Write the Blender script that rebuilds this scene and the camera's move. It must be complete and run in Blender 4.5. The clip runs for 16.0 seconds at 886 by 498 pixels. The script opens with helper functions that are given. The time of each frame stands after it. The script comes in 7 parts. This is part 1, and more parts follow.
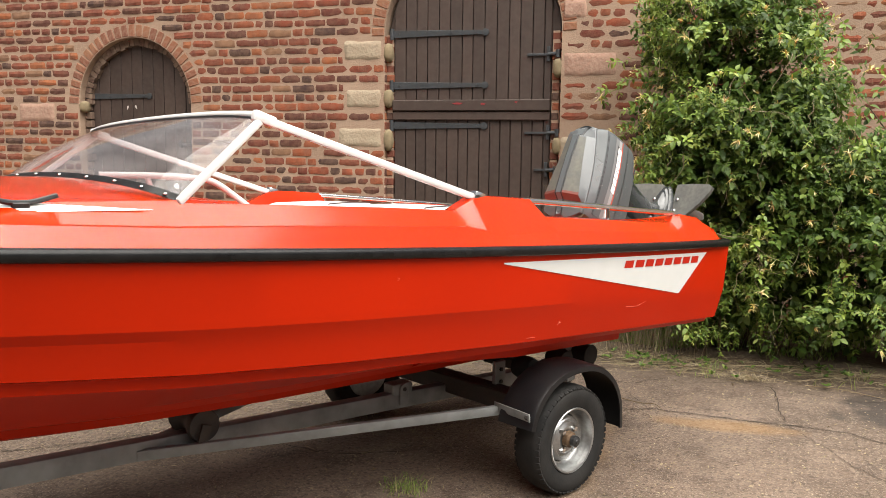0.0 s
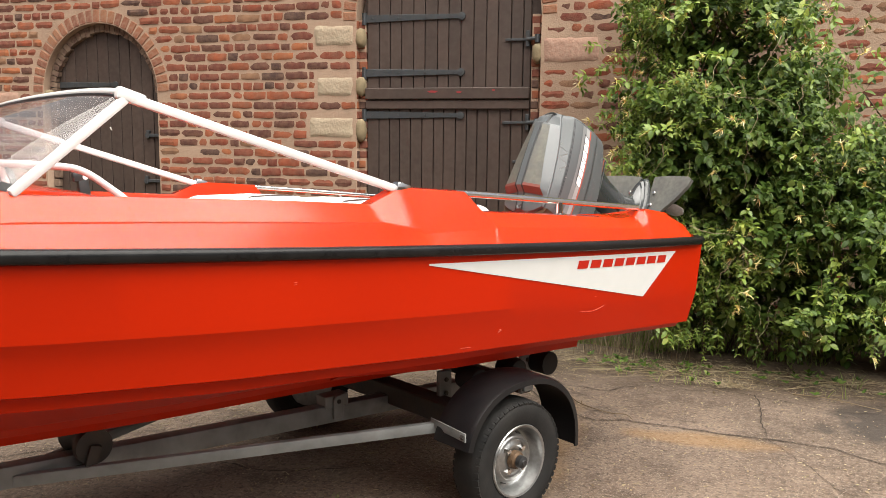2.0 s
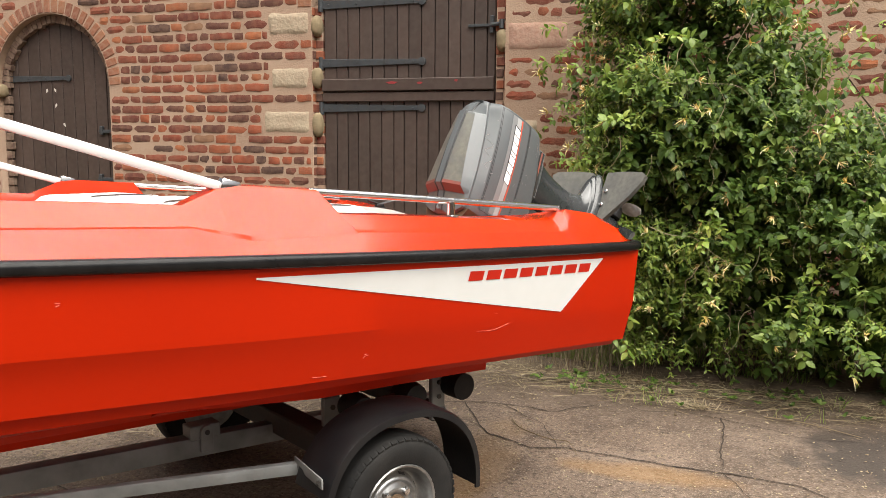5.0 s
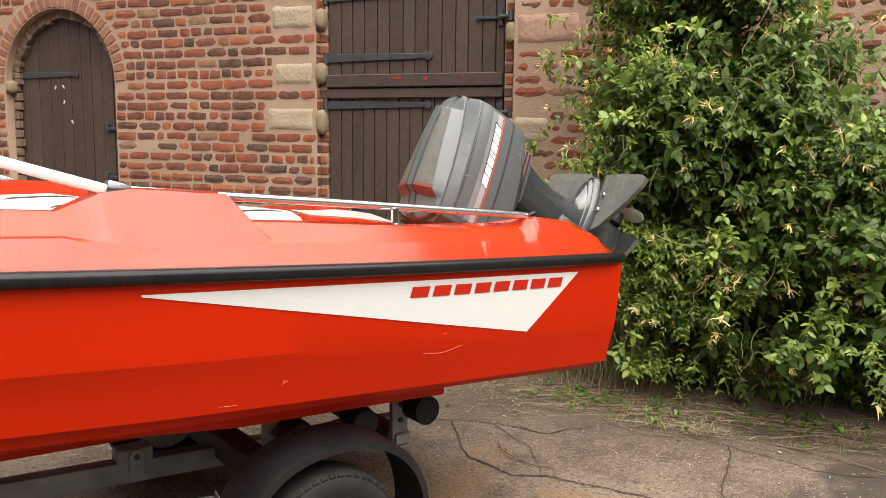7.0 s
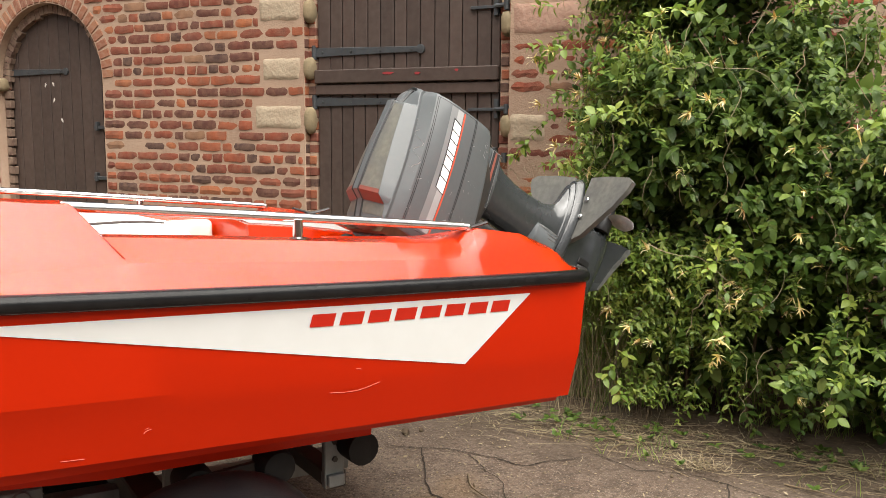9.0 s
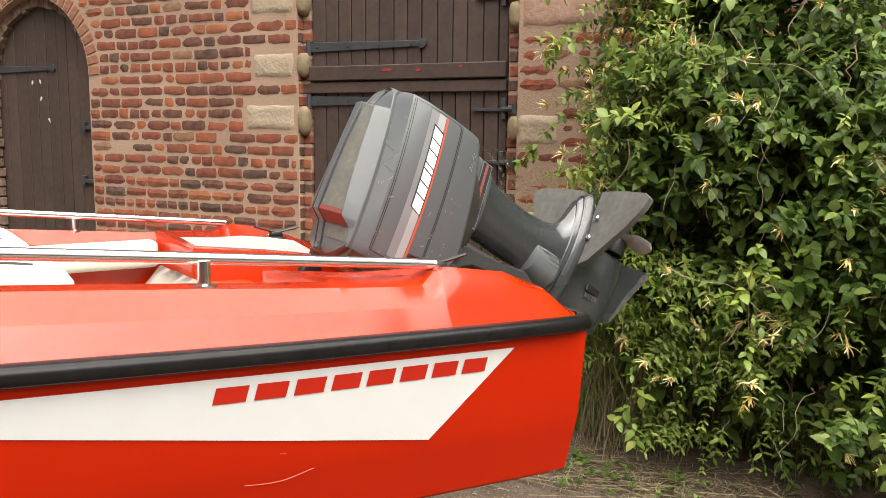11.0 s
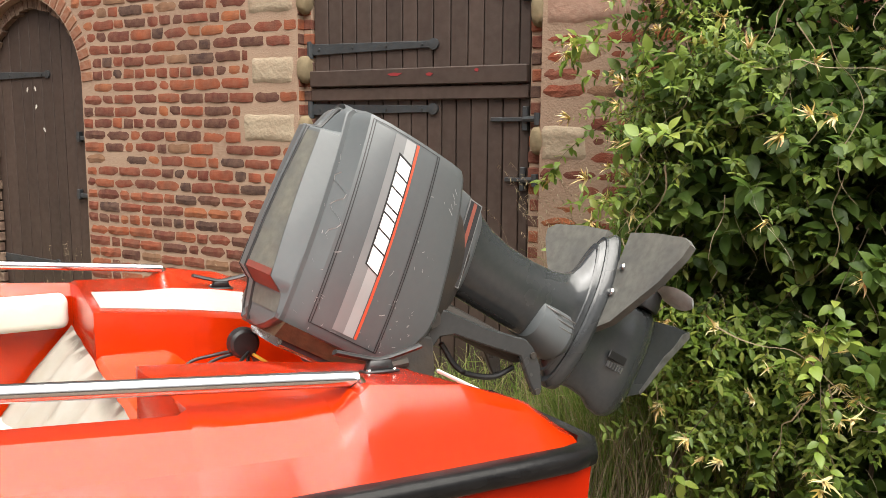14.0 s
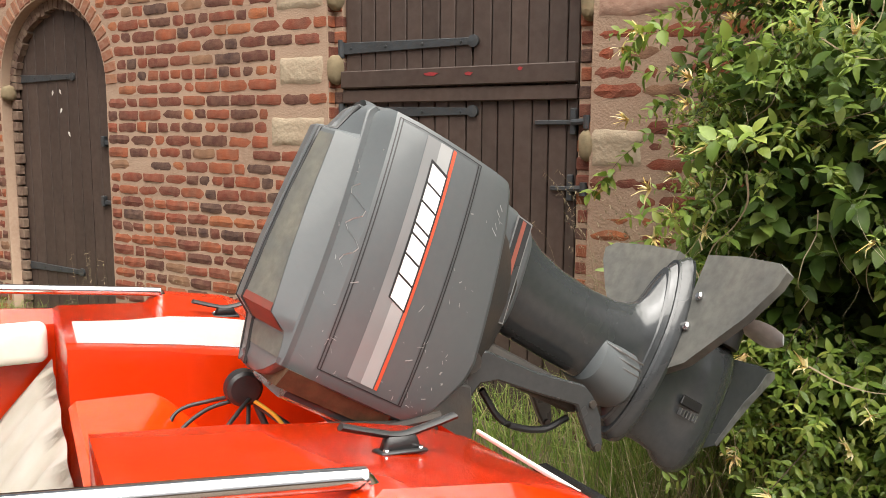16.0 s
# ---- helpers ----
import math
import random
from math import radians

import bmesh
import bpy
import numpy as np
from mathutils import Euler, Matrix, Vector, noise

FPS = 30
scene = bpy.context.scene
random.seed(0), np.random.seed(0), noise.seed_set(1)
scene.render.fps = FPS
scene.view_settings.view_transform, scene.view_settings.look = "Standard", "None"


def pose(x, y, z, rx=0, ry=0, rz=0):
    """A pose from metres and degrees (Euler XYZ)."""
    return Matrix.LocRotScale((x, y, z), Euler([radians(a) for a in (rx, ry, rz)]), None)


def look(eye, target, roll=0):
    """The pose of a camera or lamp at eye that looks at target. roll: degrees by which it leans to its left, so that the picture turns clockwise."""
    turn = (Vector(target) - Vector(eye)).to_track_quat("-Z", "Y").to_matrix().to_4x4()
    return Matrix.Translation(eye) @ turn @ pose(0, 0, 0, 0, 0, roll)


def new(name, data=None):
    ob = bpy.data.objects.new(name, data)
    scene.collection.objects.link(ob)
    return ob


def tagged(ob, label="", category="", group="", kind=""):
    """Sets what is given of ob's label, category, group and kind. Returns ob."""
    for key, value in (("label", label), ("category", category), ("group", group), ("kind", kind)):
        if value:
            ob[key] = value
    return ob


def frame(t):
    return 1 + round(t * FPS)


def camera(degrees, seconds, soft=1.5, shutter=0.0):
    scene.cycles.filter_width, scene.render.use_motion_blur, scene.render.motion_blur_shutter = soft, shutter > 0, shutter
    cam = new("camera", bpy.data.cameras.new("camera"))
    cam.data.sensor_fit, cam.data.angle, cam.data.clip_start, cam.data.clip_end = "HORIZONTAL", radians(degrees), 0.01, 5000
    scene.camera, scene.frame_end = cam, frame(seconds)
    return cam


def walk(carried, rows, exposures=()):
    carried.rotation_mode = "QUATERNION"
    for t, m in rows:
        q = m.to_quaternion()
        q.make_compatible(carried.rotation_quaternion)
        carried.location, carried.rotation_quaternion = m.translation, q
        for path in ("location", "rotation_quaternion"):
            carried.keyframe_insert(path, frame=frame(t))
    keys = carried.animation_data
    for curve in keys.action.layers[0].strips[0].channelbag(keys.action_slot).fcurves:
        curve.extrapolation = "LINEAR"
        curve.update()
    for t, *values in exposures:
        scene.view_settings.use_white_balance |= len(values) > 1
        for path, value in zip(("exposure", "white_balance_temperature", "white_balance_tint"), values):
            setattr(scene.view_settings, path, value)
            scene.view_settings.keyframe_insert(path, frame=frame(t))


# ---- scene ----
cam = camera(55.8, 16.0, soft=0.55)
METRES, EYE, TILT, LEAN, TURN = 3.83, 1.52, 0.0, 0.0, 16.6
ROWS = [
    (0.0, 0.0, 0.0, 0.0, 0.08, -7.04, -0.62),
    (0.5, 0.0184, 0.0173, -0.0001, 0.19, -7.17, -0.63),
    (1.0, 0.0377, 0.0389, -0.0028, 0.39, -7.28, -0.64),
    (1.5, 0.0588, 0.067, -0.0056, 0.53, -7.36, -0.68),
    (2.0, 0.0797, 0.0992, -0.0068, 0.76, -7.46, -0.65),
    (2.5, 0.0975, 0.122, -0.0092, 0.9, -7.5, -0.69),
    (3.0, 0.1166, 0.1432, -0.0128, 1.07, -7.49, -0.64),
    (3.5, 0.1373, 0.1638, -0.0162, 1.24, -7.53, -0.62),
    (4.0, 0.1652, 0.1888, -0.0138, 1.47, -7.54, -0.59),
    (6.5, 0.2763, 0.2996, -0.0146, 5.08, -7.66, -0.45),
    (7.0, 0.294, 0.3246, -0.0141, 5.86, -7.68, -0.62),
    (7.5, 0.3099, 0.3487, -0.0151, 6.5, -7.69, -0.57),
    (8.0, 0.3299, 0.3794, -0.0169, 7.03, -7.7, -0.55),
    (8.5, 0.3501, 0.4117, -0.0153, 7.54, -7.73, -0.53),
    (9.0, 0.3658, 0.4421, -0.0141, 8.47, -7.77, -0.55),
    (11.5, 0.3858, 0.6118, 0.0006, 10.48, -8.09, -0.58),
    (12.0, 0.3874, 0.6411, 0.0053, 10.77, -8.14, -0.51),
    (12.5, 0.3901, 0.6724, 0.0099, 11.04, -8.17, -0.46),
    (13.0, 0.3945, 0.7097, 0.0138, 11.37, -8.16, -0.45),
    (13.5, 0.3988, 0.7365, 0.0162, 12.23, -8.14, -0.45),
    (14.0, 0.4, 0.7585, 0.0158, 13.39, -8.09, -0.4),
    (14.5, 0.4002, 0.78, 0.0133, 14.41, -8.01, -0.45),
    (15.0, 0.398, 0.8081, 0.0112, 14.9, -7.92, -0.49),
    (15.5, 0.3897, 0.8336, 0.0128, 15.4, -7.86, -0.38),
    (16.0, 0.3754, 0.853, 0.0139, 16.0, -7.74, -0.4),
]
walk(cam, [(t, pose(0, 0, EYE, TILT, LEAN, TURN) @ pose(METRES * x, METRES * y, METRES * z, 90 + pitch, roll, yaw)) for t, x, y, z, yaw, pitch, roll in ROWS])

# ---- world, sun, exposure ----
world = bpy.data.worlds.new("overcast_sky")
scene.world = world
world.use_nodes = True
wn, wl = world.node_tree.nodes, world.node_tree.links
wn.clear()
sky = wn.new("ShaderNodeTexSky")
sky.sky_type = "NISHITA"
sky.sun_disc = False
sky.sun_elevation = radians(57)
sky.sun_rotation = radians(125)
sky.air_density, sky.dust_density, sky.ozone_density = 1.0, 8.0, 1.0
soft_sky = wn.new("ShaderNodeHueSaturation")
soft_sky.inputs["Saturation"].default_value = 0.22
bg = wn.new("ShaderNodeBackground")
bg.inputs["Strength"].default_value = 0.08
wout = wn.new("ShaderNodeOutputWorld")
wl.new(sky.outputs[0], soft_sky.inputs["Color"])
wl.new(soft_sky.outputs[0], bg.inputs["Color"])
wl.new(bg.outputs[0], wout.inputs["Surface"])

sun_data = bpy.data.lights.new("sun", "SUN")
sun_data.energy, sun_data.angle, sun_data.color = 6.5, radians(88), (1.0, 0.95, 0.86)
sun = new("sun", sun_data)
sun.matrix_world = look((0, 0, 0), (-0.26, 0.19, -1.0))
sun.location = (0, 0, 12)
scene.view_settings.exposure = 0.55


# ---- materials ----
def material(name, color, rough=0.6, metal=0.0, second=None, scale=6.0, mix=0.5, bump=0.0, bump_scale=40.0, fine=None, fine_scale=90.0,
             fine_mix=0.3, per_piece=0.0, island=False, coat=0.0, spec=0.5, rough_var=0.0, placed=False):
    """A surface with broad stains, fine grain, relief and, for pieces, a tone of their own."""
    m = bpy.data.materials.new(name)
    m.use_nodes = True
    n, l = m.node_tree.nodes, m.node_tree.links
    b = n["Principled BSDF"]
    b.inputs["Roughness"].default_value, b.inputs["Metallic"].default_value = rough, metal
    b.inputs["Coat Weight"].default_value, b.inputs["Coat Roughness"].default_value = coat, 0.06
    b.inputs["Specular IOR Level"].default_value = spec
    co = n.new("ShaderNodeTexCoord")
    where = n.new("ShaderNodeNewGeometry").outputs["Position"] if placed else co.outputs["Object"]
    col = n.new("ShaderNodeRGB")
    col.outputs[0].default_value = (*color, 1)
    out = col.outputs[0]

    def blend(base, other, scale, amount, detail=5.0, lo=0.35, hi=0.68):
        t = n.new("ShaderNodeTexNoise")
        t.inputs["Scale"].default_value, t.inputs["Detail"].default_value = scale, detail
        l.new(where, t.inputs["Vector"])
        r = n.new("ShaderNodeMapRange")
        r.inputs[1].default_value, r.inputs[2].default_value, r.inputs[4].default_value = lo, hi, amount
        l.new(t.outputs[0], r.inputs[0])
        x = n.new("ShaderNodeMix")
        x.data_type = "RGBA"
        l.new(r.outputs[0], x.inputs[0])
        l.new(base, x.inputs[6])
        x.inputs[7].default_value = (*other, 1)
        return x.outputs[2], t

    if second:
        out, t = blend(out, second, scale, mix)
        if rough_var:
            r = n.new("ShaderNodeMapRange")
            r.inputs[3].default_value, r.inputs[4].default_value = rough - rough_var, rough + rough_var
            l.new(t.outputs[0], r.inputs[0])
            l.new(r.outputs[0], b.inputs["Roughness"])
    if fine:
        out, _ = blend(out, fine, fine_scale, fine_mix)
    if per_piece:
        src = n.new("ShaderNodeNewGeometry").outputs["Random Per Island"] if island else n.new("ShaderNodeObjectInfo").outputs["Random"]
        r = n.new("ShaderNodeMapRange")
        r.inputs[3].default_value, r.inputs[4].default_value = 1 - per_piece, 1 + per_piece
        l.new(src, r.inputs[0])
        h = n.new("ShaderNodeHueSaturation")
        l.new(r.outputs[0], h.inputs["Value"])
        l.new(out, h.inputs["Color"])
        out = h.outputs[0]
    l.new(out, b.inputs["Base Color"])
    if bump:
        t = n.new("ShaderNodeTexNoise")
        t.inputs["Scale"].default_value, t.inputs["Detail"].default_value = bump_scale, 6
        l.new(where, t.inputs["Vector"])
        bp = n.new("ShaderNodeBump")
        bp.inputs["Strength"].default_value, bp.inputs["Distance"].default_value = bump, 0.01
        l.new(t.outputs[0], bp.inputs["Height"])
        l.new(bp.outputs[0], b.inputs["Normal"])
    return m


def palette(m, stops, island=False):
    """Give each piece one of several colours, in place of the first colour."""
    n, l = m.node_tree.nodes, m.node_tree.links
    src = n.new("ShaderNodeNewGeometry").outputs["Random Per Island"] if island else n.new("ShaderNodeObjectInfo").outputs["Random"]
    ramp = n.new("ShaderNodeValToRGB")
    ramp.color_ramp.interpolation = "CONSTANT" if not island else "LINEAR"
    e = ramp.color_ramp.elements
    while len(e) < len(stops):
        e.new(0.5)
    for k, (p, c) in enumerate(stops):
        e[k].position, e[k].color = p, (*c, 1)
    l.new(src, ramp.inputs[0])
    old = next(x for x in n if x.type == "RGB")
    for k in list(old.outputs[0].links):
        l.new(ramp.outputs[0], k.to_socket)
    return m


def blur_coat(rough, m):
    """Weathered clear coat, less than mirror sharp."""
    m.node_tree.nodes["Principled BSDF"].inputs["Coat Roughness"].default_value = rough
    return m


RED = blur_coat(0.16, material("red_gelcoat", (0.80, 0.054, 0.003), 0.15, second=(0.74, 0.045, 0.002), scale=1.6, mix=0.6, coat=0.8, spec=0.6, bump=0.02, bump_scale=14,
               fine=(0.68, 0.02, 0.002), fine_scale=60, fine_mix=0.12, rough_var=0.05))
# the deck's red for the hull sides, their shade put into a darker colour
RED_SIDE = material("shaded_side_red_gelcoat", (0.435, 0.0155, 0.0005), 0.34, second=(0.39, 0.013, 0.0005), scale=1.6, mix=0.6, spec=0.13, bump=0.02, bump_scale=14,
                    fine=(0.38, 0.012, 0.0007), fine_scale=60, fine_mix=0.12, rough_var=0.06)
WHITE = material("white_gelcoat", (0.74, 0.74, 0.73), 0.3, second=(0.72, 0.70, 0.66), scale=5, mix=0.35, fine=(0.6, 0.58, 0.5), fine_scale=40, fine_mix=0.15)
DECAL_WHITE = material("white_vinyl_decal", (0.60, 0.61, 0.60), 0.35, second=(0.54, 0.545, 0.53), scale=9, mix=0.4)
DECAL_RED = material("dark_red_vinyl", (0.40, 0.016, 0.006), 0.4, spec=0.2, second=(0.44, 0.02, 0.008), scale=30, mix=0.4)
RUBBER = material("black_rub_rail", (0.005, 0.005, 0.0055), 0.26, spec=0.22, second=(0.010, 0.010, 0.0105), scale=5, mix=0.5, bump=0.06, bump_scale=60, fine=(0.03, 0.03, 0.03),
                  fine_scale=25, fine_mix=0.2)
CHROME = material("polished_steel", (0.72, 0.72, 0.72), 0.16, 1.0, second=(0.55, 0.54, 0.52), scale=20, mix=0.4)
WHITE_TUBE = material("white_painted_frame", (0.58, 0.59, 0.59), 0.34, second=(0.68, 0.64, 0.6), scale=7, mix=0.45, coat=0.3)
VINYL = material("cream_vinyl", (0.62, 0.60, 0.55), 0.5, second=(0.52, 0.49, 0.42), scale=5, mix=0.6, bump=0.2, bump_scale=12, fine=(0.42, 0.36, 0.24), fine_scale=14, fine_mix=0.25)
BLACK = material("black_plastic", (0.014, 0.014, 0.015), 0.42, second=(0.03, 0.03, 0.03), scale=12, mix=0.5, bump=0.08, bump_scale=120)
DARK_TRIM = material("dark_cockpit_liner", (0.05, 0.03, 0.026), 0.7, second=(0.02, 0.014, 0.012), scale=4, mix=0.6)
COWL = material("grey_cowl_paint", (0.087, 0.097, 0.102), 0.42, second=(0.072, 0.080, 0.084), scale=4, mix=0.5, coat=0.2, fine=(0.12, 0.12, 0.118), fine_scale=55, fine_mix=0.12,
                bump=0.03, bump_scale=60, rough_var=0.08)
COWL_FADED = material("faded_cowl_top", (0.092, 0.094, 0.086), 0.5, second=(0.17, 0.162, 0.128), scale=20, mix=0.6, fine=(0.075, 0.072, 0.06), fine_scale=60, fine_mix=0.5, bump=0.05, bump_scale=70)
LEG = material("grey_leg_paint", (0.032, 0.0355, 0.038), 0.26, second=(0.026, 0.029, 0.031), scale=5, mix=0.5, coat=0.6, fine=(0.09, 0.09, 0.09), fine_scale=60, fine_mix=0.1, bump=0.05, bump_scale=70, rough_var=0.1)
FIN = material("weathered_hydrofoil_plastic", (0.09, 0.09, 0.085), 0.7, second=(0.17, 0.165, 0.14), scale=8, mix=0.6, fine=(0.05, 0.05, 0.045), fine_scale=40, fine_mix=0.5, bump=0.12, bump_scale=40)
BRIGHT = material("bright_lit_alloy", (0.58, 0.60, 0.60), 0.38, 0.2, second=(0.22, 0.23, 0.23), scale=30, mix=0.5, bump=0.06, bump_scale=80)
ALLOY = material("bare_worn_alloy", (0.36, 0.36, 0.36), 0.36, 0.8, second=(0.08, 0.08, 0.085), scale=25, mix=0.7, bump=0.1, bump_scale=80)
STRIPE_MID = material("mid_grey_stripe", (0.19, 0.198, 0.2), 0.35, second=(0.15, 0.156, 0.158), scale=10, mix=0.5, coat=0.2)
SCUFF = material("pale_scuff", (0.30, 0.30, 0.29), 0.6, second=(0.2, 0.2, 0.2), scale=60, mix=0.7)
STRIPE_GREY = material("pale_grey_stripe", (0.33, 0.34, 0.34), 0.4, second=(0.25, 0.26, 0.26), scale=10, mix=0.5)
STRIPE_RED = material("red_pinstripe", (0.55, 0.08, 0.035), 0.4, second=(0.42, 0.06, 0.03), scale=20, mix=0.4)
MARK_WHITE = material("white_marking", (0.82, 0.82, 0.82), 0.4, second=(0.7, 0.7, 0.7), scale=30, mix=0.4)
COLLAR_RED = material("dulled_red_stripe", (0.26, 0.075, 0.05), 0.5, second=(0.17, 0.07, 0.055), scale=25, mix=0.5)
RED_BROWN = material("faded_red_reflector", (0.165, 0.036, 0.024), 0.6, second=(0.10, 0.040, 0.028), scale=22, mix=0.7)
YELLOW = material("yellow_cable", (0.7, 0.42, 0.03), 0.45)
GALV = material("dull_galvanised_steel", (0.225, 0.238, 0.236), 0.5, 0.15, second=(0.10, 0.104, 0.102), scale=9, mix=0.7, bump=0.12, bump_scale=60, fine=(0.22, 0.22, 0.21), fine_scale=35, fine_mix=0.35)
DARK_STEEL = material("dark_dirty_steel", (0.035, 0.034, 0.032), 0.65, 0.2, second=(0.07, 0.05, 0.035), scale=14, mix=0.5, bump=0.15, bump_scale=70)
TYRE = material("tyre_rubber", (0.008, 0.008, 0.008), 0.75, spec=0.3, second=(0.024, 0.022, 0.02), scale=12, mix=0.6, bump=0.1, bump_scale=90)
RIM = material("silver_wheel_paint", (0.40, 0.41, 0.41), 0.30, 0.85, second=(0.24, 0.24, 0.235), scale=22, mix=0.6, fine=(0.12, 0.10, 0.08), fine_scale=50, fine_mix=0.3)
RUST = material("rusty_hub", (0.12, 0.072, 0.038), 0.65, 0.4, second=(0.05, 0.033, 0.022), scale=40, mix=0.6, bump=0.2, bump_scale=90)
FENDER = material("black_mudguard_plastic", (0.007, 0.007, 0.008), 0.34, spec=0.28, second=(0.018, 0.017, 0.016), scale=7, mix=0.5, bump=0.06, bump_scale=100, rough_var=0.1)


def see_through(m, amount):
    """Let thin leaves pass some light."""
    n, l = m.node_tree.nodes, m.node_tree.links
    b = n["Principled BSDF"]
    tl, mx = n.new("ShaderNodeBsdfTranslucent"), n.new("ShaderNodeMixShader")
    l.new(b.inputs["Base Color"].links[0].from_socket, tl.inputs[0])
    mx.inputs[0].default_value = amount
    l.new(b.outputs[0], mx.inputs[1])
    l.new(tl.outputs[0], mx.inputs[2])
    l.new(mx.outputs[0], n["Material Output"].inputs[0])
    return m


BRICK_TONES = [(0.0, (0.205, 0.046, 0.021)), (0.18, (0.135, 0.032, 0.018)), (0.34, (0.27, 0.068, 0.025)), (0.50, (0.095, 0.032, 0.021)), (0.62, (0.32, 0.098, 0.034)), (0.72, (0.058, 0.029, 0.023)),
               (0.79, (0.22, 0.115, 0.062)), (0.86, (0.175, 0.040, 0.021)), (0.94, (0.26, 0.058, 0.023))]


def brickwork(name, island):
    """Hand-made brick: soot, pale mortar smears and rough faces that run on from piece to piece."""
    m = material(name, (0.24, 0.08, 0.048), 0.92, second=(0.055, 0.027, 0.020), scale=9, mix=0.5, bump=0.55, bump_scale=110, fine=(0.34, 0.20, 0.13), fine_scale=24, fine_mix=0.21, placed=True)
    m = palette(m, BRICK_TONES, island)
    m.node_tree.nodes["Color Ramp"].color_ramp.interpolation = "CONSTANT"
    return m


BRICK, BRICK_FAR = brickwork("old_red_brick", False), brickwork("old_red_brick_joined", True)
ARCH_BRICK = palette(material("arch_brick", (0.2355, 0.08832, 0.0471), 0.9, second=(0.1649, 0.05888, 0.03533), scale=10, mix=0.6, bump=0.5, bump_scale=55, fine=(0.2944, 0.1884, 0.1295), fine_scale=30, fine_mix=0.5),
                     [(0.0, (0.2473, 0.08832, 0.04122)), (0.3, (0.2002, 0.06477, 0.03238)), (0.55, (0.2708, 0.1119, 0.05299)), (0.8, (0.1649, 0.05299, 0.02944))])
MORTAR = material("lime_mortar", (0.36, 0.250, 0.176), 0.95, second=(0.23, 0.142, 0.097), scale=2.0, mix=0.7, bump=0.5, bump_scale=95, fine=(0.36, 0.262, 0.192), fine_scale=34, fine_mix=0.5)
STONE = material("buff_sandstone", (0.40, 0.32, 0.225), 0.92, second=(0.34, 0.25, 0.175), scale=7, mix=0.8, bump=0.8, bump_scale=35, fine=(0.27, 0.235, 0.17), fine_scale=45, fine_mix=0.5, placed=True)
PINK_STONE = material("pink_sandstone", (0.36, 0.215, 0.155), 0.92, second=(0.26, 0.15, 0.11), scale=6, mix=0.7, bump=0.7, bump_scale=30, fine=(0.41, 0.29, 0.22), fine_scale=40, fine_mix=0.45, placed=True)
BOSS = material("weathered_boss_stone", (0.25, 0.19, 0.11), 0.9, second=(0.15, 0.12, 0.07), scale=14, mix=0.7, bump=0.4, bump_scale=40)
DOOR = material("brown_painted_boards", (0.0545, 0.0340, 0.0265), 0.55, second=(0.037, 0.0235, 0.0190), scale=3.5, mix=0.7, bump=0.12, bump_scale=50, fine=(0.0935, 0.07225, 0.0595), fine_scale=22,
                fine_mix=0.3, per_piece=0.16)
IRON = material("blue_black_iron", (0.05, 0.058, 0.066), 0.5, 0.3, second=(0.03, 0.033, 0.036), scale=20, mix=0.6, bump=0.25, bump_scale=60, fine=(0.12, 0.1, 0.08), fine_scale=40, fine_mix=0.2)
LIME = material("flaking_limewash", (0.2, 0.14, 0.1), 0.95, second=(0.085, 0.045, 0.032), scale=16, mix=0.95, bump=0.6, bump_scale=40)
SCRATCH = material("chipped_paint", (0.6, 0.58, 0.54), 0.8, second=(0.5, 0.46, 0.4), scale=30, mix=0.5)
HAIRLINE = material("pale_hairline_scratch", (0.72, 0.2, 0.13), 0.6, second=(0.7, 0.1, 0.05), scale=30, mix=0.6)
RED_CHIP = material("old_red_paint", (0.28, 0.02, 0.025), 0.6, second=(0.2, 0.03, 0.03), scale=30, mix=0.5)
LEAF = palette(material("bush_leaf", (0.07, 0.13, 0.025), 0.42, second=(0.05, 0.1, 0.016), scale=5, mix=0.4, fine=(0.1, 0.17, 0.03), fine_scale=60, fine_mix=0.25, spec=0.28),
               [(0.0, (0.028, 0.054, 0.012)), (0.35, (0.064, 0.112, 0.020)), (0.65, (0.115, 0.178, 0.032)), (0.88, (0.185, 0.255, 0.054)), (1.0, (0.26, 0.32, 0.09))], island=True)
see_through(LEAF, 0.3)
LEAF_YOUNG = palette(material("young_leaf", (0.121, 0.1883, 0.03362), 0.42, second=(0.09414, 0.1614, 0.0269), scale=5, mix=0.5),
                     [(0.0, (0.11, 0.185, 0.026)), (0.4, (0.19, 0.28, 0.042)), (0.75, (0.28, 0.37, 0.062)), (1.0, (0.38, 0.42, 0.09))], island=True)
see_through(LEAF_YOUNG, 0.35)
FLOWER = palette(material("honeysuckle_petal", (0.7, 0.6, 0.25), 0.5, second=(0.62, 0.48, 0.14), scale=20, mix=0.35),
                 [(0.0, (0.72, 0.60, 0.22)), (0.4, (0.80, 0.73, 0.46)), (0.7, (0.62, 0.46, 0.10)), (1.0, (0.66, 0.44, 0.26))], island=True)
STEM = material("woody_stem", (0.08741, 0.05715, 0.03362), 0.85, second=(0.1345, 0.1009, 0.06724), scale=15, mix=0.6, bump=0.3, bump_scale=60)
DRY = palette(material("dry_straw", (0.2286, 0.1748, 0.1009), 0.8), [(0.0, (0.13, 0.095, 0.055)), (0.4, (0.22, 0.165, 0.095)), (0.8, (0.32, 0.265, 0.17)), (1.0, (0.18, 0.16, 0.075))], island=True)
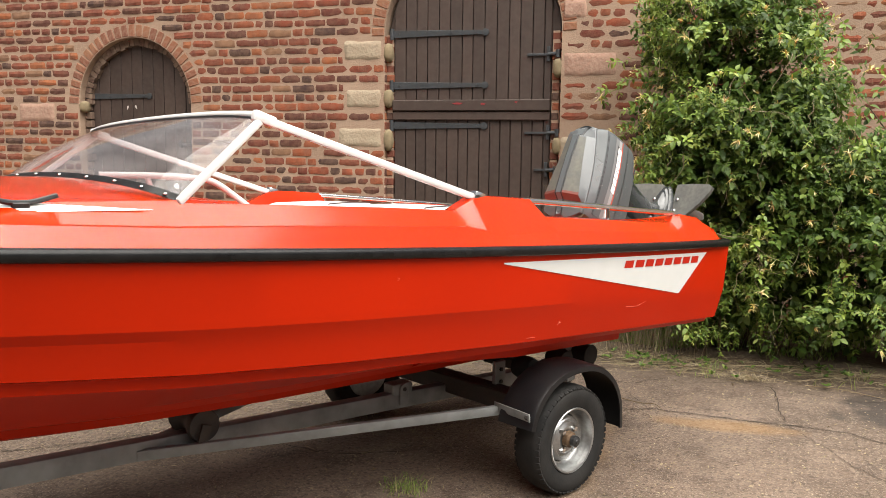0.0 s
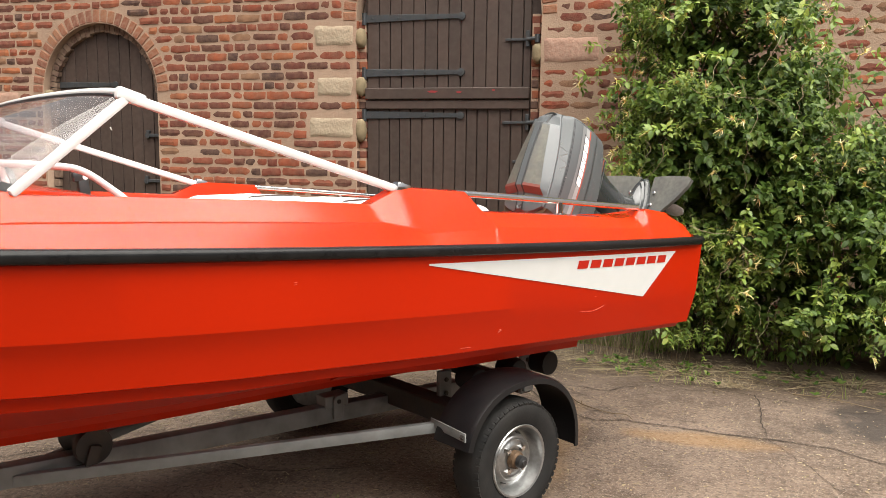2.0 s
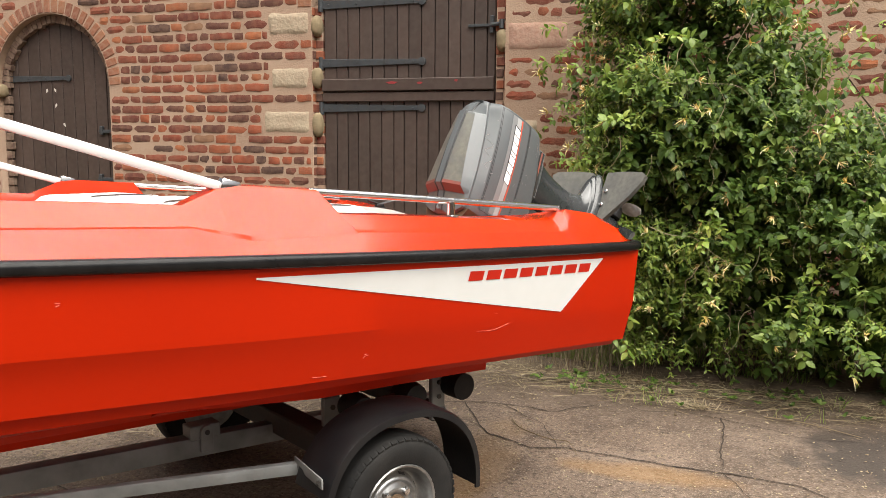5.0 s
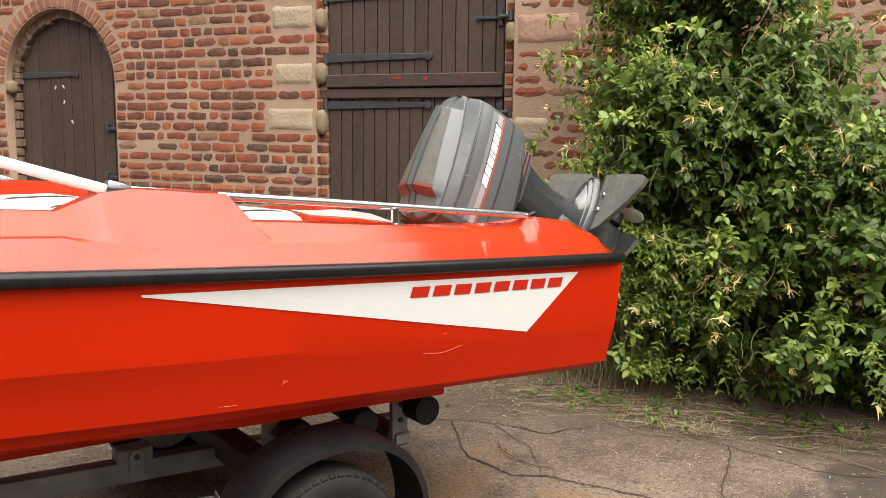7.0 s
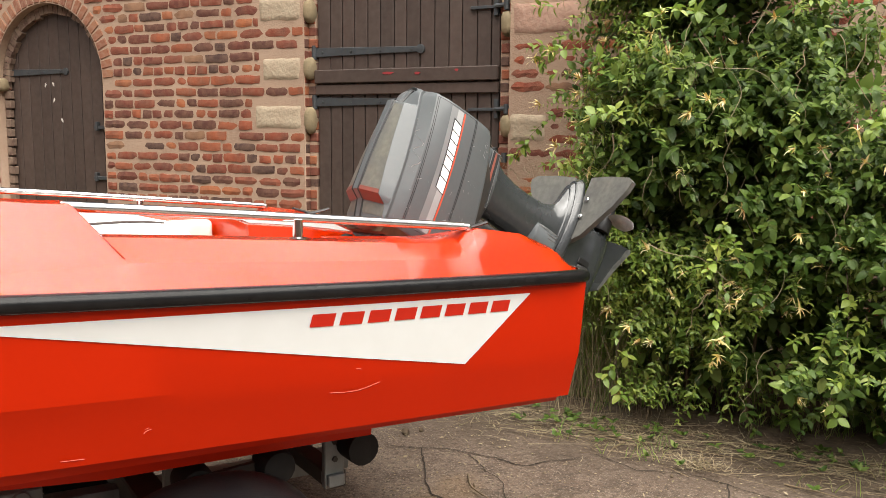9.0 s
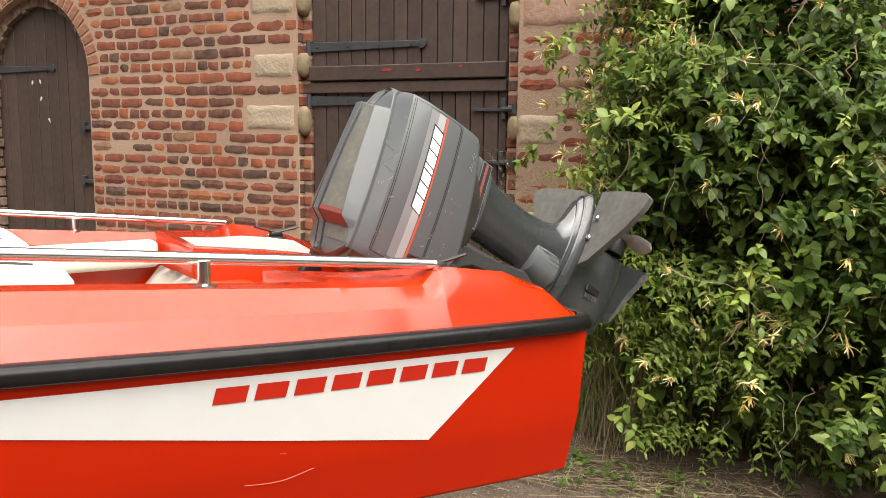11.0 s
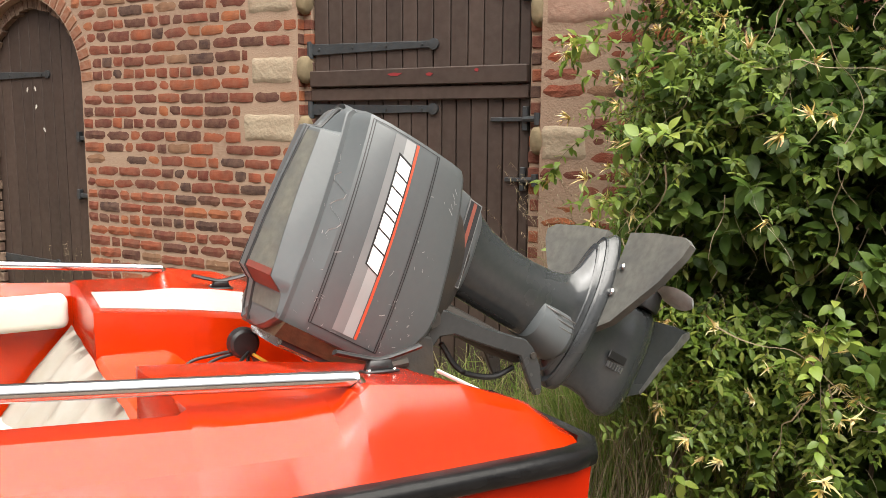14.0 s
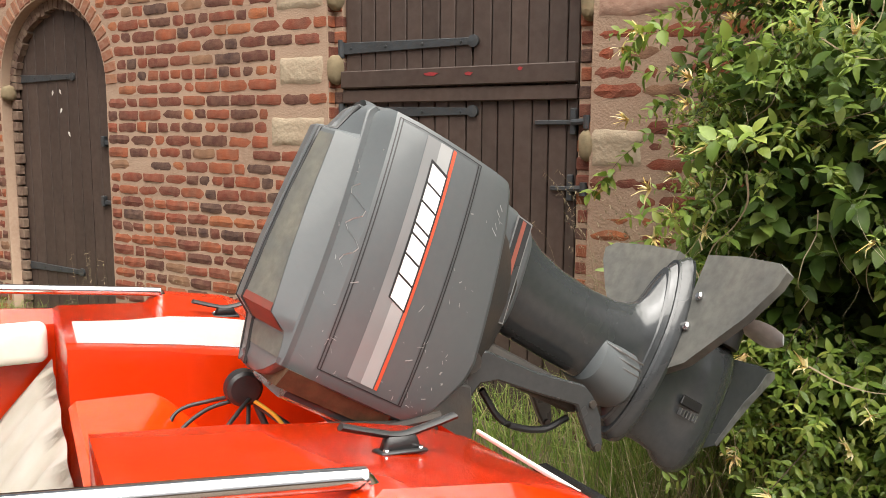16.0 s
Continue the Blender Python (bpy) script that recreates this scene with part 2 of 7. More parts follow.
GRASS = palette(material("grass_blade", (0.0975, 0.1657, 0.03412), 0.55), [(0.0, (0.105, 0.17, 0.03)), (0.4, (0.185, 0.285, 0.052)), (0.7, (0.27, 0.36, 0.08)), (0.88, (0.38, 0.36, 0.14)), (1.0, (0.43, 0.36, 0.19))],
                island=True)
see_through(GRASS, 0.3)


def concrete():
    m = material("worn_concrete", (0.120, 0.080, 0.055), 0.82, second=(0.036, 0.022, 0.014), scale=1.1, mix=0.9, bump=1.0, bump_scale=60, fine=(0.17, 0.122, 0.088), fine_scale=70, fine_mix=0.55)
    n, l = m.node_tree.nodes, m.node_tree.links
    b = n["Principled BSDF"]
    co = next(x for x in n if x.type == "TEX_COORD")
    base = b.inputs["Base Color"].links[0].from_socket

    def over(base, mask, color):
        x = n.new("ShaderNodeMix")
        x.data_type = "RGBA"
        l.new(mask, x.inputs[0])
        l.new(base, x.inputs[6])
        x.inputs[7].default_value = (*color, 1)
        return x.outputs[2]

    def spot(cx, cy, rx, ry, soft, amount):
        """A stain of uneven outline round one place."""
        mp = n.new("ShaderNodeMapping")
        mp.vector_type = "TEXTURE"
        mp.inputs["Location"].default_value, mp.inputs["Scale"].default_value = (cx, cy, 0), (rx, ry, 1)
        l.new(co.outputs["Object"], mp.inputs["Vector"])
        ln = n.new("ShaderNodeVectorMath")
        ln.operation = "LENGTH"
        l.new(mp.outputs[0], ln.inputs[0])
        t = n.new("ShaderNodeTexNoise")
        t.inputs["Scale"].default_value, t.inputs["Detail"].default_value = 5, 6
        l.new(co.outputs["Object"], t.inputs["Vector"])
        ad = n.new("ShaderNodeMath")
        ad.operation = "MULTIPLY_ADD"
        l.new(t.outputs[0], ad.inputs[0])
        ad.inputs[1].default_value = 1.4
        l.new(ln.outputs["Value"], ad.inputs[2])
        r = n.new("ShaderNodeMapRange")
        r.inputs[1].default_value, r.inputs[2].default_value, r.inputs[3].default_value, r.inputs[4].default_value = 1.7 - soft, 1.7 + soft, amount, 0
        l.new(ad.outputs[0], r.inputs[0])
        return r.outputs[0]

    # fine tamping ridges across the slab
    wv = n.new("ShaderNodeTexWave")
    wv.inputs["Scale"].default_value, wv.inputs["Distortion"].default_value, wv.inputs["Detail"].default_value = 8, 3.5, 4
    mp0 = n.new("ShaderNodeMapping")
    mp0.inputs["Rotation"].default_value = (0, 0, radians(8))
    l.new(co.outputs["Object"], mp0.inputs["Vector"])
    l.new(mp0.outputs[0], wv.inputs["Vector"])
    wr = n.new("ShaderNodeMapRange")
    wr.inputs[3].default_value, wr.inputs[4].default_value = 0.0, 0.45
    l.new(wv.outputs[0], wr.inputs[0])
    base = over(base, wr.outputs[0], (0.07, 0.046, 0.031))
    # worn patches at hand size, then exposed aggregate
    for sc, lo, hi, amount, color in ((0.8, 0.44, 0.56, 0.55, (0.185, 0.135, 0.101)), (4, 0.50, 0.62, 0.7, (0.045, 0.028, 0.018)), (26, 0.5, 0.66, 0.45, (0.20, 0.15, 0.115)), (45, 0.52, 0.60, 0.75, (0.036, 0.024, 0.016)), (120, 0.55, 0.64, 0.7, (0.32, 0.26, 0.205))):
        t = n.new("ShaderNodeTexNoise")
        t.inputs["Scale"].default_value, t.inputs["Detail"].default_value, t.inputs["Roughness"].default_value = sc, 8, 0.65
        l.new(co.outputs["Object"], t.inputs["Vector"])
        r = n.new("ShaderNodeMapRange")
        r.inputs[1].default_value, r.inputs[2].default_value, r.inputs[4].default_value = lo, hi, amount
        l.new(t.outputs[0], r.inputs[0])
        base = over(base, r.outputs[0], color)
    v = n.new("ShaderNodeTexVoronoi")
    v.inputs["Scale"].default_value = 110
    l.new(co.outputs["Object"], v.inputs["Vector"])
    r = n.new("ShaderNodeMapRange")
    r.inputs[1].default_value, r.inputs[2].default_value, r.inputs[3].default_value, r.inputs[4].default_value = 0.08, 0.2, 0.25, 0
    l.new(v.outputs["Distance"], r.inputs[0])
    out = over(base, r.outputs[0], (0.33, 0.27, 0.215))
    out = over(out, spot(1.5, 5.3, 0.62, 0.42, 0.18, 0.9), (0.030, 0.022, 0.017))
    out = over(out, spot(0.24, 4.74, 0.34, 0.09, 0.35, 0.38), (0.24, 0.125, 0.03))
    out = over(out, spot(-0.5, 4.3, 0.12, 0.7, 0.5, 0.4), (0.22, 0.125, 0.04))
    out = over(out, spot(0.1, 5.9, 1.6, 0.3, 0.5, 0.6), (0.07, 0.048, 0.03))
    l.new(out, b.inputs["Base Color"])
    return m


CONCRETE = concrete()
CRACK = material("crack_dirt", (0.022, 0.015, 0.010), 0.95, second=(0.04, 0.028, 0.018), scale=9, mix=0.5)
SOIL = material("dark_soil", (0.09, 0.062, 0.042), 0.95, second=(0.045, 0.032, 0.022), scale=5, mix=0.8, bump=0.8, bump_scale=30, fine=(0.2, 0.15, 0.09), fine_scale=40, fine_mix=0.4)


def glass(name, tint, cover):
    """A clear pane: mostly see-through, slightly hazy, with a real glossy face."""
    m = bpy.data.materials.new(name)
    m.use_nodes = True
    n, l = m.node_tree.nodes, m.node_tree.links
    n.clear()
    tr, gl, df = n.new("ShaderNodeBsdfTransparent"), n.new("ShaderNodeBsdfGlossy"), n.new("ShaderNodeBsdfDiffuse")
    tr.inputs[0].default_value = (*tint, 1)
    gl.inputs["Roughness"].default_value = 0.04
    df.inputs[0].default_value = (0.5, 0.46, 0.46, 1)
    fr = n.new("ShaderNodeFresnel")
    fr.inputs[0].default_value = 1.5
    t = n.new("ShaderNodeTexNoise")
    t.inputs["Scale"].default_value = 5
    r = n.new("ShaderNodeMapRange")
    r.inputs[1].default_value, r.inputs[2].default_value, r.inputs[3].default_value, r.inputs[4].default_value = 0.3, 0.7, cover * 0.5, cover * 1.5
    l.new(t.outputs[0], r.inputs[0])
    a, c, o = n.new("ShaderNodeMixShader"), n.new("ShaderNodeMixShader"), n.new("ShaderNodeOutputMaterial")
    l.new(r.outputs[0], a.inputs[0])
    l.new(tr.outputs[0], a.inputs[1])
    l.new(df.outputs[0], a.inputs[2])
    l.new(fr.outputs[0], c.inputs[0])
    l.new(a.outputs[0], c.inputs[1])
    l.new(gl.outputs[0], c.inputs[2])
    l.new(c.outputs[0], o.inputs[0])
    return m


PERSPEX = glass("hazy_perspex", (0.66, 0.62, 0.63), 0.15)


# ---- mesh helpers ----
def thing(name, label, category, m=None, group="", kind=""):
    ob = new(name)
    if m is not None:
        ob.matrix_basis = m
    return tagged(ob, label, category, group, kind)


def mesh_of(name, bm, mat, smooth=30):
    me = bpy.data.meshes.new(name)
    bmesh.ops.recalc_face_normals(bm, faces=bm.faces)
    if smooth:
        for e in bm.edges:
            e.smooth = len(e.link_faces) == 2 and e.calc_face_angle(0) < radians(smooth)
        for f in bm.faces:
            f.smooth = True
    bm.to_mesh(me)
    bm.free()
    me.materials.append(mat)
    return me


def part(name, bm, mat, parent=None, label="", smooth=30, kind=""):
    """One mesh object out of a bmesh, under its thing or part."""
    ob = new(name, mesh_of(name, bm, mat, smooth))
    if parent:
        ob.parent = parent
    return tagged(ob, label, kind=kind)


def box(bm, x0, x1, y0, y1, z0, z1, bevel=0.0, m=None, seg=1):
    r = bmesh.ops.create_cube(bm, size=1)
    vs = r["verts"]
    for v in vs:
        v.co = Vector((x0 + (v.co.x + 0.5) * (x1 - x0), y0 + (v.co.y + 0.5) * (y1 - y0), z0 + (v.co.z + 0.5) * (z1 - z0)))
    if bevel:
        es = list({e for v in vs for e in v.link_edges})
        r = bmesh.ops.bevel(bm, geom=es, offset=bevel, segments=seg, affect="EDGES", profile=0.5)
        vs = list({v for f in r["faces"] for v in f.verts} | {v for v in vs if v.is_valid})
    if m is not None:
        bmesh.ops.transform(bm, matrix=m, verts=vs)
    return vs


def loft(bm, rings, closed=True, caps=True):
    """Skin between rings of equal length."""
    rows = [[bm.verts.new(p) for p in ring] for ring in rings]
    n = len(rows[0])
    for r0, r1 in zip(rows, rows[1:]):
        for k in range(n if closed else n - 1):
            a, b, c, d = r0[k], r0[(k + 1) % n], r1[(k + 1) % n], r1[k]
            bm.faces.new((a, b, c, d))
    if caps and closed:
        bm.faces.new(rows[0][::-1])
        bm.faces.new(rows[-1])
    return rows


def smooth_path(pts, steps=6):
    """Catmull-Rom points through the given ones."""
    p = [Vector(q) for q in pts]
    p = [2 * p[0] - p[1]] + p + [2 * p[-1] - p[-2]]
    out = []
    for a, b, c, d in zip(p, p[1:], p[2:], p[3:]):
        for k in range(steps):
            t = k / steps
            out.append(0.5 * (2 * b + (c - a) * t + (2 * a - 5 * b + 4 * c - d) * t * t + (3 * b - a - 3 * c + d) * t ** 3))
    return out + [p[-2]]


def tube(bm, pts, r, seg=8, squash=1.0, taper=None):
    """A round bar along a path; taper gives the radius at its far end."""
    pts = [Vector(p) for p in pts]
    rings, up = [], None
    for k, p in enumerate(pts):
        d = (pts[min(k + 1, len(pts) - 1)] - pts[max(k - 1, 0)]).normalized()
        if up is None:
            up = d.orthogonal().normalized() if abs(d.z) > 0.9 else Vector((0, 0, 1))
        side = d.cross(up).normalized()
        top = side.cross(d).normalized()
        rr = r if taper is None else r + (taper - r) * k / (len(pts) - 1)
        rings.append([p + rr * (math.cos(2 * math.pi * j / seg) * side + squash * math.sin(2 * math.pi * j / seg) * top) for j in range(seg)])
    loft(bm, rings)


def lathe(bm, profile, seg=32, axis="Y", centre=(0, 0, 0), caps=True):
    """Turn (along, radius) points about an axis."""
    rings = []
    for a, r in profile:
        ring = []
        for k in range(seg):
            c, s = r * math.cos(2 * math.pi * k / seg), r * math.sin(2 * math.pi * k / seg)
            v = {"Y": (c, a, s), "X": (a, c, s), "Z": (c, s, a)}[axis]
            ring.append(Vector(v) + Vector(centre))
        rings.append(ring)
    loft(bm, rings, caps=caps)


def plate(bm, outline, thick, m=None, bevel=0.0):
    """A flat outline in x and z, made thick along y."""
    vs = [bm.verts.new((x, 0, z)) for x, z in outline]
    f = bm.faces.new(vs)
    r = bmesh.ops.extrude_face_region(bm, geom=[f])
    up = [v for v in r["geom"] if isinstance(v, bmesh.types.BMVert)]
    bmesh.ops.translate(bm, vec=(0, thick, 0), verts=up)
    allv = vs + up
    if bevel:
        es = [e for e in {e for v in allv for e in v.link_edges} if e.calc_length() > bevel * 2]
        r = bmesh.ops.bevel(bm, geom=es, offset=bevel, segments=1, affect="EDGES")
        allv = list({v for f in r["faces"] for v in f.verts} | {v for v in allv if v.is_valid})
    if m is not None:
        bmesh.ops.transform(bm, matrix=m, verts=allv)
    return allv


def arch(cx, half, bottom, spring, steps=24):
    """The outline of an opening with a round head."""
    pts = [(cx - half, bottom), (cx + half, bottom)]
    return pts + [(cx + half * math.cos(math.pi * k / steps), spring + half * math.sin(math.pi * k / steps)) for k in range(steps + 1)]


def pierced(name, outline, holes, y0, y1, mat, bevel=0.0):
    """A thick wall with openings through it, standing along x."""
    cu = bpy.data.curves.new(name, "CURVE")
    cu.dimensions, cu.fill_mode, cu.extrude = "2D", "BOTH", (y1 - y0) / 2
    for pts in (outline, *holes):
        sp = cu.splines.new("POLY")
        sp.points.add(len(pts) - 1)
        for q, (x, z) in zip(sp.points, pts):
            q.co = (x, z, 0, 1)
        sp.use_cyclic_u = True
    tmp = bpy.data.objects.new("tmp", cu)
    scene.collection.objects.link(tmp)
    me = bpy.data.meshes.new_from_object(tmp.evaluated_get(bpy.context.evaluated_depsgraph_get()))
    bpy.data.objects.remove(tmp)
    me.transform(Matrix.Translation((0, (y0 + y1) / 2, 0)) @ Matrix.Rotation(radians(90), 4, "X"))
    me.materials.clear()
    me.materials.append(mat)
    return new(name, me)


def lerp_table(table, x):
    """Straight interpolation in rows that begin with x."""
    if x <= table[0][0]:
        return table[0][1:]
    for a, b in zip(table, table[1:]):
        if x <= b[0]:
            t = (x - a[0]) / (b[0] - a[0])
            return tuple(p + (q - p) * t for p, q in zip(a[1:], b[1:]))
    return table[-1][1:]

# ---- the large structure: ground, wall, doors ----
WALL_Y, COURSE = 7.32, 0.0862
SMALL_X, SMALL_R, SMALL_SPRING = -5.46, 0.66, 1.905
BIG_X, BIG_R, BIG_SPRING = -1.95, 0.812, 2.5

gm = bmesh.new()
bmesh.ops.create_grid(gm, x_segments=60, y_segments=60, size=1)
for v in gm.verts:
    x, y = v.co.x, v.co.y
    v.co.x = -0.5 + math.copysign(abs(x) ** 2.2 * 240, x) + 8 * x
    v.co.y = 4.0 + math.copysign(abs(y) ** 2.2 * 240, y) + 8 * y
    v.co.z = -0.002 + 0.002 * noise.noise((v.co.x * 0.7, v.co.y * 0.7, 0))
ground = part("ground", gm, CONCRETE)
tagged(ground, "worn brown concrete yard with cracks and stains", "ground", kind="structure")

# the earth verge along the foot of the wall
vb = bmesh.new()
rows = []
for i in range(81):
    x = -9 + i * 0.16
    edge = 6.05 + 0.16 * noise.noise((x * 0.9, 3.1, 0)) + 0.07 * noise.noise((x * 3.5, 9.1, 0)) - 0.25 * max(0, min(1, (x - 0.3) / 0.9))
    rows.append([(x, edge + (WALL_Y + 0.05 - edge) * k / 8, -0.02 + 0.05 * min(1, k / 2) + 0.025 * noise.noise((x * 2.5, k * 0.8, 1)) * min(k, 1)) for k in range(9)])
loft(vb, rows, closed=False, caps=False)
verge = part("verge", vb, SOIL)
tagged(verge, "dark earth verge with litter along the wall foot", "soil", kind="structure")

wall_north = pierced("wall_north", [(-14, -0.3), (16, -0.3), (16, 3.7), (-14, 3.7)],
                     [arch(SMALL_X, SMALL_R, 0.02, SMALL_SPRING), arch(BIG_X, BIG_R, 0.02, BIG_SPRING)], WALL_Y, WALL_Y + 0.45, MORTAR)
tagged(wall_north, "old red brick barn wall with wide lime mortar joints", "wall", kind="structure")
dark_back = bmesh.new()
box(dark_back, -7, 0, WALL_Y + 0.5, WALL_Y + 0.6, 0, 3.65)
wall_inner = part("wall_inner", dark_back, MORTAR)
tagged(wall_inner, "plain wall behind the doors", "wall", kind="structure")


# unseen plain walls added round the camera; their height blocks low sky light
YARD = material("unseen_yard_wall", (0.16, 0.1, 0.07), 0.95, second=(0.1, 0.065, 0.045), scale=1.5, mix=0.7, bump=0.4, bump_scale=20)
for nm, x0, x1, y0, y1 in (("wall_south", -14, 16, -6.4, -6.0), ("wall_west", -14.4, -14, -6.4, WALL_Y), ("wall_east", 16, 16.4, -6.4, WALL_Y + 0.4)):
    bm = bmesh.new()
    box(bm, x0, x1, y0, y1, -0.3, 3.6)
    tagged(part(nm, bm, YARD), "unseen brown wall added round the yard to hold off low sky", "wall", kind="structure")


def boards(door, x0, x1, y, z0, head, width, thick=0.03):
    """Upright boards with open joints, cut to the door's head."""
    x, k = x0, 0
    while x < x1 - 0.02:
        w = min(width * random.uniform(0.9, 1.1), x1 - x)
        a, b = x + 0.0035, x + w - 0.0035
        bm = bmesh.new()
        d = random.uniform(-0.002, 0.002)
        plate(bm, [(a, z0), (b, z0), (b, head(b)), ((a + b) / 2, head((a + b) / 2)), (a, head(a))], thick, pose(0, y + d, 0), bevel=0.004)
        part("board", bm, DOOR, door, smooth=0)
        x += w


def strap_hinge(door, x0, x1, y, z, h=0.034, knob=True):
    bm = bmesh.new()
    plate(bm, [(x0, z - h), (x1, z - h * 0.55), (x1, z + h * 0.55), (x0, z + h)], 0.014, pose(0, y - 0.014, 0), bevel=0.003)
    lathe(bm, [(y - 0.018, h * 0.5), (y - 0.016, h * 0.95), (y, h * 0.95)], 14, "Y", (x1, 0, z))
    tube(bm, [(x0 - 0.012, y - 0.012, z - h * 1.5), (x0 - 0.012, y - 0.012, z + h * 1.5)], 0.02, 10)
    strap = part("strap_hinge", bm, IRON, door)
    for k in range(4):
        bm = bmesh.new()
        lathe(bm, [(y - 0.021, 0.002), (y - 0.02, 0.007), (y - 0.012, 0.009)], 8, "Y", (x0 + 0.06 + (x1 - x0 - 0.06) * k / 3.3, 0, z))
        part("bolt", bm, IRON, strap)


def thumb_latch(door, x0, x1, y, z):
    bm = bmesh.new()
    box(bm, x0, x1, y - 0.02, y - 0.004, z - 0.011, z + 0.011, 0.003)
    box(bm, x1 - 0.05, x1 - 0.02, y - 0.03, y, z - 0.06, z + 0.07, 0.004)
    tube(bm, [(x1 - 0.035, y - 0.035, z), (x1 + 0.05, y - 0.05, z + 0.005)], 0.016, 8)
    tube(bm, [(x1 + 0.05, y - 0.05, z - 0.03), (x1 + 0.05, y - 0.05, z + 0.035)], 0.02, 8)
    part("latch", bm, IRON, door)


def head_of(cx, r, spring):
    return lambda x: spring + math.sqrt(max(0.0, r * r - (x - cx) ** 2))


# double-leaf stable door
door_1 = thing("door_1", "brown boarded stable door with blue-black iron straps, shut", "door", kind="structure")
DY = WALL_Y + 0.075
bm = bmesh.new()
plate(bm, arch(BIG_X, 0.79, 0.03, BIG_SPRING), 0.03, pose(0, DY + 0.032, 0))
part("backing", bm, DOOR, door_1)
boards(door_1, -2.69, -1.235, DY, 1.80, head_of(BIG_X, 0.775, BIG_SPRING), 0.104)
boards(door_1, -2.69, -1.235, DY, 0.04, lambda x: 1.765, 0.1)
bm = bmesh.new()
box(bm, -2.695, -1.235, DY - 0.045, DY, 1.835, 1.932, 0.006)
part("rail", bm, DOOR, door_1, "upper ledge with chipped paint")
bm = bmesh.new()
box(bm, -2.695, -1.235, DY - 0.028, DY, 1.752, 1.826, 0.005)
part("rail", bm, DOOR, door_1)
for z in (2.525, 2.062, 1.700, 0.55):
    strap_hinge(door_1, -2.70, -1.83, DY, z)
thumb_latch(door_1, -1.45, -1.225, DY, 2.318)
thumb_latch(door_1, -1.46, -1.215, DY, 1.64)
thumb_latch(door_1, -1.37, -1.225, DY, 1.315)
for x, z, w in ((-2.12, 1.90, 0.10), (-1.86, 1.895, 0.05), (-1.55, 1.91, 0.03)):
    bm = bmesh.new()
    plate(bm, [(x, z), (x + w * 0.4, z + 0.008), (x + w, z + 0.002), (x + w * 0.7, z - 0.012), (x + w * 0.2, z - 0.01)], 0.003, pose(0, DY - 0.0475, 0))
    part("paint_chip", bm, RED_CHIP, door_1)

# small arched door
door_2 = thing("door_2", "small brown boarded door with a round head, shut", "door", kind="structure")
SY = WALL_Y + 0.125
bm = bmesh.new()
plate(bm, arch(SMALL_X, 0.65, 0.03, SMALL_SPRING), 0.03, pose(0, SY + 0.032, 0))
part("backing", bm, DOOR, door_2)
boards(door_2, -6.1, -4.82, SY, 0.04, head_of(SMALL_X, 0.645, SMALL_SPRING), 0.126)
strap_hinge(door_2, -6.1, -5.36, SY, 1.99, 0.032)
strap_hinge(door_2, -6.1, -5.36, SY, 0.5, 0.032)
for x0, x1, z in ((-5.03, -4.86, 1.5), (-5.06, -4.86, 1.06)):
    bm = bmesh.new()
    box(bm, x0, x1, SY - 0.03, SY - 0.001, z - 0.016, z + 0.016, 0.005)
    box(bm, x0 + 0.02, x0 + 0.05, SY - 0.04, SY, z - 0.03, z + 0.05, 0.005)
    part("bolt_latch", bm, IRON, door_2)
for x, z, a in ((-5.63, 1.875, 25), (-5.53, 1.88, -20), (-5.53, 1.74, 30), (-5.44, 1.56, -25)):
    bm = bmesh.new()
    plate(bm, [(-0.01, 0.012), (0, 0.022), (0.012, 0.008), (0.004, -0.022), (-0.005, -0.008)], 0.002, pose(x, SY - 0.004, z, 0, a, 0))
    part("paint_chip", bm, SCRATCH, door_2)
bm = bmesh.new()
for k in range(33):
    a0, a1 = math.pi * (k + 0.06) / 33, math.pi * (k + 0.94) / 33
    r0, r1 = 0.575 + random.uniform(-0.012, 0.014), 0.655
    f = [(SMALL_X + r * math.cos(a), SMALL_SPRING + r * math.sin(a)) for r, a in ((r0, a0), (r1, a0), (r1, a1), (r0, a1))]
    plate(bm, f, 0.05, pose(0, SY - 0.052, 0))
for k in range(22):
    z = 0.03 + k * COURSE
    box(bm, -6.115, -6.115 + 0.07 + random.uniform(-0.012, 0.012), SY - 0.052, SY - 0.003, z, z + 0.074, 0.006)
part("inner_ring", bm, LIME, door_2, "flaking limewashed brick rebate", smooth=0)

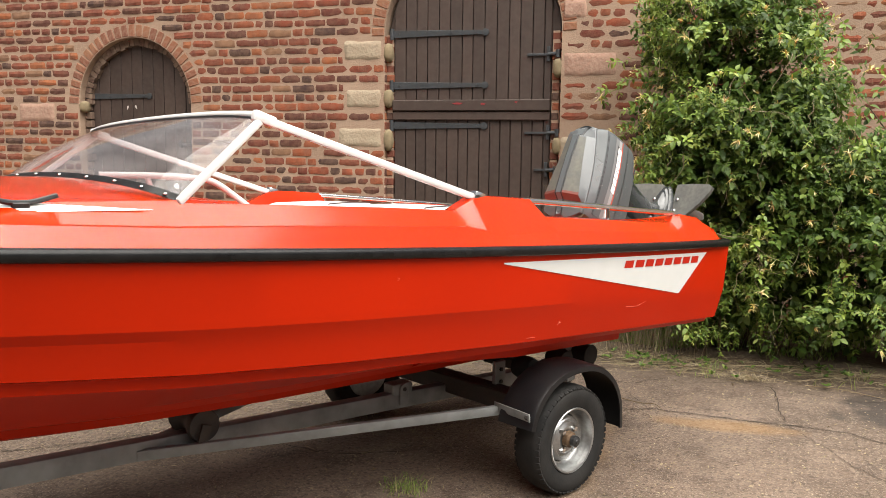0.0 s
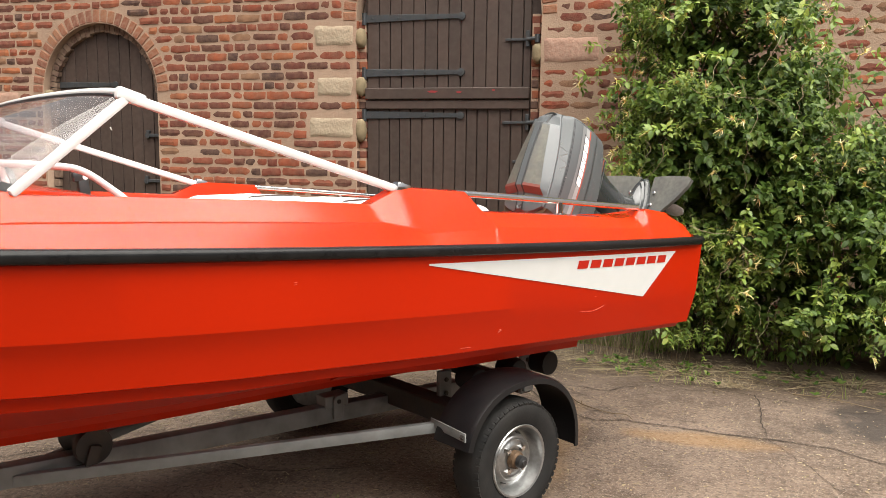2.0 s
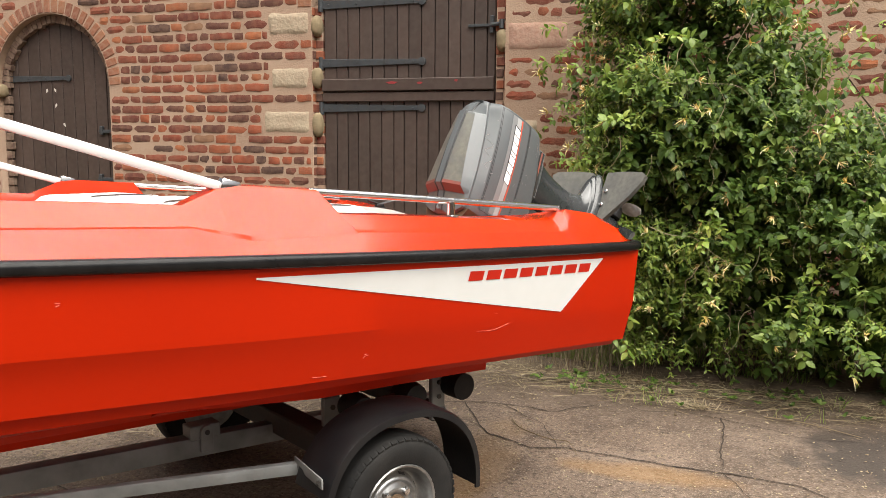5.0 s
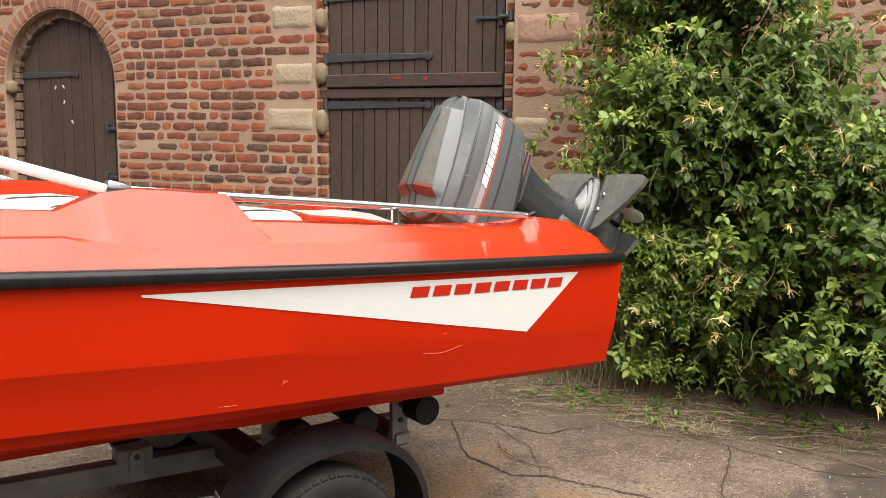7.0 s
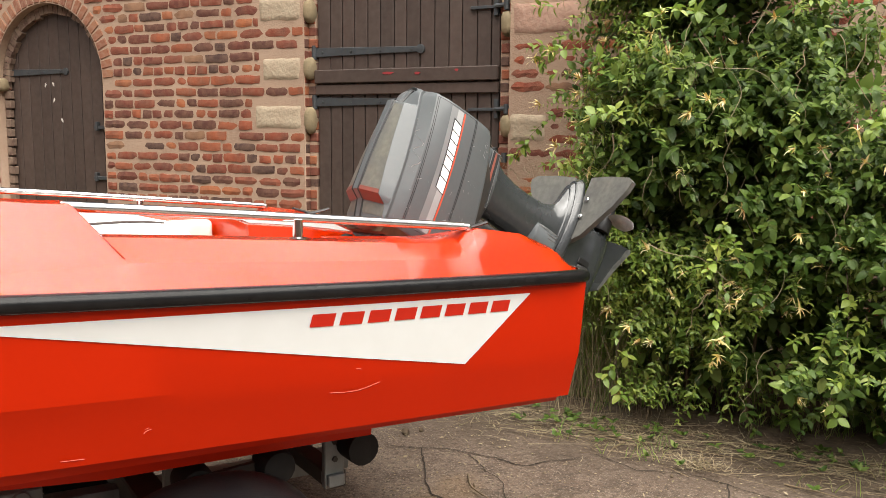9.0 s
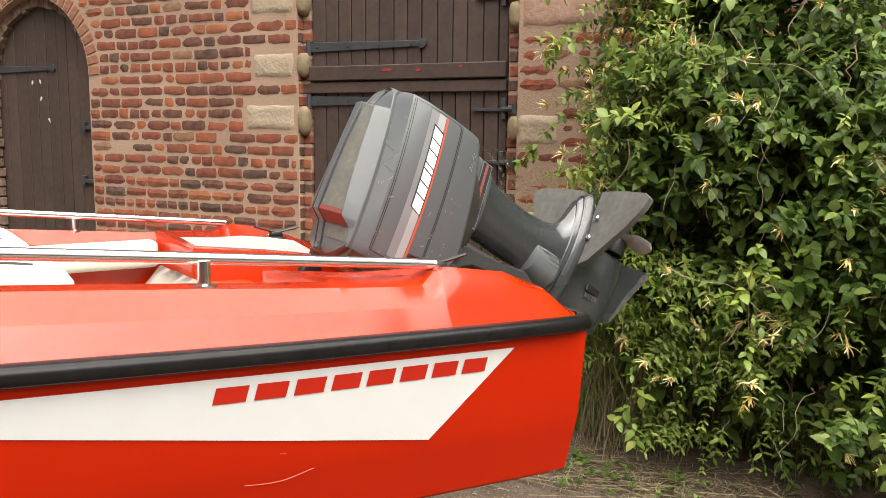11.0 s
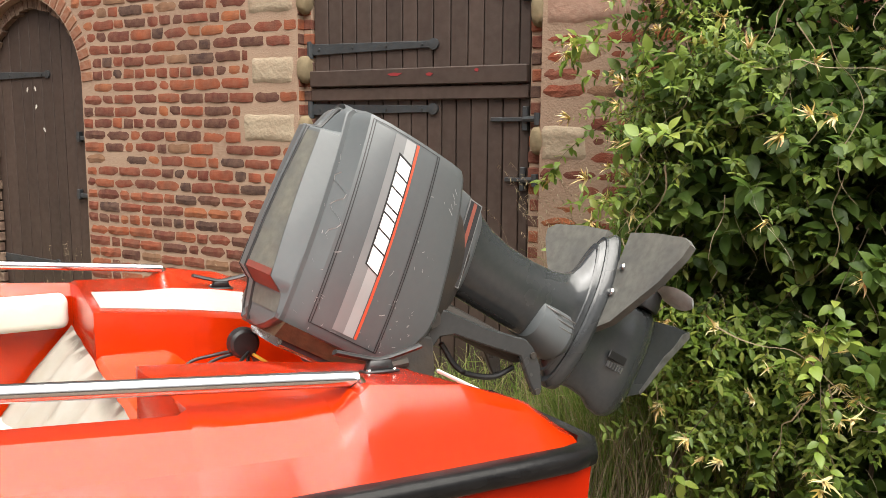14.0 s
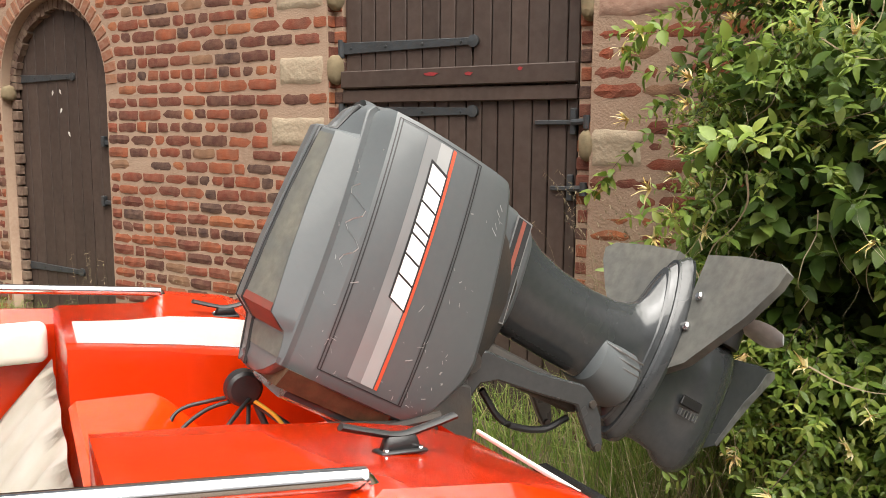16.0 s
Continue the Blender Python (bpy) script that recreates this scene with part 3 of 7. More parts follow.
# brick relief: arch rings, jambs, dressed stones, then the courses
STONES = [(-3.17, -2.775, 2.287, 2.478, STONE), (-3.145, -2.79, 1.853, 2.035, STONE), (-3.232, -2.775, 1.492, 1.685, STONE),
          (-1.133, -0.655, 2.11, 2.335, PINK_STONE), (-1.14, -0.87, 1.42, 1.612, STONE), (-6.9, -6.42, 1.72, 1.93, PINK_STONE), (-1.14, -0.80, 0.62, 0.82, PINK_STONE),
          (-3.2, -2.775, 0.55, 0.75, STONE), (-1.135, -0.93, 2.6, 2.77, PINK_STONE)]
for k, (x0, x1, z0, z1, mt) in enumerate(STONES):
    bm = bmesh.new()
    nx, nz = 12, 7
    face = []
    for i in range(nx + 1):
        col = []
        for j in range(nz + 1):
            ex, ez = abs(2 * i / nx - 1), abs(2 * j / nz - 1)
            p = Vector((x0 + (x1 - x0) * i / nx, 0, z0 + (z1 - z0) * j / nz))
            q = p * 14 + Vector((k * 3.1, 0, 0))
            edge = max(ex, ez) == 1
            wob = 0.016 if edge else 0.004
            col.append((p.x + wob * noise.noise(q), WALL_Y + (0.008 if edge else -0.010) + 0.007 * noise.noise(q * 0.6) + 0.012 * max(0, max(ex, ez) - 0.8), p.z + wob * noise.noise(q + Vector((9, 4, 2)))))
        face.append(col)
    loft(bm, face, closed=False, caps=False)
    rim = [e for e in bm.edges if len(e.link_faces) == 1]
    r = bmesh.ops.extrude_edge_only(bm, edges=rim)
    for v in r["geom"]:
        if isinstance(v, bmesh.types.BMVert):
            v.co.y = WALL_Y + 0.06
    part("quoin_stone", bm, mt, wall_north, "dressed sandstone block", smooth=50)
for x, z, h in ((-2.735, 2.36, 0.085), (-2.735, 1.945, 0.085), (-2.735, 1.565, 0.1), (-1.17, 2.2, 0.085), (-1.16, 1.53, 0.08), (-6.09, 1.88, 0.06)):
    bm = bmesh.new()
    bmesh.ops.create_icosphere(bm, subdivisions=3, radius=1)
    for v in bm.verts:
        k = 1 + 0.08 * noise.noise(v.co * 2 + Vector((x * 7, z * 5, 0)))
        sx, sy, sz = (math.copysign(abs(c) ** 0.8, c) for c in v.co)
        v.co = Vector((x + 0.045 * sx * k, WALL_Y + 0.045 + 0.06 * sy * k, z + h * sz * k))
    part("hinge_stone", bm, BOSS, wall_north, "rounded stone boss beside the door")


def brick_mesh(length, height, seed):
    """A hand-made brick: worn, uneven front face and rounded arrises."""
    rnd = random.Random(seed)
    bm = bmesh.new()
    nx = 5 if length > 0.15 else 3
    front, rim = [], []
    for i in range(nx + 1):
        col = []
        for j in range(3):
            x, z = (i / nx - 0.5) * length, (j / 2 - 0.5) * height
            edge = i in (0, nx) or j in (0, 2)
            corner = i in (0, nx) and j in (0, 2)
            col.append(bm.verts.new((x * (0.965 if corner else 0.985 if edge else 1) + rnd.uniform(-0.005, 0.005), -0.0095 + rnd.uniform(-0.0025, 0.0025) + (0.006 if edge else 0) + 0.004 * corner,
                                     z * (0.92 if corner else 0.96 if edge else 1) + rnd.uniform(-0.004, 0.004))))
        front.append(col)
    for i in range(nx):
        for j in range(2):
            bm.faces.new((front[i][j], front[i + 1][j], front[i + 1][j + 1], front[i][j + 1]))
    loop = [front[i][0] for i in range(nx + 1)] + [front[nx][1]] + [front[i][2] for i in range(nx, -1, -1)] + [front[0][1]]
    back = [bm.verts.new((v.co.x * 1.03, 0.012, v.co.z * 1.06)) for v in loop]
    for k in range(len(loop)):
        q = (k + 1) % len(loop)
        bm.faces.new((loop[q], loop[k], back[k], back[q]))
    return bm


BH = 0.064
STRETCHERS = [mesh_of("brick", brick_mesh(0.215, BH, k), BRICK, 40) for k in range(12)]
HEADERS = [mesh_of("brick", brick_mesh(0.1, BH, 50 + k), BRICK, 40) for k in range(8)]


def blocked(x0, x1, z0, z1):
    for a, b, c, d, _ in STONES:
        if x1 > a - 0.002 and x0 < b + 0.002 and z1 > c + 0.01 and z0 < d - 0.01:
            return True
    for cx, r, spring, ring in ((SMALL_X, SMALL_R, SMALL_SPRING, 0.135), (BIG_X, BIG_R, BIG_SPRING, 0.135)):
        for x in (x0, (x0 + x1) / 2, x1):
            for z in (z0, z1):
                if z < spring and abs(x - cx) < r + 0.004:
                    return True
                if z >= spring - 0.04 and math.hypot(x - cx, max(0, z - spring)) < r + ring - 0.005:
                    return True
    return False


def lay_bricks():
    rnd = random.Random(7)
    count, far = 0, ([], [])
    for row in range(int(3.5 / COURSE)):
        z = 0.06 + row * COURSE
        x = -8.6 + rnd.uniform(0, 0.2)
        heading = row % 4 == 2
        while x < 3.2:
            head = heading and rnd.random() < 0.7 or rnd.random() < 0.22
            full = (0.1 if head else 0.215) * rnd.uniform(0.88, 1.08)
            zz = z + rnd.uniform(-0.004, 0.004) + 0.006 * noise.noise((x * 0.6, row * 0.13, 5))
            L = next((q for q in (full, 0.16, 0.13, 0.1, 0.07, 0.045) if q <= full and not blocked(x, x + q, z - BH / 2, z + BH / 2)), 0)
            if not L:
                x += 0.012
                continue
            step = L + rnd.uniform(0.009, 0.020)
            if rnd.random() < (0.45 if -1.14 < x < -0.9 and z < 1.8 else 0.012):
                x += step
                continue
            me, size = (rnd.choice(HEADERS), L / 0.1) if L < 0.13 else (rnd.choice(STRETCHERS), L / 0.215)
            flip = rnd.choice((0, 180))
            m = pose(x + L / 2, WALL_Y + rnd.uniform(-0.004, 0.003) + 0.005 * (x > -1.2), zz, rnd.uniform(-1, 1), flip + rnd.uniform(-1.1, 1.1), rnd.uniform(-0.6, 0.6)) @ Matrix.Diagonal((size, 1, rnd.uniform(0.86, 1.08), 1))
            if -4.75 < x < -2.8 and 1.1 < z < 2.9 and count < 260 or -1.1 < x < -0.5 and 1.0 < z < 2.9 and count < 300:
                ob = new("brick", me)
                ob.parent, ob.matrix_basis = wall_north, m
                count += 1
            else:
                base = len(far[0])
                far[0].extend((m @ v.co)[:] for v in me.vertices)
                far[1].extend(tuple(base + i for i in p.vertices) for p in me.polygons)
            x += step
    me = bpy.data.meshes.new("brickwork")
    me.from_pydata(far[0], [], far[1])
    me.materials.append(BRICK_FAR)
    ob = new("brickwork", me)
    ob.parent = wall_north
    tagged(ob, "weathered red brick courses", kind="stuff")


def arch_ring(cx, r, spring, count):
    for k in range(count):
        a = math.pi * (k + 0.5) / count
        w = math.pi * (r + 0.06) / count * 0.80
        bm = bmesh.new()
        box(bm, -w / 2, w / 2, -0.007, 0.05, -0.058, 0.058, 0.006)
        for v in bm.verts:
            v.co += Vector((random.uniform(-1, 1), 0.3 * random.uniform(-1, 1), random.uniform(-1, 1))) * 0.0035
        ob = part("arch_brick", bm, ARCH_BRICK, wall_north, smooth=0)
        ob.matrix_basis = pose(cx + (r + 0.066) * math.cos(a), WALL_Y, spring + (r + 0.066) * math.sin(a), 0, 90 - math.degrees(a), 0)


def jamb_bricks(x, depth, y0, z1):
    """Bricks seen in the thickness of an opening's side."""
    for k in range(int(z1 / COURSE)):
        z = 0.06 + k * COURSE
        bm = bmesh.new()
        box(bm, x - 0.006 - random.uniform(0, 0.004), x + 0.006, y0, y0 + depth, z - BH / 2, z + BH / 2, 0.005)
        part("jamb_brick", bm, BRICK, wall_north, smooth=0)


arch_ring(SMALL_X, SMALL_R, SMALL_SPRING, 27)
arch_ring(BIG_X, BIG_R, BIG_SPRING, 32)
for xx in (-2.762, -1.138):
    jamb_bricks(xx, 0.06, WALL_Y + 0.008, 2.5)
for xx in (-2.728, -1.19):
    bm = bmesh.new()
    for k in range(29):
        z = 0.06 + k * COURSE
        box(bm, xx - 0.034 + random.uniform(-0.008, 0.008), xx + 0.034 + random.uniform(-0.008, 0.008), WALL_Y + 0.05 + random.uniform(0, 0.012), WALL_Y + 0.2, z - BH / 2, z + BH / 2, 0.006)
    fill = bmesh.new()
    box(fill, xx - 0.036, xx + 0.030, WALL_Y + 0.062, WALL_Y + 0.19, 0, 2.52, 0.004)
    part("rebate_mortar", fill, MORTAR, wall_north, "mortar of the door rebate", smooth=0)
    part("rebate_brickwork", bm, BRICK_FAR, wall_north, "dark brick rebate beside the door", smooth=0, kind="stuff")
lay_bricks()

# ---- the boat ----
BERTH = pose(-0.5428, 4.9514, 0, 0, 0, 59.3)     # x runs aft, y to starboard, the transom at x = 0
BOAT = BERTH @ pose(0, -0.75, 1.2, -2.0, 0, 0) @ pose(0, 0.75, -1.2)     # the hull lies with a slight list
boat = thing("speedboat", "red open speedboat with black rub rail, on a trailer", "boat", BOAT)


def rub_z(x):
    return 1.034 - 0.043 * x + 0.0054 * x * x


# hull: half sections from keel to rub rail, each row x, keel, then (half width, height) of strake, chine, knuckle and sheer
HULL = [
    (-4.62, 1.220, 0.010, 1.230, 0.020, 1.260, 0.034, 1.287, 0.050, rub_z(-4.62)),
    (-4.45, 0.980, 0.100, 1.040, 0.250, 1.130, 0.327, 1.202, 0.420, rub_z(-4.45)),
    (-4.15, 0.780, 0.210, 0.890, 0.460, 1.030, 0.568, 1.133, 0.690, rub_z(-4.15)),
    (-3.75, 0.640, 0.310, 0.790, 0.640, 0.950, 0.734, 1.074, 0.825, rub_z(-3.75)),
    (-3.35, 0.560, 0.360, 0.715, 0.720, 0.905, 0.799, 1.037, 0.866, rub_z(-3.35)),
    (-2.9, 0.522, 0.400, 0.680, 0.755, 0.850, 0.823, 0.992, 0.872, rub_z(-2.9)),
    (-2.4, 0.496, 0.420, 0.660, 0.780, 0.805, 0.839, 0.953, 0.874, rub_z(-2.4)),
    (-1.6, 0.470, 0.430, 0.640, 0.790, 0.745, 0.844, 0.897, 0.874, rub_z(-1.6)),
    (-0.8, 0.448, 0.430, 0.622, 0.797, 0.698, 0.846, 0.850, 0.872, rub_z(-0.8)),
    (-0.02, 0.430, 0.430, 0.585, 0.778, 0.648, 0.822, 0.800, 0.844, rub_z(-0.02)),
]
bm = bmesh.new()
rings = []
for x in [-4.62 + 4.5 * (i / 54) ** 0.9 for i in range(55)] + [-0.095, -0.075, -0.058, -0.042, -0.03, -0.02]:
    zk, ws, zs, wc, zc, wn, zn, wt, zt = lerp_table(HULL, x)
    d = min(1.0, wc / 0.5)
    fade = max(0.0, min(1.0, (-0.9 - x) / 1.4))
    half = [(0.0, zk), (ws * 0.5, zk + (zs - zk) * 0.5), (ws * 0.55, zk + (zs - zk) * 0.5 - 0.018 * d), (ws * 0.62, zk + (zs - zk) * 0.6), (ws, zs), (ws * 1.02, zs - 0.02 * d), (ws + 0.05 * d, zs + 0.012),
            (wc - 0.06 * d, zc - 0.032 - 0.018 * fade), (wc - 0.045 * d, zc - 0.012 * d), (wc, zc), (wc + (wn - wc) * (0.42 - 0.10 * fade), zc + (zn - zc) * 0.42), (wc + (wn - wc) * (0.76 - 0.13 * fade), zc + (zn - zc) * 0.76), (wn, zn), (wt, zt - 0.02), (wt, zt)]
    rings.append([(x, -w, z) for w, z in half[::-1]] + [(x, w, z) for w, z in half[1:]])
rows = loft(bm, rings, closed=False)
bm.faces.new(rows[-1])
for v in list(bm.verts):
    if v.co.x > -0.03:
        v.co.x += -0.03 * (1.045 - v.co.z) + 0.015
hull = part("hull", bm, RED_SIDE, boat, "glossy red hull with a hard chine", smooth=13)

for sgn in (-1, 1):
    # spray strake that stops short of the transom
    bm = bmesh.new()
    rg = []
    for k in range(25):
        x = -1.9 + 1.25 * k / 24
        _, ws, zs, wc, zc, *_ = lerp_table(HULL, x)
        t = 0.5
        w, z, g = ws + 0.05 + (wc - 0.06 - ws - 0.05) * t, zs + 0.012 + (zc - 0.045 - zs - 0.012) * t, min(1.0, k / 10)
        rg.append([(x, sgn * (w - 0.05), z - 0.025), (x, sgn * (w + 0.02 * g), z - 0.03 * g - 0.004), (x, sgn * (w + 0.03 * g), z + 0.012), (x, sgn * (w - 0.03), z + 0.01)])
    loft(bm, rg)
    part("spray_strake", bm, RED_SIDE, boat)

# rub rail, round both quarters and along the sheer
bm = bmesh.new()
side = [lerp_table(HULL, -4.62 + 4.55 * k / 40)[-2:] for k in range(41)]
path = [(-4.62 + 4.55 * k / 40, side[k][0] + 0.004, rub_z(-4.62 + 4.55 * k / 40)) for k in range(41)]
path = [p for p in path if p[0] < -0.1] + [(-0.06, 0.848, rub_z(-0.06)), (-0.015, 0.834, rub_z(0)), (0.012, 0.80, rub_z(0)), (0.014, 0.7, rub_z(0)), (0.014, 0.48, rub_z(0))]
for sgn in (-1, 1):
    rg = []
    P = [Vector((x, sgn * y, z)) for x, y, z in path]
    for k, p in enumerate(P):
        d = (P[min(k + 1, len(P) - 1)] - P[max(k - 1, 0)])
        d.z = 0
        d.normalize()
        o = Vector((d.y, -d.x, 0)) * -sgn * 1.0
        if o.dot(Vector((0, sgn, 0))) < 0 and abs(o.y) > 0.3:
            o = -o
        if abs(o.y) <= 0.3 and o.x < 0 and p.x > -1:
            o = -o
        sec = [(-0.01, -0.019), (0.014, -0.019), (0.023, -0.013), (0.026, -0.005), (0.0268, 0.001), (0.026, 0.007), (0.023, 0.013), (0.014, 0.019), (-0.01, 0.019)]
        rg.append([p + o * a + Vector((0, 0, b + 0.004)) for a, b in sec])
    loft(bm, rg)
part("rub_rail", bm, RUBBER, boat, "black rubber rub rail", smooth=50)

# side decks: rows x then (half width, height) from sheer to the cockpit side
SIDE = [
    (-2.96, 0.874, 1.228, 0.842, 1.286, 0.829, 1.290, 0.768, 1.352, 0.715, 1.354, 0.70, 1.30, 0.69, 0.92),
    (-2.64, 0.876, 1.208, 0.842, 1.270, 0.829, 1.274, 0.765, 1.335, 0.715, 1.335, 0.70, 1.28, 0.69, 0.86),
    (-2.14, 0.878, 1.178, 0.842, 1.241, 0.829, 1.245, 0.763, 1.304, 0.715, 1.304, 0.70, 1.25, 0.69, 0.80),
    (-1.87, 0.878, 1.16, 0.842, 1.226, 0.829, 1.230, 0.765, 1.283, 0.715, 1.284, 0.70, 1.24, 0.69, 0.75),
    (-1.765, 0.878, 1.12, 0.842, 1.197, 0.836, 1.208, 0.762, 1.322, 0.712, 1.328, 0.70, 1.25, 0.69, 0.75),
    (-1.70, 0.878, 1.12, 0.838, 1.180, 0.831, 1.194, 0.762, 1.330, 0.712, 1.334, 0.70, 1.25, 0.69, 0.75),
    (-1.49, 0.878, 1.11, 0.838, 1.178, 0.831, 1.192, 0.766, 1.314, 0.712, 1.320, 0.70, 1.25, 0.69, 0.75),
    (-1.40, 0.878, 1.11, 0.838, 1.178, 0.831, 1.192, 0.768, 1.310, 0.712, 1.316, 0.70, 1.25, 0.69, 0.75),
    (-1.394, 0.878, 1.10, 0.838, 1.181, 0.829, 1.189, 0.785, 1.236, 0.735, 1.240, 0.70, 1.20, 0.69, 0.75),
    (-1.20, 0.878, 1.10, 0.838, 1.170, 0.829, 1.178, 0.785, 1.221, 0.735, 1.226, 0.70, 1.18, 0.69, 0.75),
    (-0.9, 0.876, 1.10, 0.838, 1.150, 0.829, 1.158, 0.785, 1.197, 0.735, 1.202, 0.70, 1.15, 0.69, 0.75),
    (-0.655, 0.868, 1.08, 0.834, 1.134, 0.825, 1.142, 0.785, 1.176, 0.735, 1.183, 0.70, 1.15, 0.69, 0.75),
    (-0.642, 0.868, 1.08, 0.834, 1.134, 0.825, 1.142, 0.785, 1.175, 0.735, 1.190, 0.31, 1.160, 0.27, 0.86),
    (-0.440, 0.862, 1.07, 0.829, 1.121, 0.820, 1.129, 0.785, 1.160, 0.735, 1.180, 0.29, 1.138, 0.255, 0.86),
    (-0.405, 0.862, 1.07, 0.830, 1.122, 0.818, 1.160, 0.798, 1.190, 0.735, 1.192, 0.285, 1.132, 0.25, 0.86),
    (-0.385, 0.860, 1.068, 0.830, 1.124, 0.814, 1.176, 0.790, 1.201, 0.72, 1.194, 0.28, 1.128, 0.245, 0.86),
    (-0.22, 0.854, 1.06, 0.827, 1.110, 0.810, 1.155, 0.784, 1.176, 0.71, 1.168, 0.275, 1.104, 0.245, 0.86),
    (-0.09, 0.849, 1.052, 0.826, 1.082, 0.806, 1.110, 0.774, 1.124, 0.70, 1.120, 0.27, 1.075, 0.245, 0.86),
    (-0.01, 0.828, 1.047, 0.80, 1.058, 0.77, 1.064, 0.74, 1.068, 0.70, 1.064, 0.27, 1.045, 0.245, 0.86),
    (0.012, 0.81, 1.04, 0.79, 1.04, 0.76, 1.04, 0.73, 1.04, 0.70, 1.04, 0.27, 1.033, 0.245, 0.86),
]
for sgn in (-1, 1):
    bm = bmesh.new()
    xs = sorted({r[0] for r in SIDE} | {-2.96 + 2.97 * k / 50 for k in range(51)})
    rg = []
    for x in xs:
        q = lerp_table(SIDE, x)
        p = [(q[k], q[k + 1]) for k in range(0, 14, 2)]
        p[0] = (p[0][0], rub_z(x) + 0.004)
        rake = max(0.0, 1 - abs(x + 1.397) / 0.2) * 0.75     # the hump ends on a slant
        rg.append([(x + rake * (1.237 - max(z, 1.18)) * (z > 1.13), sgn * w, z) for w, z in p])
    loft(bm, rg, closed=False, caps=False)
    bmesh.ops.solidify(bm, geom=bm.faces[:], thickness=0.004)
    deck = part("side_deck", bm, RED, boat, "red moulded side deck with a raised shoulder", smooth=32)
    for e in deck.data.edges:     # crisp moulded creases along the deck
        a, b = (deck.data.vertices[k].co for k in e.vertices)
        if abs(a.x - b.x) > 0.003 and abs(a.y - b.y) < 0.012 and max(a.x, b.x) < -0.44 and 0.74 < abs(a.y) < 0.856:
            e.use_edge_sharp = True

# foredeck with its crowned hood: heights across the half width
CROWN = ((0.963, 0.055), (0.948, 0.059), (0.878, 0.115), (0.82, 0.128), (0.74, 0.138), (0.5, 0.164), (0.25, 0.178), (0, 0.182))


def crown(k):
    for (k0, h0), (k1, h1) in zip(CROWN, CROWN[1:]):
        if k >= k1:
            return h0 + (h1 - h0) * (k0 - k) / (k0 - k1)
    return CROWN[-1][1]


bm = bmesh.new()
rg = []
for i in range(29):
    x = -4.6 + 1.66 * i / 28
    w = lerp_table(HULL, x)[-2] + 0.004
    z = rub_z(x) + 0.005
    t = min(1.0, w / 0.85)
    lift = (0.027 + 0.051 * (x + 3.03)) * t
    half = [(w, z)] + [(w * k, z + h * t + (lift if k < 0.9 else 0.0165 * t)) for k, h in CROWN]
    rg.append([(x, -a, b) for a, b in half] + [(x, a, b) for a, b in half[-2::-1]])
loft(bm, rg, closed=False, caps=False)
bmesh.ops.solidify(bm, geom=bm.faces[:], thickness=0.005)
part("foredeck", bm, RED, boat, "crowned red foredeck", smooth=24)
bm = bmesh.new()
rg = []
for i in range(24):
    x = -4.3 + 1.28 * i / 23
    w = lerp_table(HULL, x)[-2]
    t = min(1, w / 0.85)
    wide = 0.016 + 0.018 * max(0, 1 - ((i - 17) / 5) ** 2) if i < 18 else 0.034 * (1 - (i - 17) / 6.2)
    rg.append([(x, -w * k - 0.003, rub_z(x) + 0.008 + (crown(k) + 0.027 + 0.051 * (x + 3.03)) * t) for k in (0.912, 0.912 - wide * 0.45, 0.912 - wide * 0.9)])
loft(bm, rg, closed=False, caps=False)
part("stripe", bm, WHITE, boat, "white tapering deck stripe")

# windscreen: raked wrap-round perspex between a base strip and a white top rail
def screen(t, v):
    """t from -1 (port) to 1 (starboard), v from base to top."""
    c = math.cos(t * math.pi / 2) ** 0.85 if abs(t) < 1 else 0.0
    base = Vector((-2.93 - 0.14 * c ** 0.75, 0.765 * math.sin(t * math.pi / 2), 1.362 + 0.07 * c))
    top = Vector((-2.60 - 0.085 * c, 0.68 * math.sin(t * math.pi / 2), 1.607 + 0.02 * c))
    return base.lerp(top, v) + Vector((-0.03, 0, 0.01)) * math.sin(v * math.pi) * c


bm = bmesh.new()
loft(bm, [[screen(-1 + 2 * k / 32, v / 6) for v in range(7)] for k in range(33)], closed=False, caps=False)
pane = part("windscreen", bm, PERSPEX, boat, "hazy clear perspex windscreen", smooth=60)
pane.visible_shadow = False
bm = bmesh.new()
tube(bm, [screen(-1 + 2 * k / 40, 1.0) for k in range(41)], 0.0105, 8)
part("top_rail", bm, WHITE_TUBE, boat, "white windscreen rail", smooth=60)
bm = bmesh.new()
tube(bm, [screen(-1 + 2 * k / 40, 0.955) for k in range(41)], 0.0055, 6)
part("glazing_bead", bm, BLACK, boat, "black rubber glazing bead", smooth=60)
bm = bmesh.new()
loft(bm, [[screen(-1 + 2 * k / 40, v) + Vector((-0.006, 0, 0.002)) for v in (-0.02, 0.0, 0.045)] for k in range(41)], closed=False, caps=False)
bmesh.ops.solidify(bm, geom=bm.faces[:], thickness=0.004)
strip = part("base_strip", bm, BLACK, boat, "black screen strip with bright rivets", smooth=60)
for k in range(11):
    bm = bmesh.new()
    p = screen(-0.93 + 1.86 * k / 10, 0.012) + Vector((-0.009, 0, 0.003))
    bmesh.ops.create_icosphere(bm, subdivisions=2, radius=0.0075, matrix=Matrix.Translation(p) @ Matrix.Diagonal((1, 1, 0.55, 1)))
    part("rivet", bm, CHROME, strip)


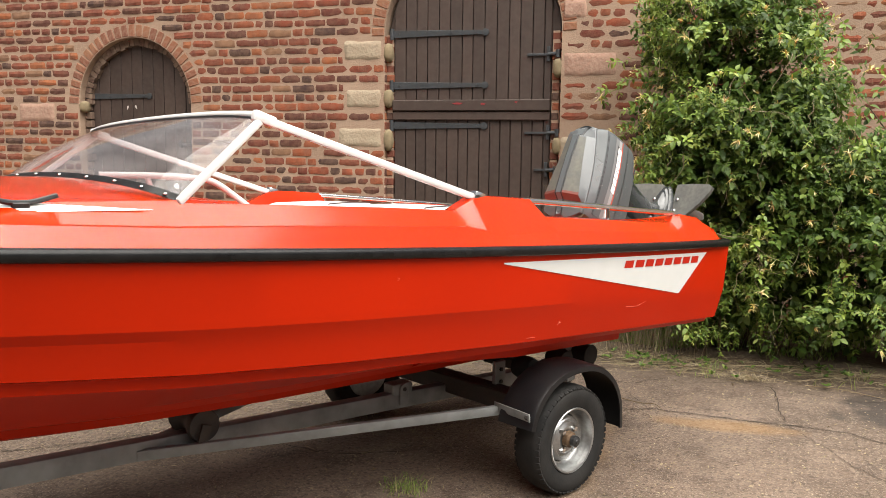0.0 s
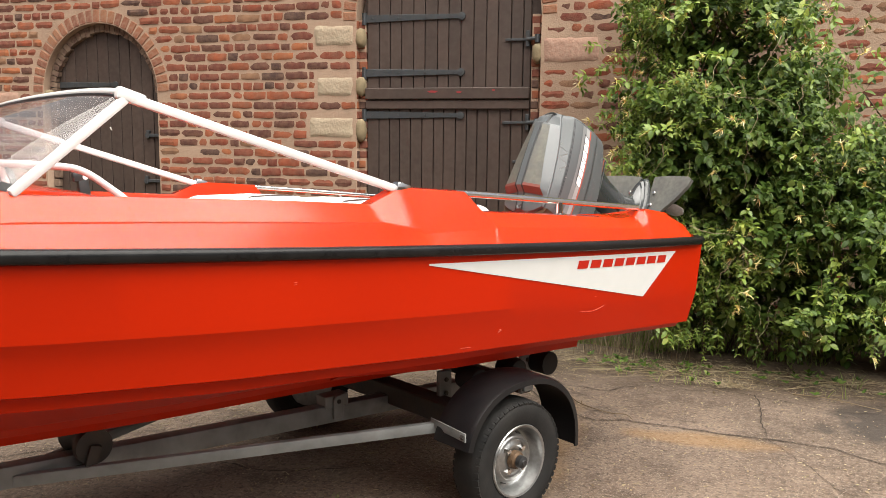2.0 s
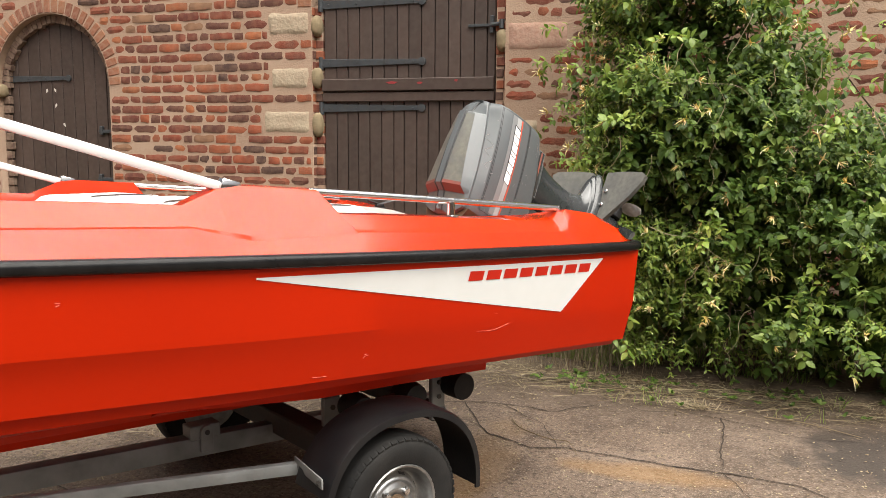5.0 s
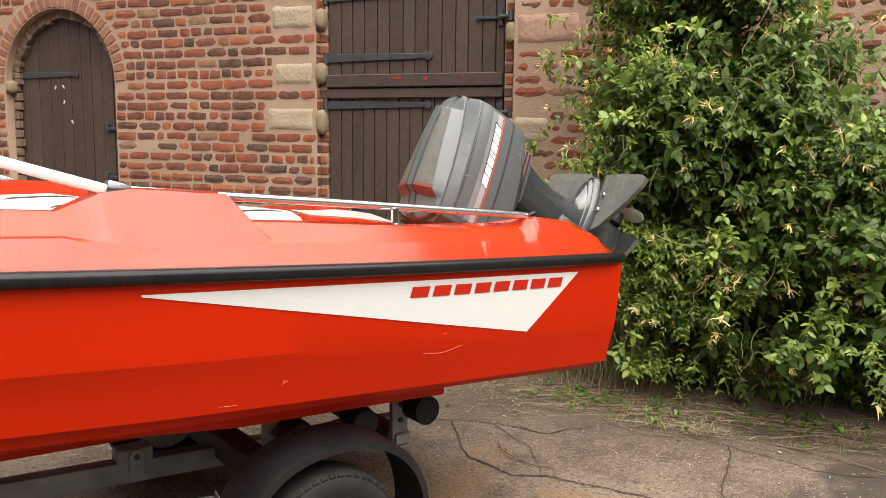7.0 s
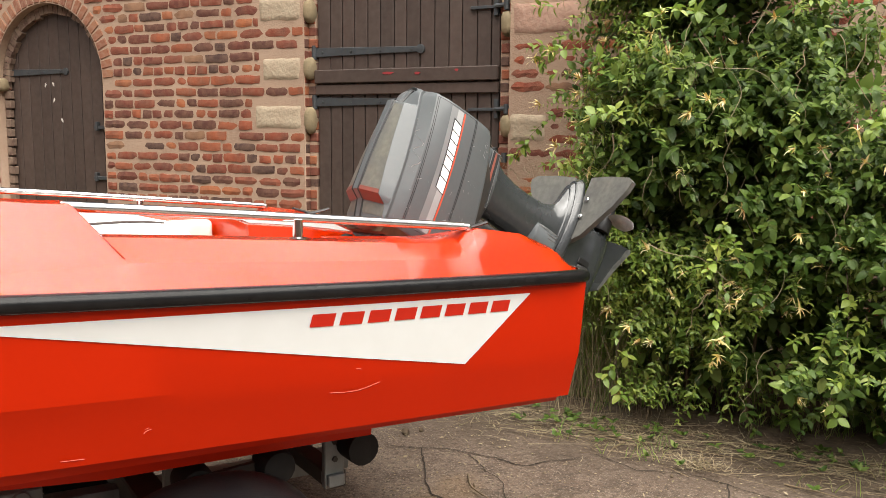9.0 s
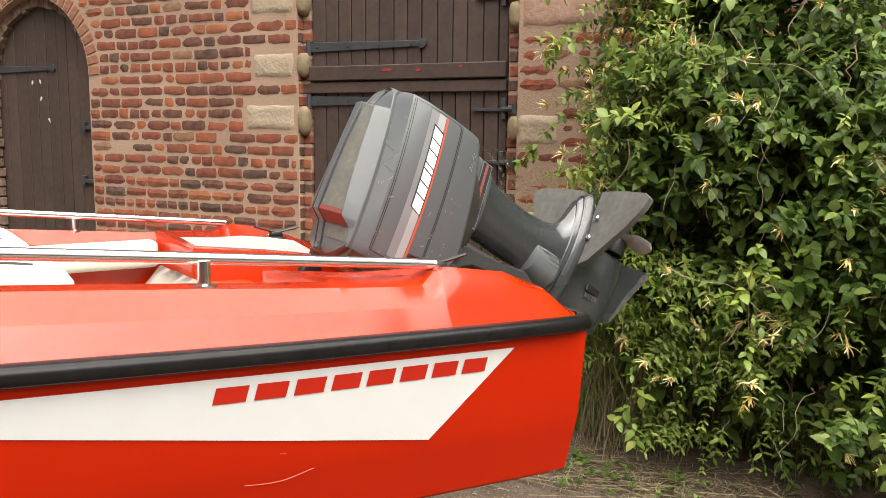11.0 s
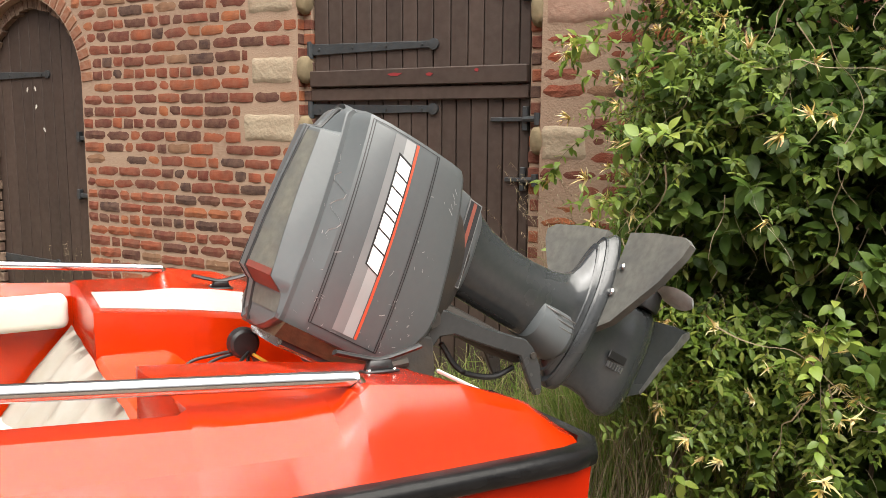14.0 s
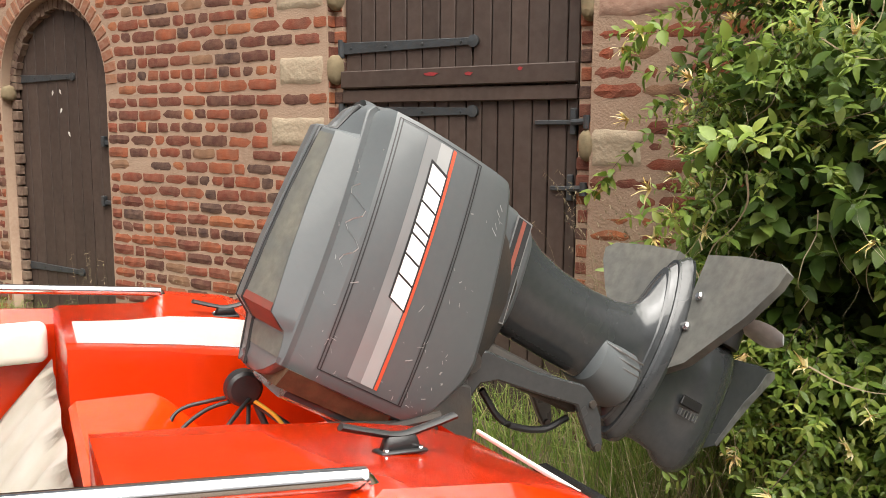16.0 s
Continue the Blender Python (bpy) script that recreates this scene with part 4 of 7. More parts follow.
def bar(bm, a, b, w, h, bevel=0.006):
    """A rounded flat bar between two points."""
    a, b = Vector(a), Vector(b)
    d = b - a
    m = Matrix.Translation(a) @ d.to_track_quat("X", "Z").to_matrix().to_4x4()
    box(bm, 0, d.length, -w / 2, w / 2, -h / 2, h / 2, bevel, m, seg=2)


for sgn in (-1, 1):
    bm = bmesh.new()
    bar(bm, (-2.935, sgn * 0.766, 1.352), (-2.60, sgn * 0.68, 1.606), 0.018, 0.026)
    bm2 = bmesh.new()
    bar(bm2, (-2.62, sgn * 0.684, 1.602), (-1.725, sgn * 0.742, 1.322), 0.02, 0.027)
    part("screen_pillar", bm, WHITE_TUBE, boat, "white screen pillar")
    part("side_strut", bm2, WHITE_TUBE, boat, "white slanting side strut")
    bm = bmesh.new()
    box(bm, -0.035, 0.045, -0.014, 0.014, -0.018, 0.016, 0.007, pose(-2.606, sgn * 0.682, 1.603, 0, 18, 0), seg=2)
    part("corner_joint", bm, WHITE_TUBE, boat, "white corner joint")
    bm = bmesh.new()
    box(bm, -0.03, 0.03, -0.018, 0.018, -0.02, 0.02, 0.008, pose(-1.722, sgn * 0.742, 1.328, 0, 16, 0), seg=2)
    part("strut_foot", bm, CHROME, boat, "bright strut foot")
    # quarter rail on one stanchion
    bm = bmesh.new()
    tube(bm, smooth_path([(-1.47, sgn * 0.742, 1.305), (-1.2, sgn * 0.746, 1.281), (-0.8, sgn * 0.75, 1.243), (-0.43, sgn * 0.754, 1.207), (-0.395, sgn * 0.756, 1.2), (-0.383, sgn * 0.757, 1.183)], 5), 0.0125, 10)
    lathe(bm, [(1.172, 0.022), (1.178, 0.022), (1.186, 0.014)], 14, "Z", (-0.383, sgn * 0.757, 0.008))
    rail = part("quarter_rail", bm, CHROME, boat, "polished steel grab rail", smooth=60)
    bm = bmesh.new()
    lathe(bm, [(1.196, 0.026), (1.2035, 0.026), (1.206, 0.0135), (1.25, 0.0125)], 16, "Z", (-0.92, sgn * 0.755, 0))
    part("stanchion", bm, CHROME, rail)
    # cleat on the quarter
    bm = bmesh.new()
    box(bm, -0.036, 0.036, -0.02, 0.02, 0, 0.009, 0.003)
    plate(bm, [(-0.03, 0.006), (0.03, 0.006), (0.021, 0.038), (-0.021, 0.038)], 0.02, pose(0, -0.01, 0), bevel=0.003)
    tube(bm, smooth_path([(-0.088, 0, 0.064), (-0.045, 0, 0.048), (0, 0, 0.036), (0.045, 0, 0.048), (0.088, 0, 0.064)], 5), 0.0105, 8, squash=0.75)
    cl = part("cleat", bm, BLACK, boat, "black deck cleat", smooth=50)
    cl.matrix_basis = pose(-0.275 + 0.02 * (sgn > 0), sgn * 0.585, 1.158 - 0.006 * (sgn > 0), sgn * 8, 3, 0) @ Matrix.Diagonal((0.95, 0.95, 0.66, 1))
    for x in (-0.026, 0.026):
        bm = bmesh.new()
        bmesh.ops.create_icosphere(bm, subdivisions=1, radius=0.0055, matrix=Matrix.Translation((x, -0.013 * -sgn if sgn > 0 else -0.013, 0.01)))
        part("screw", bm, CHROME, cl)
bm = bmesh.new()
box(bm, -0.045, 0.045, -0.022, 0.022, 0, 0.012, 0.004)
box(bm, -0.03, 0.03, -0.012, 0.012, 0.008, 0.045, 0.005)
tube(bm, smooth_path([(-0.12, 0, 0.065), (-0.05, 0, 0.045), (0, 0, 0.04), (0.05, 0, 0.045), (0.12, 0, 0.065)], 5), 0.01, 8)
part("bow_cleat", bm, BLACK, boat, "black bow cleat").matrix_basis = pose(-3.35, -0.77, 1.340, 14, 1, 0) @ Matrix.Scale(0.72, 4)
bm = bmesh.new()
plate(bm, [(-0.1, 0), (0.09, 0.012), (0.13, 0.035), (-0.07, 0.04)], 0.003, pose(-3.36, -0.70, 1.368, -50, 0, 0) @ Matrix.Scale(0.75, 4))
badge = part("badge", bm, BLACK, boat, "black and white maker's badge")
bm = bmesh.new()
for k in range(6):
    plate(bm, [(-0.07 + k * 0.025, 0.008), (-0.052 + k * 0.025, 0.009), (-0.048 + k * 0.025, 0.026), (-0.066 + k * 0.025, 0.025)], 0.002, pose(-3.36, -0.704, 1.370, -50, 0, 0) @ Matrix.Scale(0.75, 4))
part("marking", bm, MARK_WHITE, badge)

# painted arrow flash on each side, with the maker's name as plain slanted blocks
def side_point(x, z, sgn, off=0.003):
    q = lerp_table(HULL, x)
    zc, zn, zt = q[4], q[6], q[8] - 0.02
    wc, wn, wt = q[3], q[5], q[7]
    w = wn + (wt - wn) * (z - zn) / (zt - zn) if z > zn else wc + (wn - wc) * (z - zc) / (zn - zc)
    return Vector((x, sgn * (w + off), z))


def flash(pts, sgn, off, nx, nz, mat, name, label=""):
    """A four-cornered patch that lies on the hull side."""
    a, b, c, d = (Vector((x, 0, z)) for x, z in pts)
    bm = bmesh.new()
    rg = []
    for i in range(nx + 1):
        lo, hi = a.lerp(b, i / nx), d.lerp(c, i / nx)
        rg.append([side_point(p.x, p.z, sgn, off) for p in (lo.lerp(hi, j / nz) for j in range(nz + 1))])
    loft(bm, rg, closed=False, caps=False)
    return part(name, bm, mat, boat, label, smooth=60)


for sgn in (-1, 1):
    flash([(-1.715, 1.079), (-0.462, 0.826), (-0.235, 1.007), (-1.715, 1.084)], sgn, 0.003, 24, 6, DECAL_WHITE, "flash", "white pointed flash on the hull side")
    for k in range(8):
        x0 = -0.948 + k * 0.0805
        z0 = 0.994 - 0.048 * (x0 + 0.945)
        flash([(x0, z0), (x0 + 0.064, z0 - 0.0034), (x0 + 0.072, z0 + 0.0286), (x0 + 0.008, z0 + 0.032)], sgn, 0.005, 2, 2, DECAL_RED, "name_block")

# cockpit: sole, seats, bulkheads, aft moulding and motor well
bm = bmesh.new()
box(bm, -2.3, -0.5, -0.42, 0.42, 0.72, 0.74, 0.004)
part("cockpit_sole", bm, DARK_TRIM, boat, "dark cockpit floor")
bm = bmesh.new()
box(bm, -2.98, -2.92, -0.55, 0.55, 0.92, 1.31, 0.01)
box(bm, -3.0, -2.8, -0.68, 0.68, 1.20, 1.34, 0.03, seg=2)
part("dashboard", bm, RED, boat, "red moulded dashboard")
bm = bmesh.new()
tube(bm, [(-2.68 + 0.03 * math.sin(a), 0.36 + 0.16 * math.cos(a), 1.25 + 0.155 * math.sin(a)) for a in [2 * math.pi * k / 28 for k in range(29)]], 0.012, 8)
for a in (90, 210, 330):
    tube(bm, [(-2.70, 0.36, 1.25), (-2.68, 0.36 + 0.16 * math.cos(radians(a)), 1.25 + 0.155 * math.sin(radians(a)))], 0.009, 6)
tube(bm, [(-2.84, 0.36, 1.22), (-2.69, 0.36, 1.25)], 0.025, 10)
part("steering_wheel", bm, BLACK, boat, "black steering wheel")


def cushion(name, x0, x1, y0, y1, z0, z1, r, mat, label, m=None, seams=0):
    bm = bmesh.new()
    box(bm, x0, x1, y0, y1, z0, z1, r, m, seg=4)
    ob = part(name, bm, mat, boat, label, smooth=60)
    for k in range(seams):
        b2 = bmesh.new()
        y = y0 + (y1 - y0) * (k + 1) / (seams + 1)
        tube(b2, [(x0 - 0.002, y, z0 + r), (x0 + r * 0.3, y, z1 - r * 0.3), ((x0 + x1) / 2, y, z1 + 0.002), (x1 + 0.001, y, z1 - r)], 0.003, 6)
        if m is not None:
            bmesh.ops.transform(b2, matrix=m, verts=b2.verts)
        part("seam", b2, VINYL, ob)
    return ob


for y0, y1 in ((0.03, 0.55), (-0.62, -0.05)):
    back = cushion("seat_back", -1.935, -1.55, y0, y1, 0.86, 1.285, 0.07, WHITE, "white vinyl seat back with dark piping")
    rear = cushion("seat_back", -1.535, -1.12, y0, y1, 0.80, 1.248, 0.07, WHITE, "low white vinyl seat back with dark piping")
    cushion("seat_base", -2.25, -1.95, y0, y1, 0.73, 0.92, 0.05, WHITE, "white vinyl seat base")
    for ob, xa, xb, zt in ((back, -1.86, -1.62, 1.287), (rear, -1.46, -1.2, 1.250)):
        b2 = bmesh.new()
        tube(b2, smooth_path([(xa, y0 + 0.03, zt - 0.03), (xa + 0.03, y0 + 0.06, zt - 0.004), (xa + 0.1, y0 + 0.07, zt), (xb - 0.06, y0 + 0.07, zt), (xb, y0 + 0.05, zt - 0.006)], 5), 0.0035, 6)
        part("piping", b2, DARK_TRIM, ob)
cushion("side_pad", -1.75, -0.672, 0.61, 0.695, 1.07, 1.165, 0.022, VINYL, "cream vinyl side pad")
cushion("bench_base", -1.15, -0.72, -0.6, 0.6, 0.70, 0.86, 0.05, VINYL, "cream vinyl bench base")
# loose cream curtain that hangs in front of the bulkhead
bm = bmesh.new()
rg = []
for i in range(41):
    y = -0.64 + 1.28 * i / 40
    f = 0.004 * math.sin(i * 0.8) + 0.012 * noise.noise((i * 0.3, 0, 0))
    rg.append([(-0.665 + f * 0.3, y, 1.075), (-0.70 + f, y, 1.045 + 0.008 * math.sin(i * 0.9)), (-0.78 + f * 2, y, 0.95), (-0.86 + f * 2.4, y, 0.84 + 0.01 * math.sin(i * 0.7)), (-0.9 + f, y, 0.80)])
loft(bm, rg, closed=False, caps=False)
bmesh.ops.solidify(bm, geom=bm.faces[:], thickness=0.004)
part("curtain", bm, VINYL, boat, "creased cream vinyl curtain", smooth=60)

# padded dash hood with its white edge tube, and the throttle on the far coaming
bm = bmesh.new()
loft(bm, [[(x, y, z + h) for y, h in ((-0.70, -0.05), (-0.66, -0.012), (-0.55, 0.0), (-0.2, 0.012), (0.2, 0.012), (0.55, 0.0), (0.66, -0.012), (0.70, -0.05))] for x, z in ((-2.97, 1.36), (-2.85, 1.362), (-2.72, 1.35), (-2.6, 1.32), (-2.5, 1.27), (-2.48, 1.2))],
     closed=False, caps=False)
bmesh.ops.solidify(bm, geom=bm.faces[:], thickness=0.006)
part("dash_hood", bm, RED, boat, "red moulded dash hood", smooth=40)
bm = bmesh.new()
tube(bm, smooth_path([(-3.0, -0.36, 1.432), (-2.86, -0.39, 1.428), (-2.72, -0.42, 1.418), (-2.65, -0.43, 1.402), (-2.58, -0.45, 1.35), (-2.52, -0.48, 1.29), (-2.50, -0.49, 1.25)], 6), 0.011, 10)
tube(bm, smooth_path([(-2.86, -0.39, 1.428), (-2.84, -0.38, 1.37), (-2.84, -0.38, 1.34)], 4), 0.009, 8)
part("dash_rail", bm, WHITE_TUBE, boat, "white tubular grab rail over the dash", smooth=60)
bm = bmesh.new()
box(bm, -0.022, 0.022, -0.02, 0.02, 0, 0.11, 0.006, pose(-2.265, 0.69, 1.255, 0, -6, 0), seg=2)
box(bm, -0.04, 0.03, -0.022, 0.022, 0.10, 0.14, 0.008, pose(-2.265, 0.69, 1.255, 0, -6, 0), seg=2)
throttle = part("throttle", bm, BLACK, boat, "black throttle control")
bm = bmesh.new()
lathe(bm, [(-0.024, 0.006), (-0.022, 0.012), (-0.016, 0.012)], 12, "Y", (-2.268, 0.69, 1.372))
part("button", bm, MARK_WHITE, throttle)

# aft moulding: ledge and curved motor well between the quarter decks
bm = bmesh.new()
rg = []
for i in range(33):
    y = -0.29 + 0.58 * i / 32
    w = abs(y)
    step = 1 / (1 + math.exp(-(w - 0.235) * 70))
    ledge = 1.047 + 0.006 * step
    well = 0.90 + 0.05 * step
    lip = -0.515 - 0.035 * math.cos(min(1, w / 0.28) * math.pi)
    rg.append([(-0.648, y, 0.68), (-0.646, y, ledge - 0.012), (-0.632, y, ledge), (lip, y, ledge), (lip + 0.025, y, ledge - 0.012), (lip + 0.09, y, well + 0.03), (lip + 0.13, y, well + 0.004), (-0.15, y, well), (-0.07, y, well), (-0.055, y, well + 0.03),
               (-0.05, y, 0.955 + 0.05 * step), (-0.01, y, 0.955 + 0.04 * step), (0.0, y, 0.66)])
loft(bm, rg, closed=False, caps=False)
part("aft_moulding", bm, RED, boat, "red motor well moulding", smooth=34)
bm = bmesh.new()
box(bm, -0.055, 0.004, -0.26, 0.26, 0.60, 0.965, 0.006)
part("transom_top", bm, RED, boat)
bm = bmesh.new()
def deck_top(x, w):
    q = lerp_table(SIDE, x)
    return q[9] + (q[11] - q[9]) * (q[8] - w) / (q[8] - q[10])


loft(bm, [[(x, w, deck_top(x, w) + 0.004) for w in (w0, w0 + 0.06, 0.44, 0.50, 0.545)] for x, w0 in ((-0.62, 0.352), (-0.55, 0.345), (-0.5, 0.34), (-0.4, 0.33), (-0.3, 0.325), (-0.2, 0.32))], closed=False, caps=False)
bmesh.ops.solidify(bm, geom=bm.faces[:], thickness=0.003)
part("step_panel", bm, WHITE, boat, "white non-slip panel")
for sgn in (-1, 1):
    bm = bmesh.new()
    bar(bm, (0.006, sgn * 0.29, 1.058), (0.008, sgn * 0.79, 1.05), 0.007, 0.008, 0.002)
    part("transom_trim", bm, WHITE, boat, "white transom trim")
# cable grommet and cables in the well
bm = bmesh.new()
lathe(bm, [(-0.012, 0.012), (-0.010, 0.030), (-0.004, 0.037), (0.012, 0.040), (0.02, 0.040)], 24, "Y", (-0.318, 0.118, 1.080))
part("grommet", bm, BLACK, boat, "black rubber cable grommet")
CABLES = [[(-0.31, 0.11, 1.06), (-0.35, 0.06, 1.045), (-0.41, 0.0, 1.0), (-0.42, -0.04, 0.93)], [(-0.31, 0.12, 1.05), (-0.33, 0.06, 1.0), (-0.36, 0.02, 0.95), (-0.37, 0.0, 0.9)],
          [(-0.30, 0.13, 1.05), (-0.25, 0.08, 1.01), (-0.2, 0.03, 0.98), (-0.12, 0.0, 1.0)], [(-0.30, 0.13, 1.06), (-0.26, 0.1, 0.97), (-0.18, 0.06, 0.95), (-0.1, 0.03, 0.99)]]
CABLES += [[(-0.30, 0.14, 1.06), (-0.37, 0.2, 1.042), (-0.45, 0.2, 1.02), (-0.48, 0.15, 0.93)], [(-0.30, 0.13, 1.06), (-0.4, 0.12, 1.045), (-0.47, 0.08, 1.0), (-0.47, 0.05, 0.92)]]
for k, c in enumerate(CABLES):
    bm = bmesh.new()
    tube(bm, smooth_path(c, 7), 0.0045 + 0.003 * (k in (2, 3)), 8)
    part("cable", bm, BLACK, boat, "black control cable", smooth=60)
bm = bmesh.new()
tube(bm, smooth_path([(-0.31, 0.12, 1.06), (-0.27, 0.09, 1.03), (-0.21, 0.04, 0.97), (-0.1, 0.0, 1.0)], 7), 0.0045, 8)
part("cable", bm, YELLOW, boat, "yellow cable", smooth=60)
# scratches and chips on the topsides
for pts in ([(-0.88, 0.812), (-0.83, 0.806), (-0.79, 0.807), (-0.735, 0.819)], [(-1.336, 0.789), (-1.33, 0.796), (-1.318, 0.799)], [(-1.334, 0.801), (-1.325, 0.803)], [(-0.812, 0.868), (-0.798, 0.865)], [(-1.508, 0.757), (-1.459, 0.753)], [(-2.225, 1.077), (-2.213, 1.074)], [(-2.222, 1.068), (-2.214, 1.07)]):
    bm = bmesh.new()
    tube(bm, smooth_path([side_point(x, z, -1, 0.001) for x, z in pts], 4), 0.0007, 5)
    part("scratch", bm, HAIRLINE, boat, "pale scratch in the gelcoat")

# ---- the outboard motor, tilted up on the transom ----
TILT_UP = 60
MOTOR = BOAT @ pose(0, 0, 1.12, 0, -TILT_UP, 0)     # x runs aft and z up in the motor's own frame
motor = thing("outboard_motor", "grey outboard motor tilted up on the boat's transom", "motor", MOTOR)


def rounded(u0, u1, h, z, n=72, power=7.0, zs=None, tail=0.10):
    """A level section of the cowl: blunt and rounded, u0 to u1, half width h."""
    c, a = (u0 + u1) / 2, (u1 - u0) / 2
    out = []
    for k in range(n):
        t = 2 * math.pi * k / n
        x, y = math.cos(t), math.sin(t)
        x, y = math.copysign(abs(x) ** (2 / power), x), math.copysign(abs(y) ** (2 / power), y)
        narrow = 1 - tail * max(0, x) ** 2 - 0.20 * max(0, -x) ** 2
        out.append((c + a * x, h * y * narrow, z if zs is None else zs(c + a * x, z)))
    return out


# the cowl's top line and lower edge, front to back
COWL_TOP = [(-0.14, 0.318), (-0.13, 0.325), (-0.05, 0.350), (-0.044, 0.353), (-0.022, 0.388), (0.1, 0.399), (0.2, 0.405), (0.335, 0.408), (0.339, 0.404), (0.345, 0.380), (0.44, 0.349)]
COWL_FOOT = [(-0.14, 0.02), (-0.10, 0.0), (-0.064, -0.025), (0.037, -0.06), (0.154, -0.032), (0.335, 0.012), (0.40, 0.034), (0.44, 0.06)]
COWL_FRONT, COWL_BACK = -0.10, 0.41


def cowl_half(u):
    """Half a section across the cowl, from the crown to the foot: out and up."""
    f = max(0.0, min(1.0, (u - COWL_FRONT) / (COWL_BACK - COWL_FRONT)))

    def mix(a, b):
        return a + (b - a) * f

    top, foot = lerp_table(COWL_TOP, u)[0], lerp_table(COWL_FOOT, u)[0]
    w2, v2 = mix(0.150, 0.088), mix(0.300, 0.357)
    w1, v1 = mix(0.134, 0.048), max(top - mix(0.034, 0.015), v2 + 0.010)
    v4, v6 = mix(0.240, 0.312), mix(0.060, 0.136)
    vm = (v4 + v6) / 2
    bow, crest = 0.024 * (1 - (2 * f - 1) ** 2) - 0.012, 0.002 + 0.010 * f
    half = [(0.0, top + crest), (0.016, top + crest), (0.0185, top - 0.004), (0.024, top - 0.001), (w1, v1), (w2 - 0.004, v2 + 0.003), (w2, v2), (w2 - 0.0025, v2 - 0.012), (mix(0.161, 0.148), v4 + 0.01),
            (mix(0.163, 0.152), v4), (mix(0.169, 0.166), v4 * 0.6 + vm * 0.4), (mix(0.172, 0.172), vm), (mix(0.172, 0.174), v6 * 0.6 + vm * 0.4), (mix(0.170, 0.172), v6), (mix(0.166, 0.168), v6 * 0.5 + foot * 0.5),
            (0.158, foot + 0.014), (0.150, foot + 0.004), (0.138, foot), (0.05, foot + 0.01), (0.0, foot + 0.01)]
    return [(w + bow * (k > 4 and w > 0.06), v) for k, (w, v) in enumerate(half)]


bm = bmesh.new()
rings = []
for u in (-0.10, -0.088, -0.07, -0.05, -0.044, -0.033, -0.022, -0.016, 0.02, 0.06, 0.1, 0.14, 0.18, 0.22, 0.26, 0.30, 0.333, 0.337, 0.341, 0.347, 0.37, 0.39, 0.40, 0.408, 0.413):
    k = 1 - 0.03 * max(0.0, (u - 0.385) / 0.028) ** 2 - 0.035 * max(0.0, (-0.078 - u) / 0.022) ** 2
    half = [(w * k, v - 0.012 * max(0.0, (u - 0.39) / 0.023) ** 2 * (v > 0.33)) for w, v in cowl_half(u)]
    rings.append([(u, -w, v) for w, v in half] + [(u, w, v) for w, v in half[-2:0:-1]])
rows = loft(bm, rings, caps=False)
n = len(cowl_half(0))
for row, bulge in ((rows[0], -0.04), (rows[-1], 0.016)):     # blunt front and back, bowed across
    grid = []
    for j in range(n):
        a, b = row[j], row[-j if 0 < j < n - 1 else j]
        line = [a]
        if 0 < j < n - 1:
            line += [bm.verts.new((a.co.x + bulge * (1 - s * s) * min(1, j / 4), a.co.y + (b.co.y - a.co.y) * (s + 1) / 2, a.co.z)) for s in (-0.66, -0.33, 0, 0.33, 0.66)]
            line.append(b)
        grid.append(line)
    for p, q in zip(grid, grid[1:]):
        if len(p) == 1 or len(q) == 1:
            tip, line = (p[0], q) if len(p) == 1 else (q[0], p)
            for a, b in zip(line, line[1:]):
                bm.faces.new((tip, a, b))
        else:
            for k in range(len(p) - 1):
                bm.faces.new((p[k], p[k + 1], q[k + 1], q[k]))
cowl = part("cowl", bm, COWL, motor, "scuffed grey engine cowl with moulded bands", smooth=22)

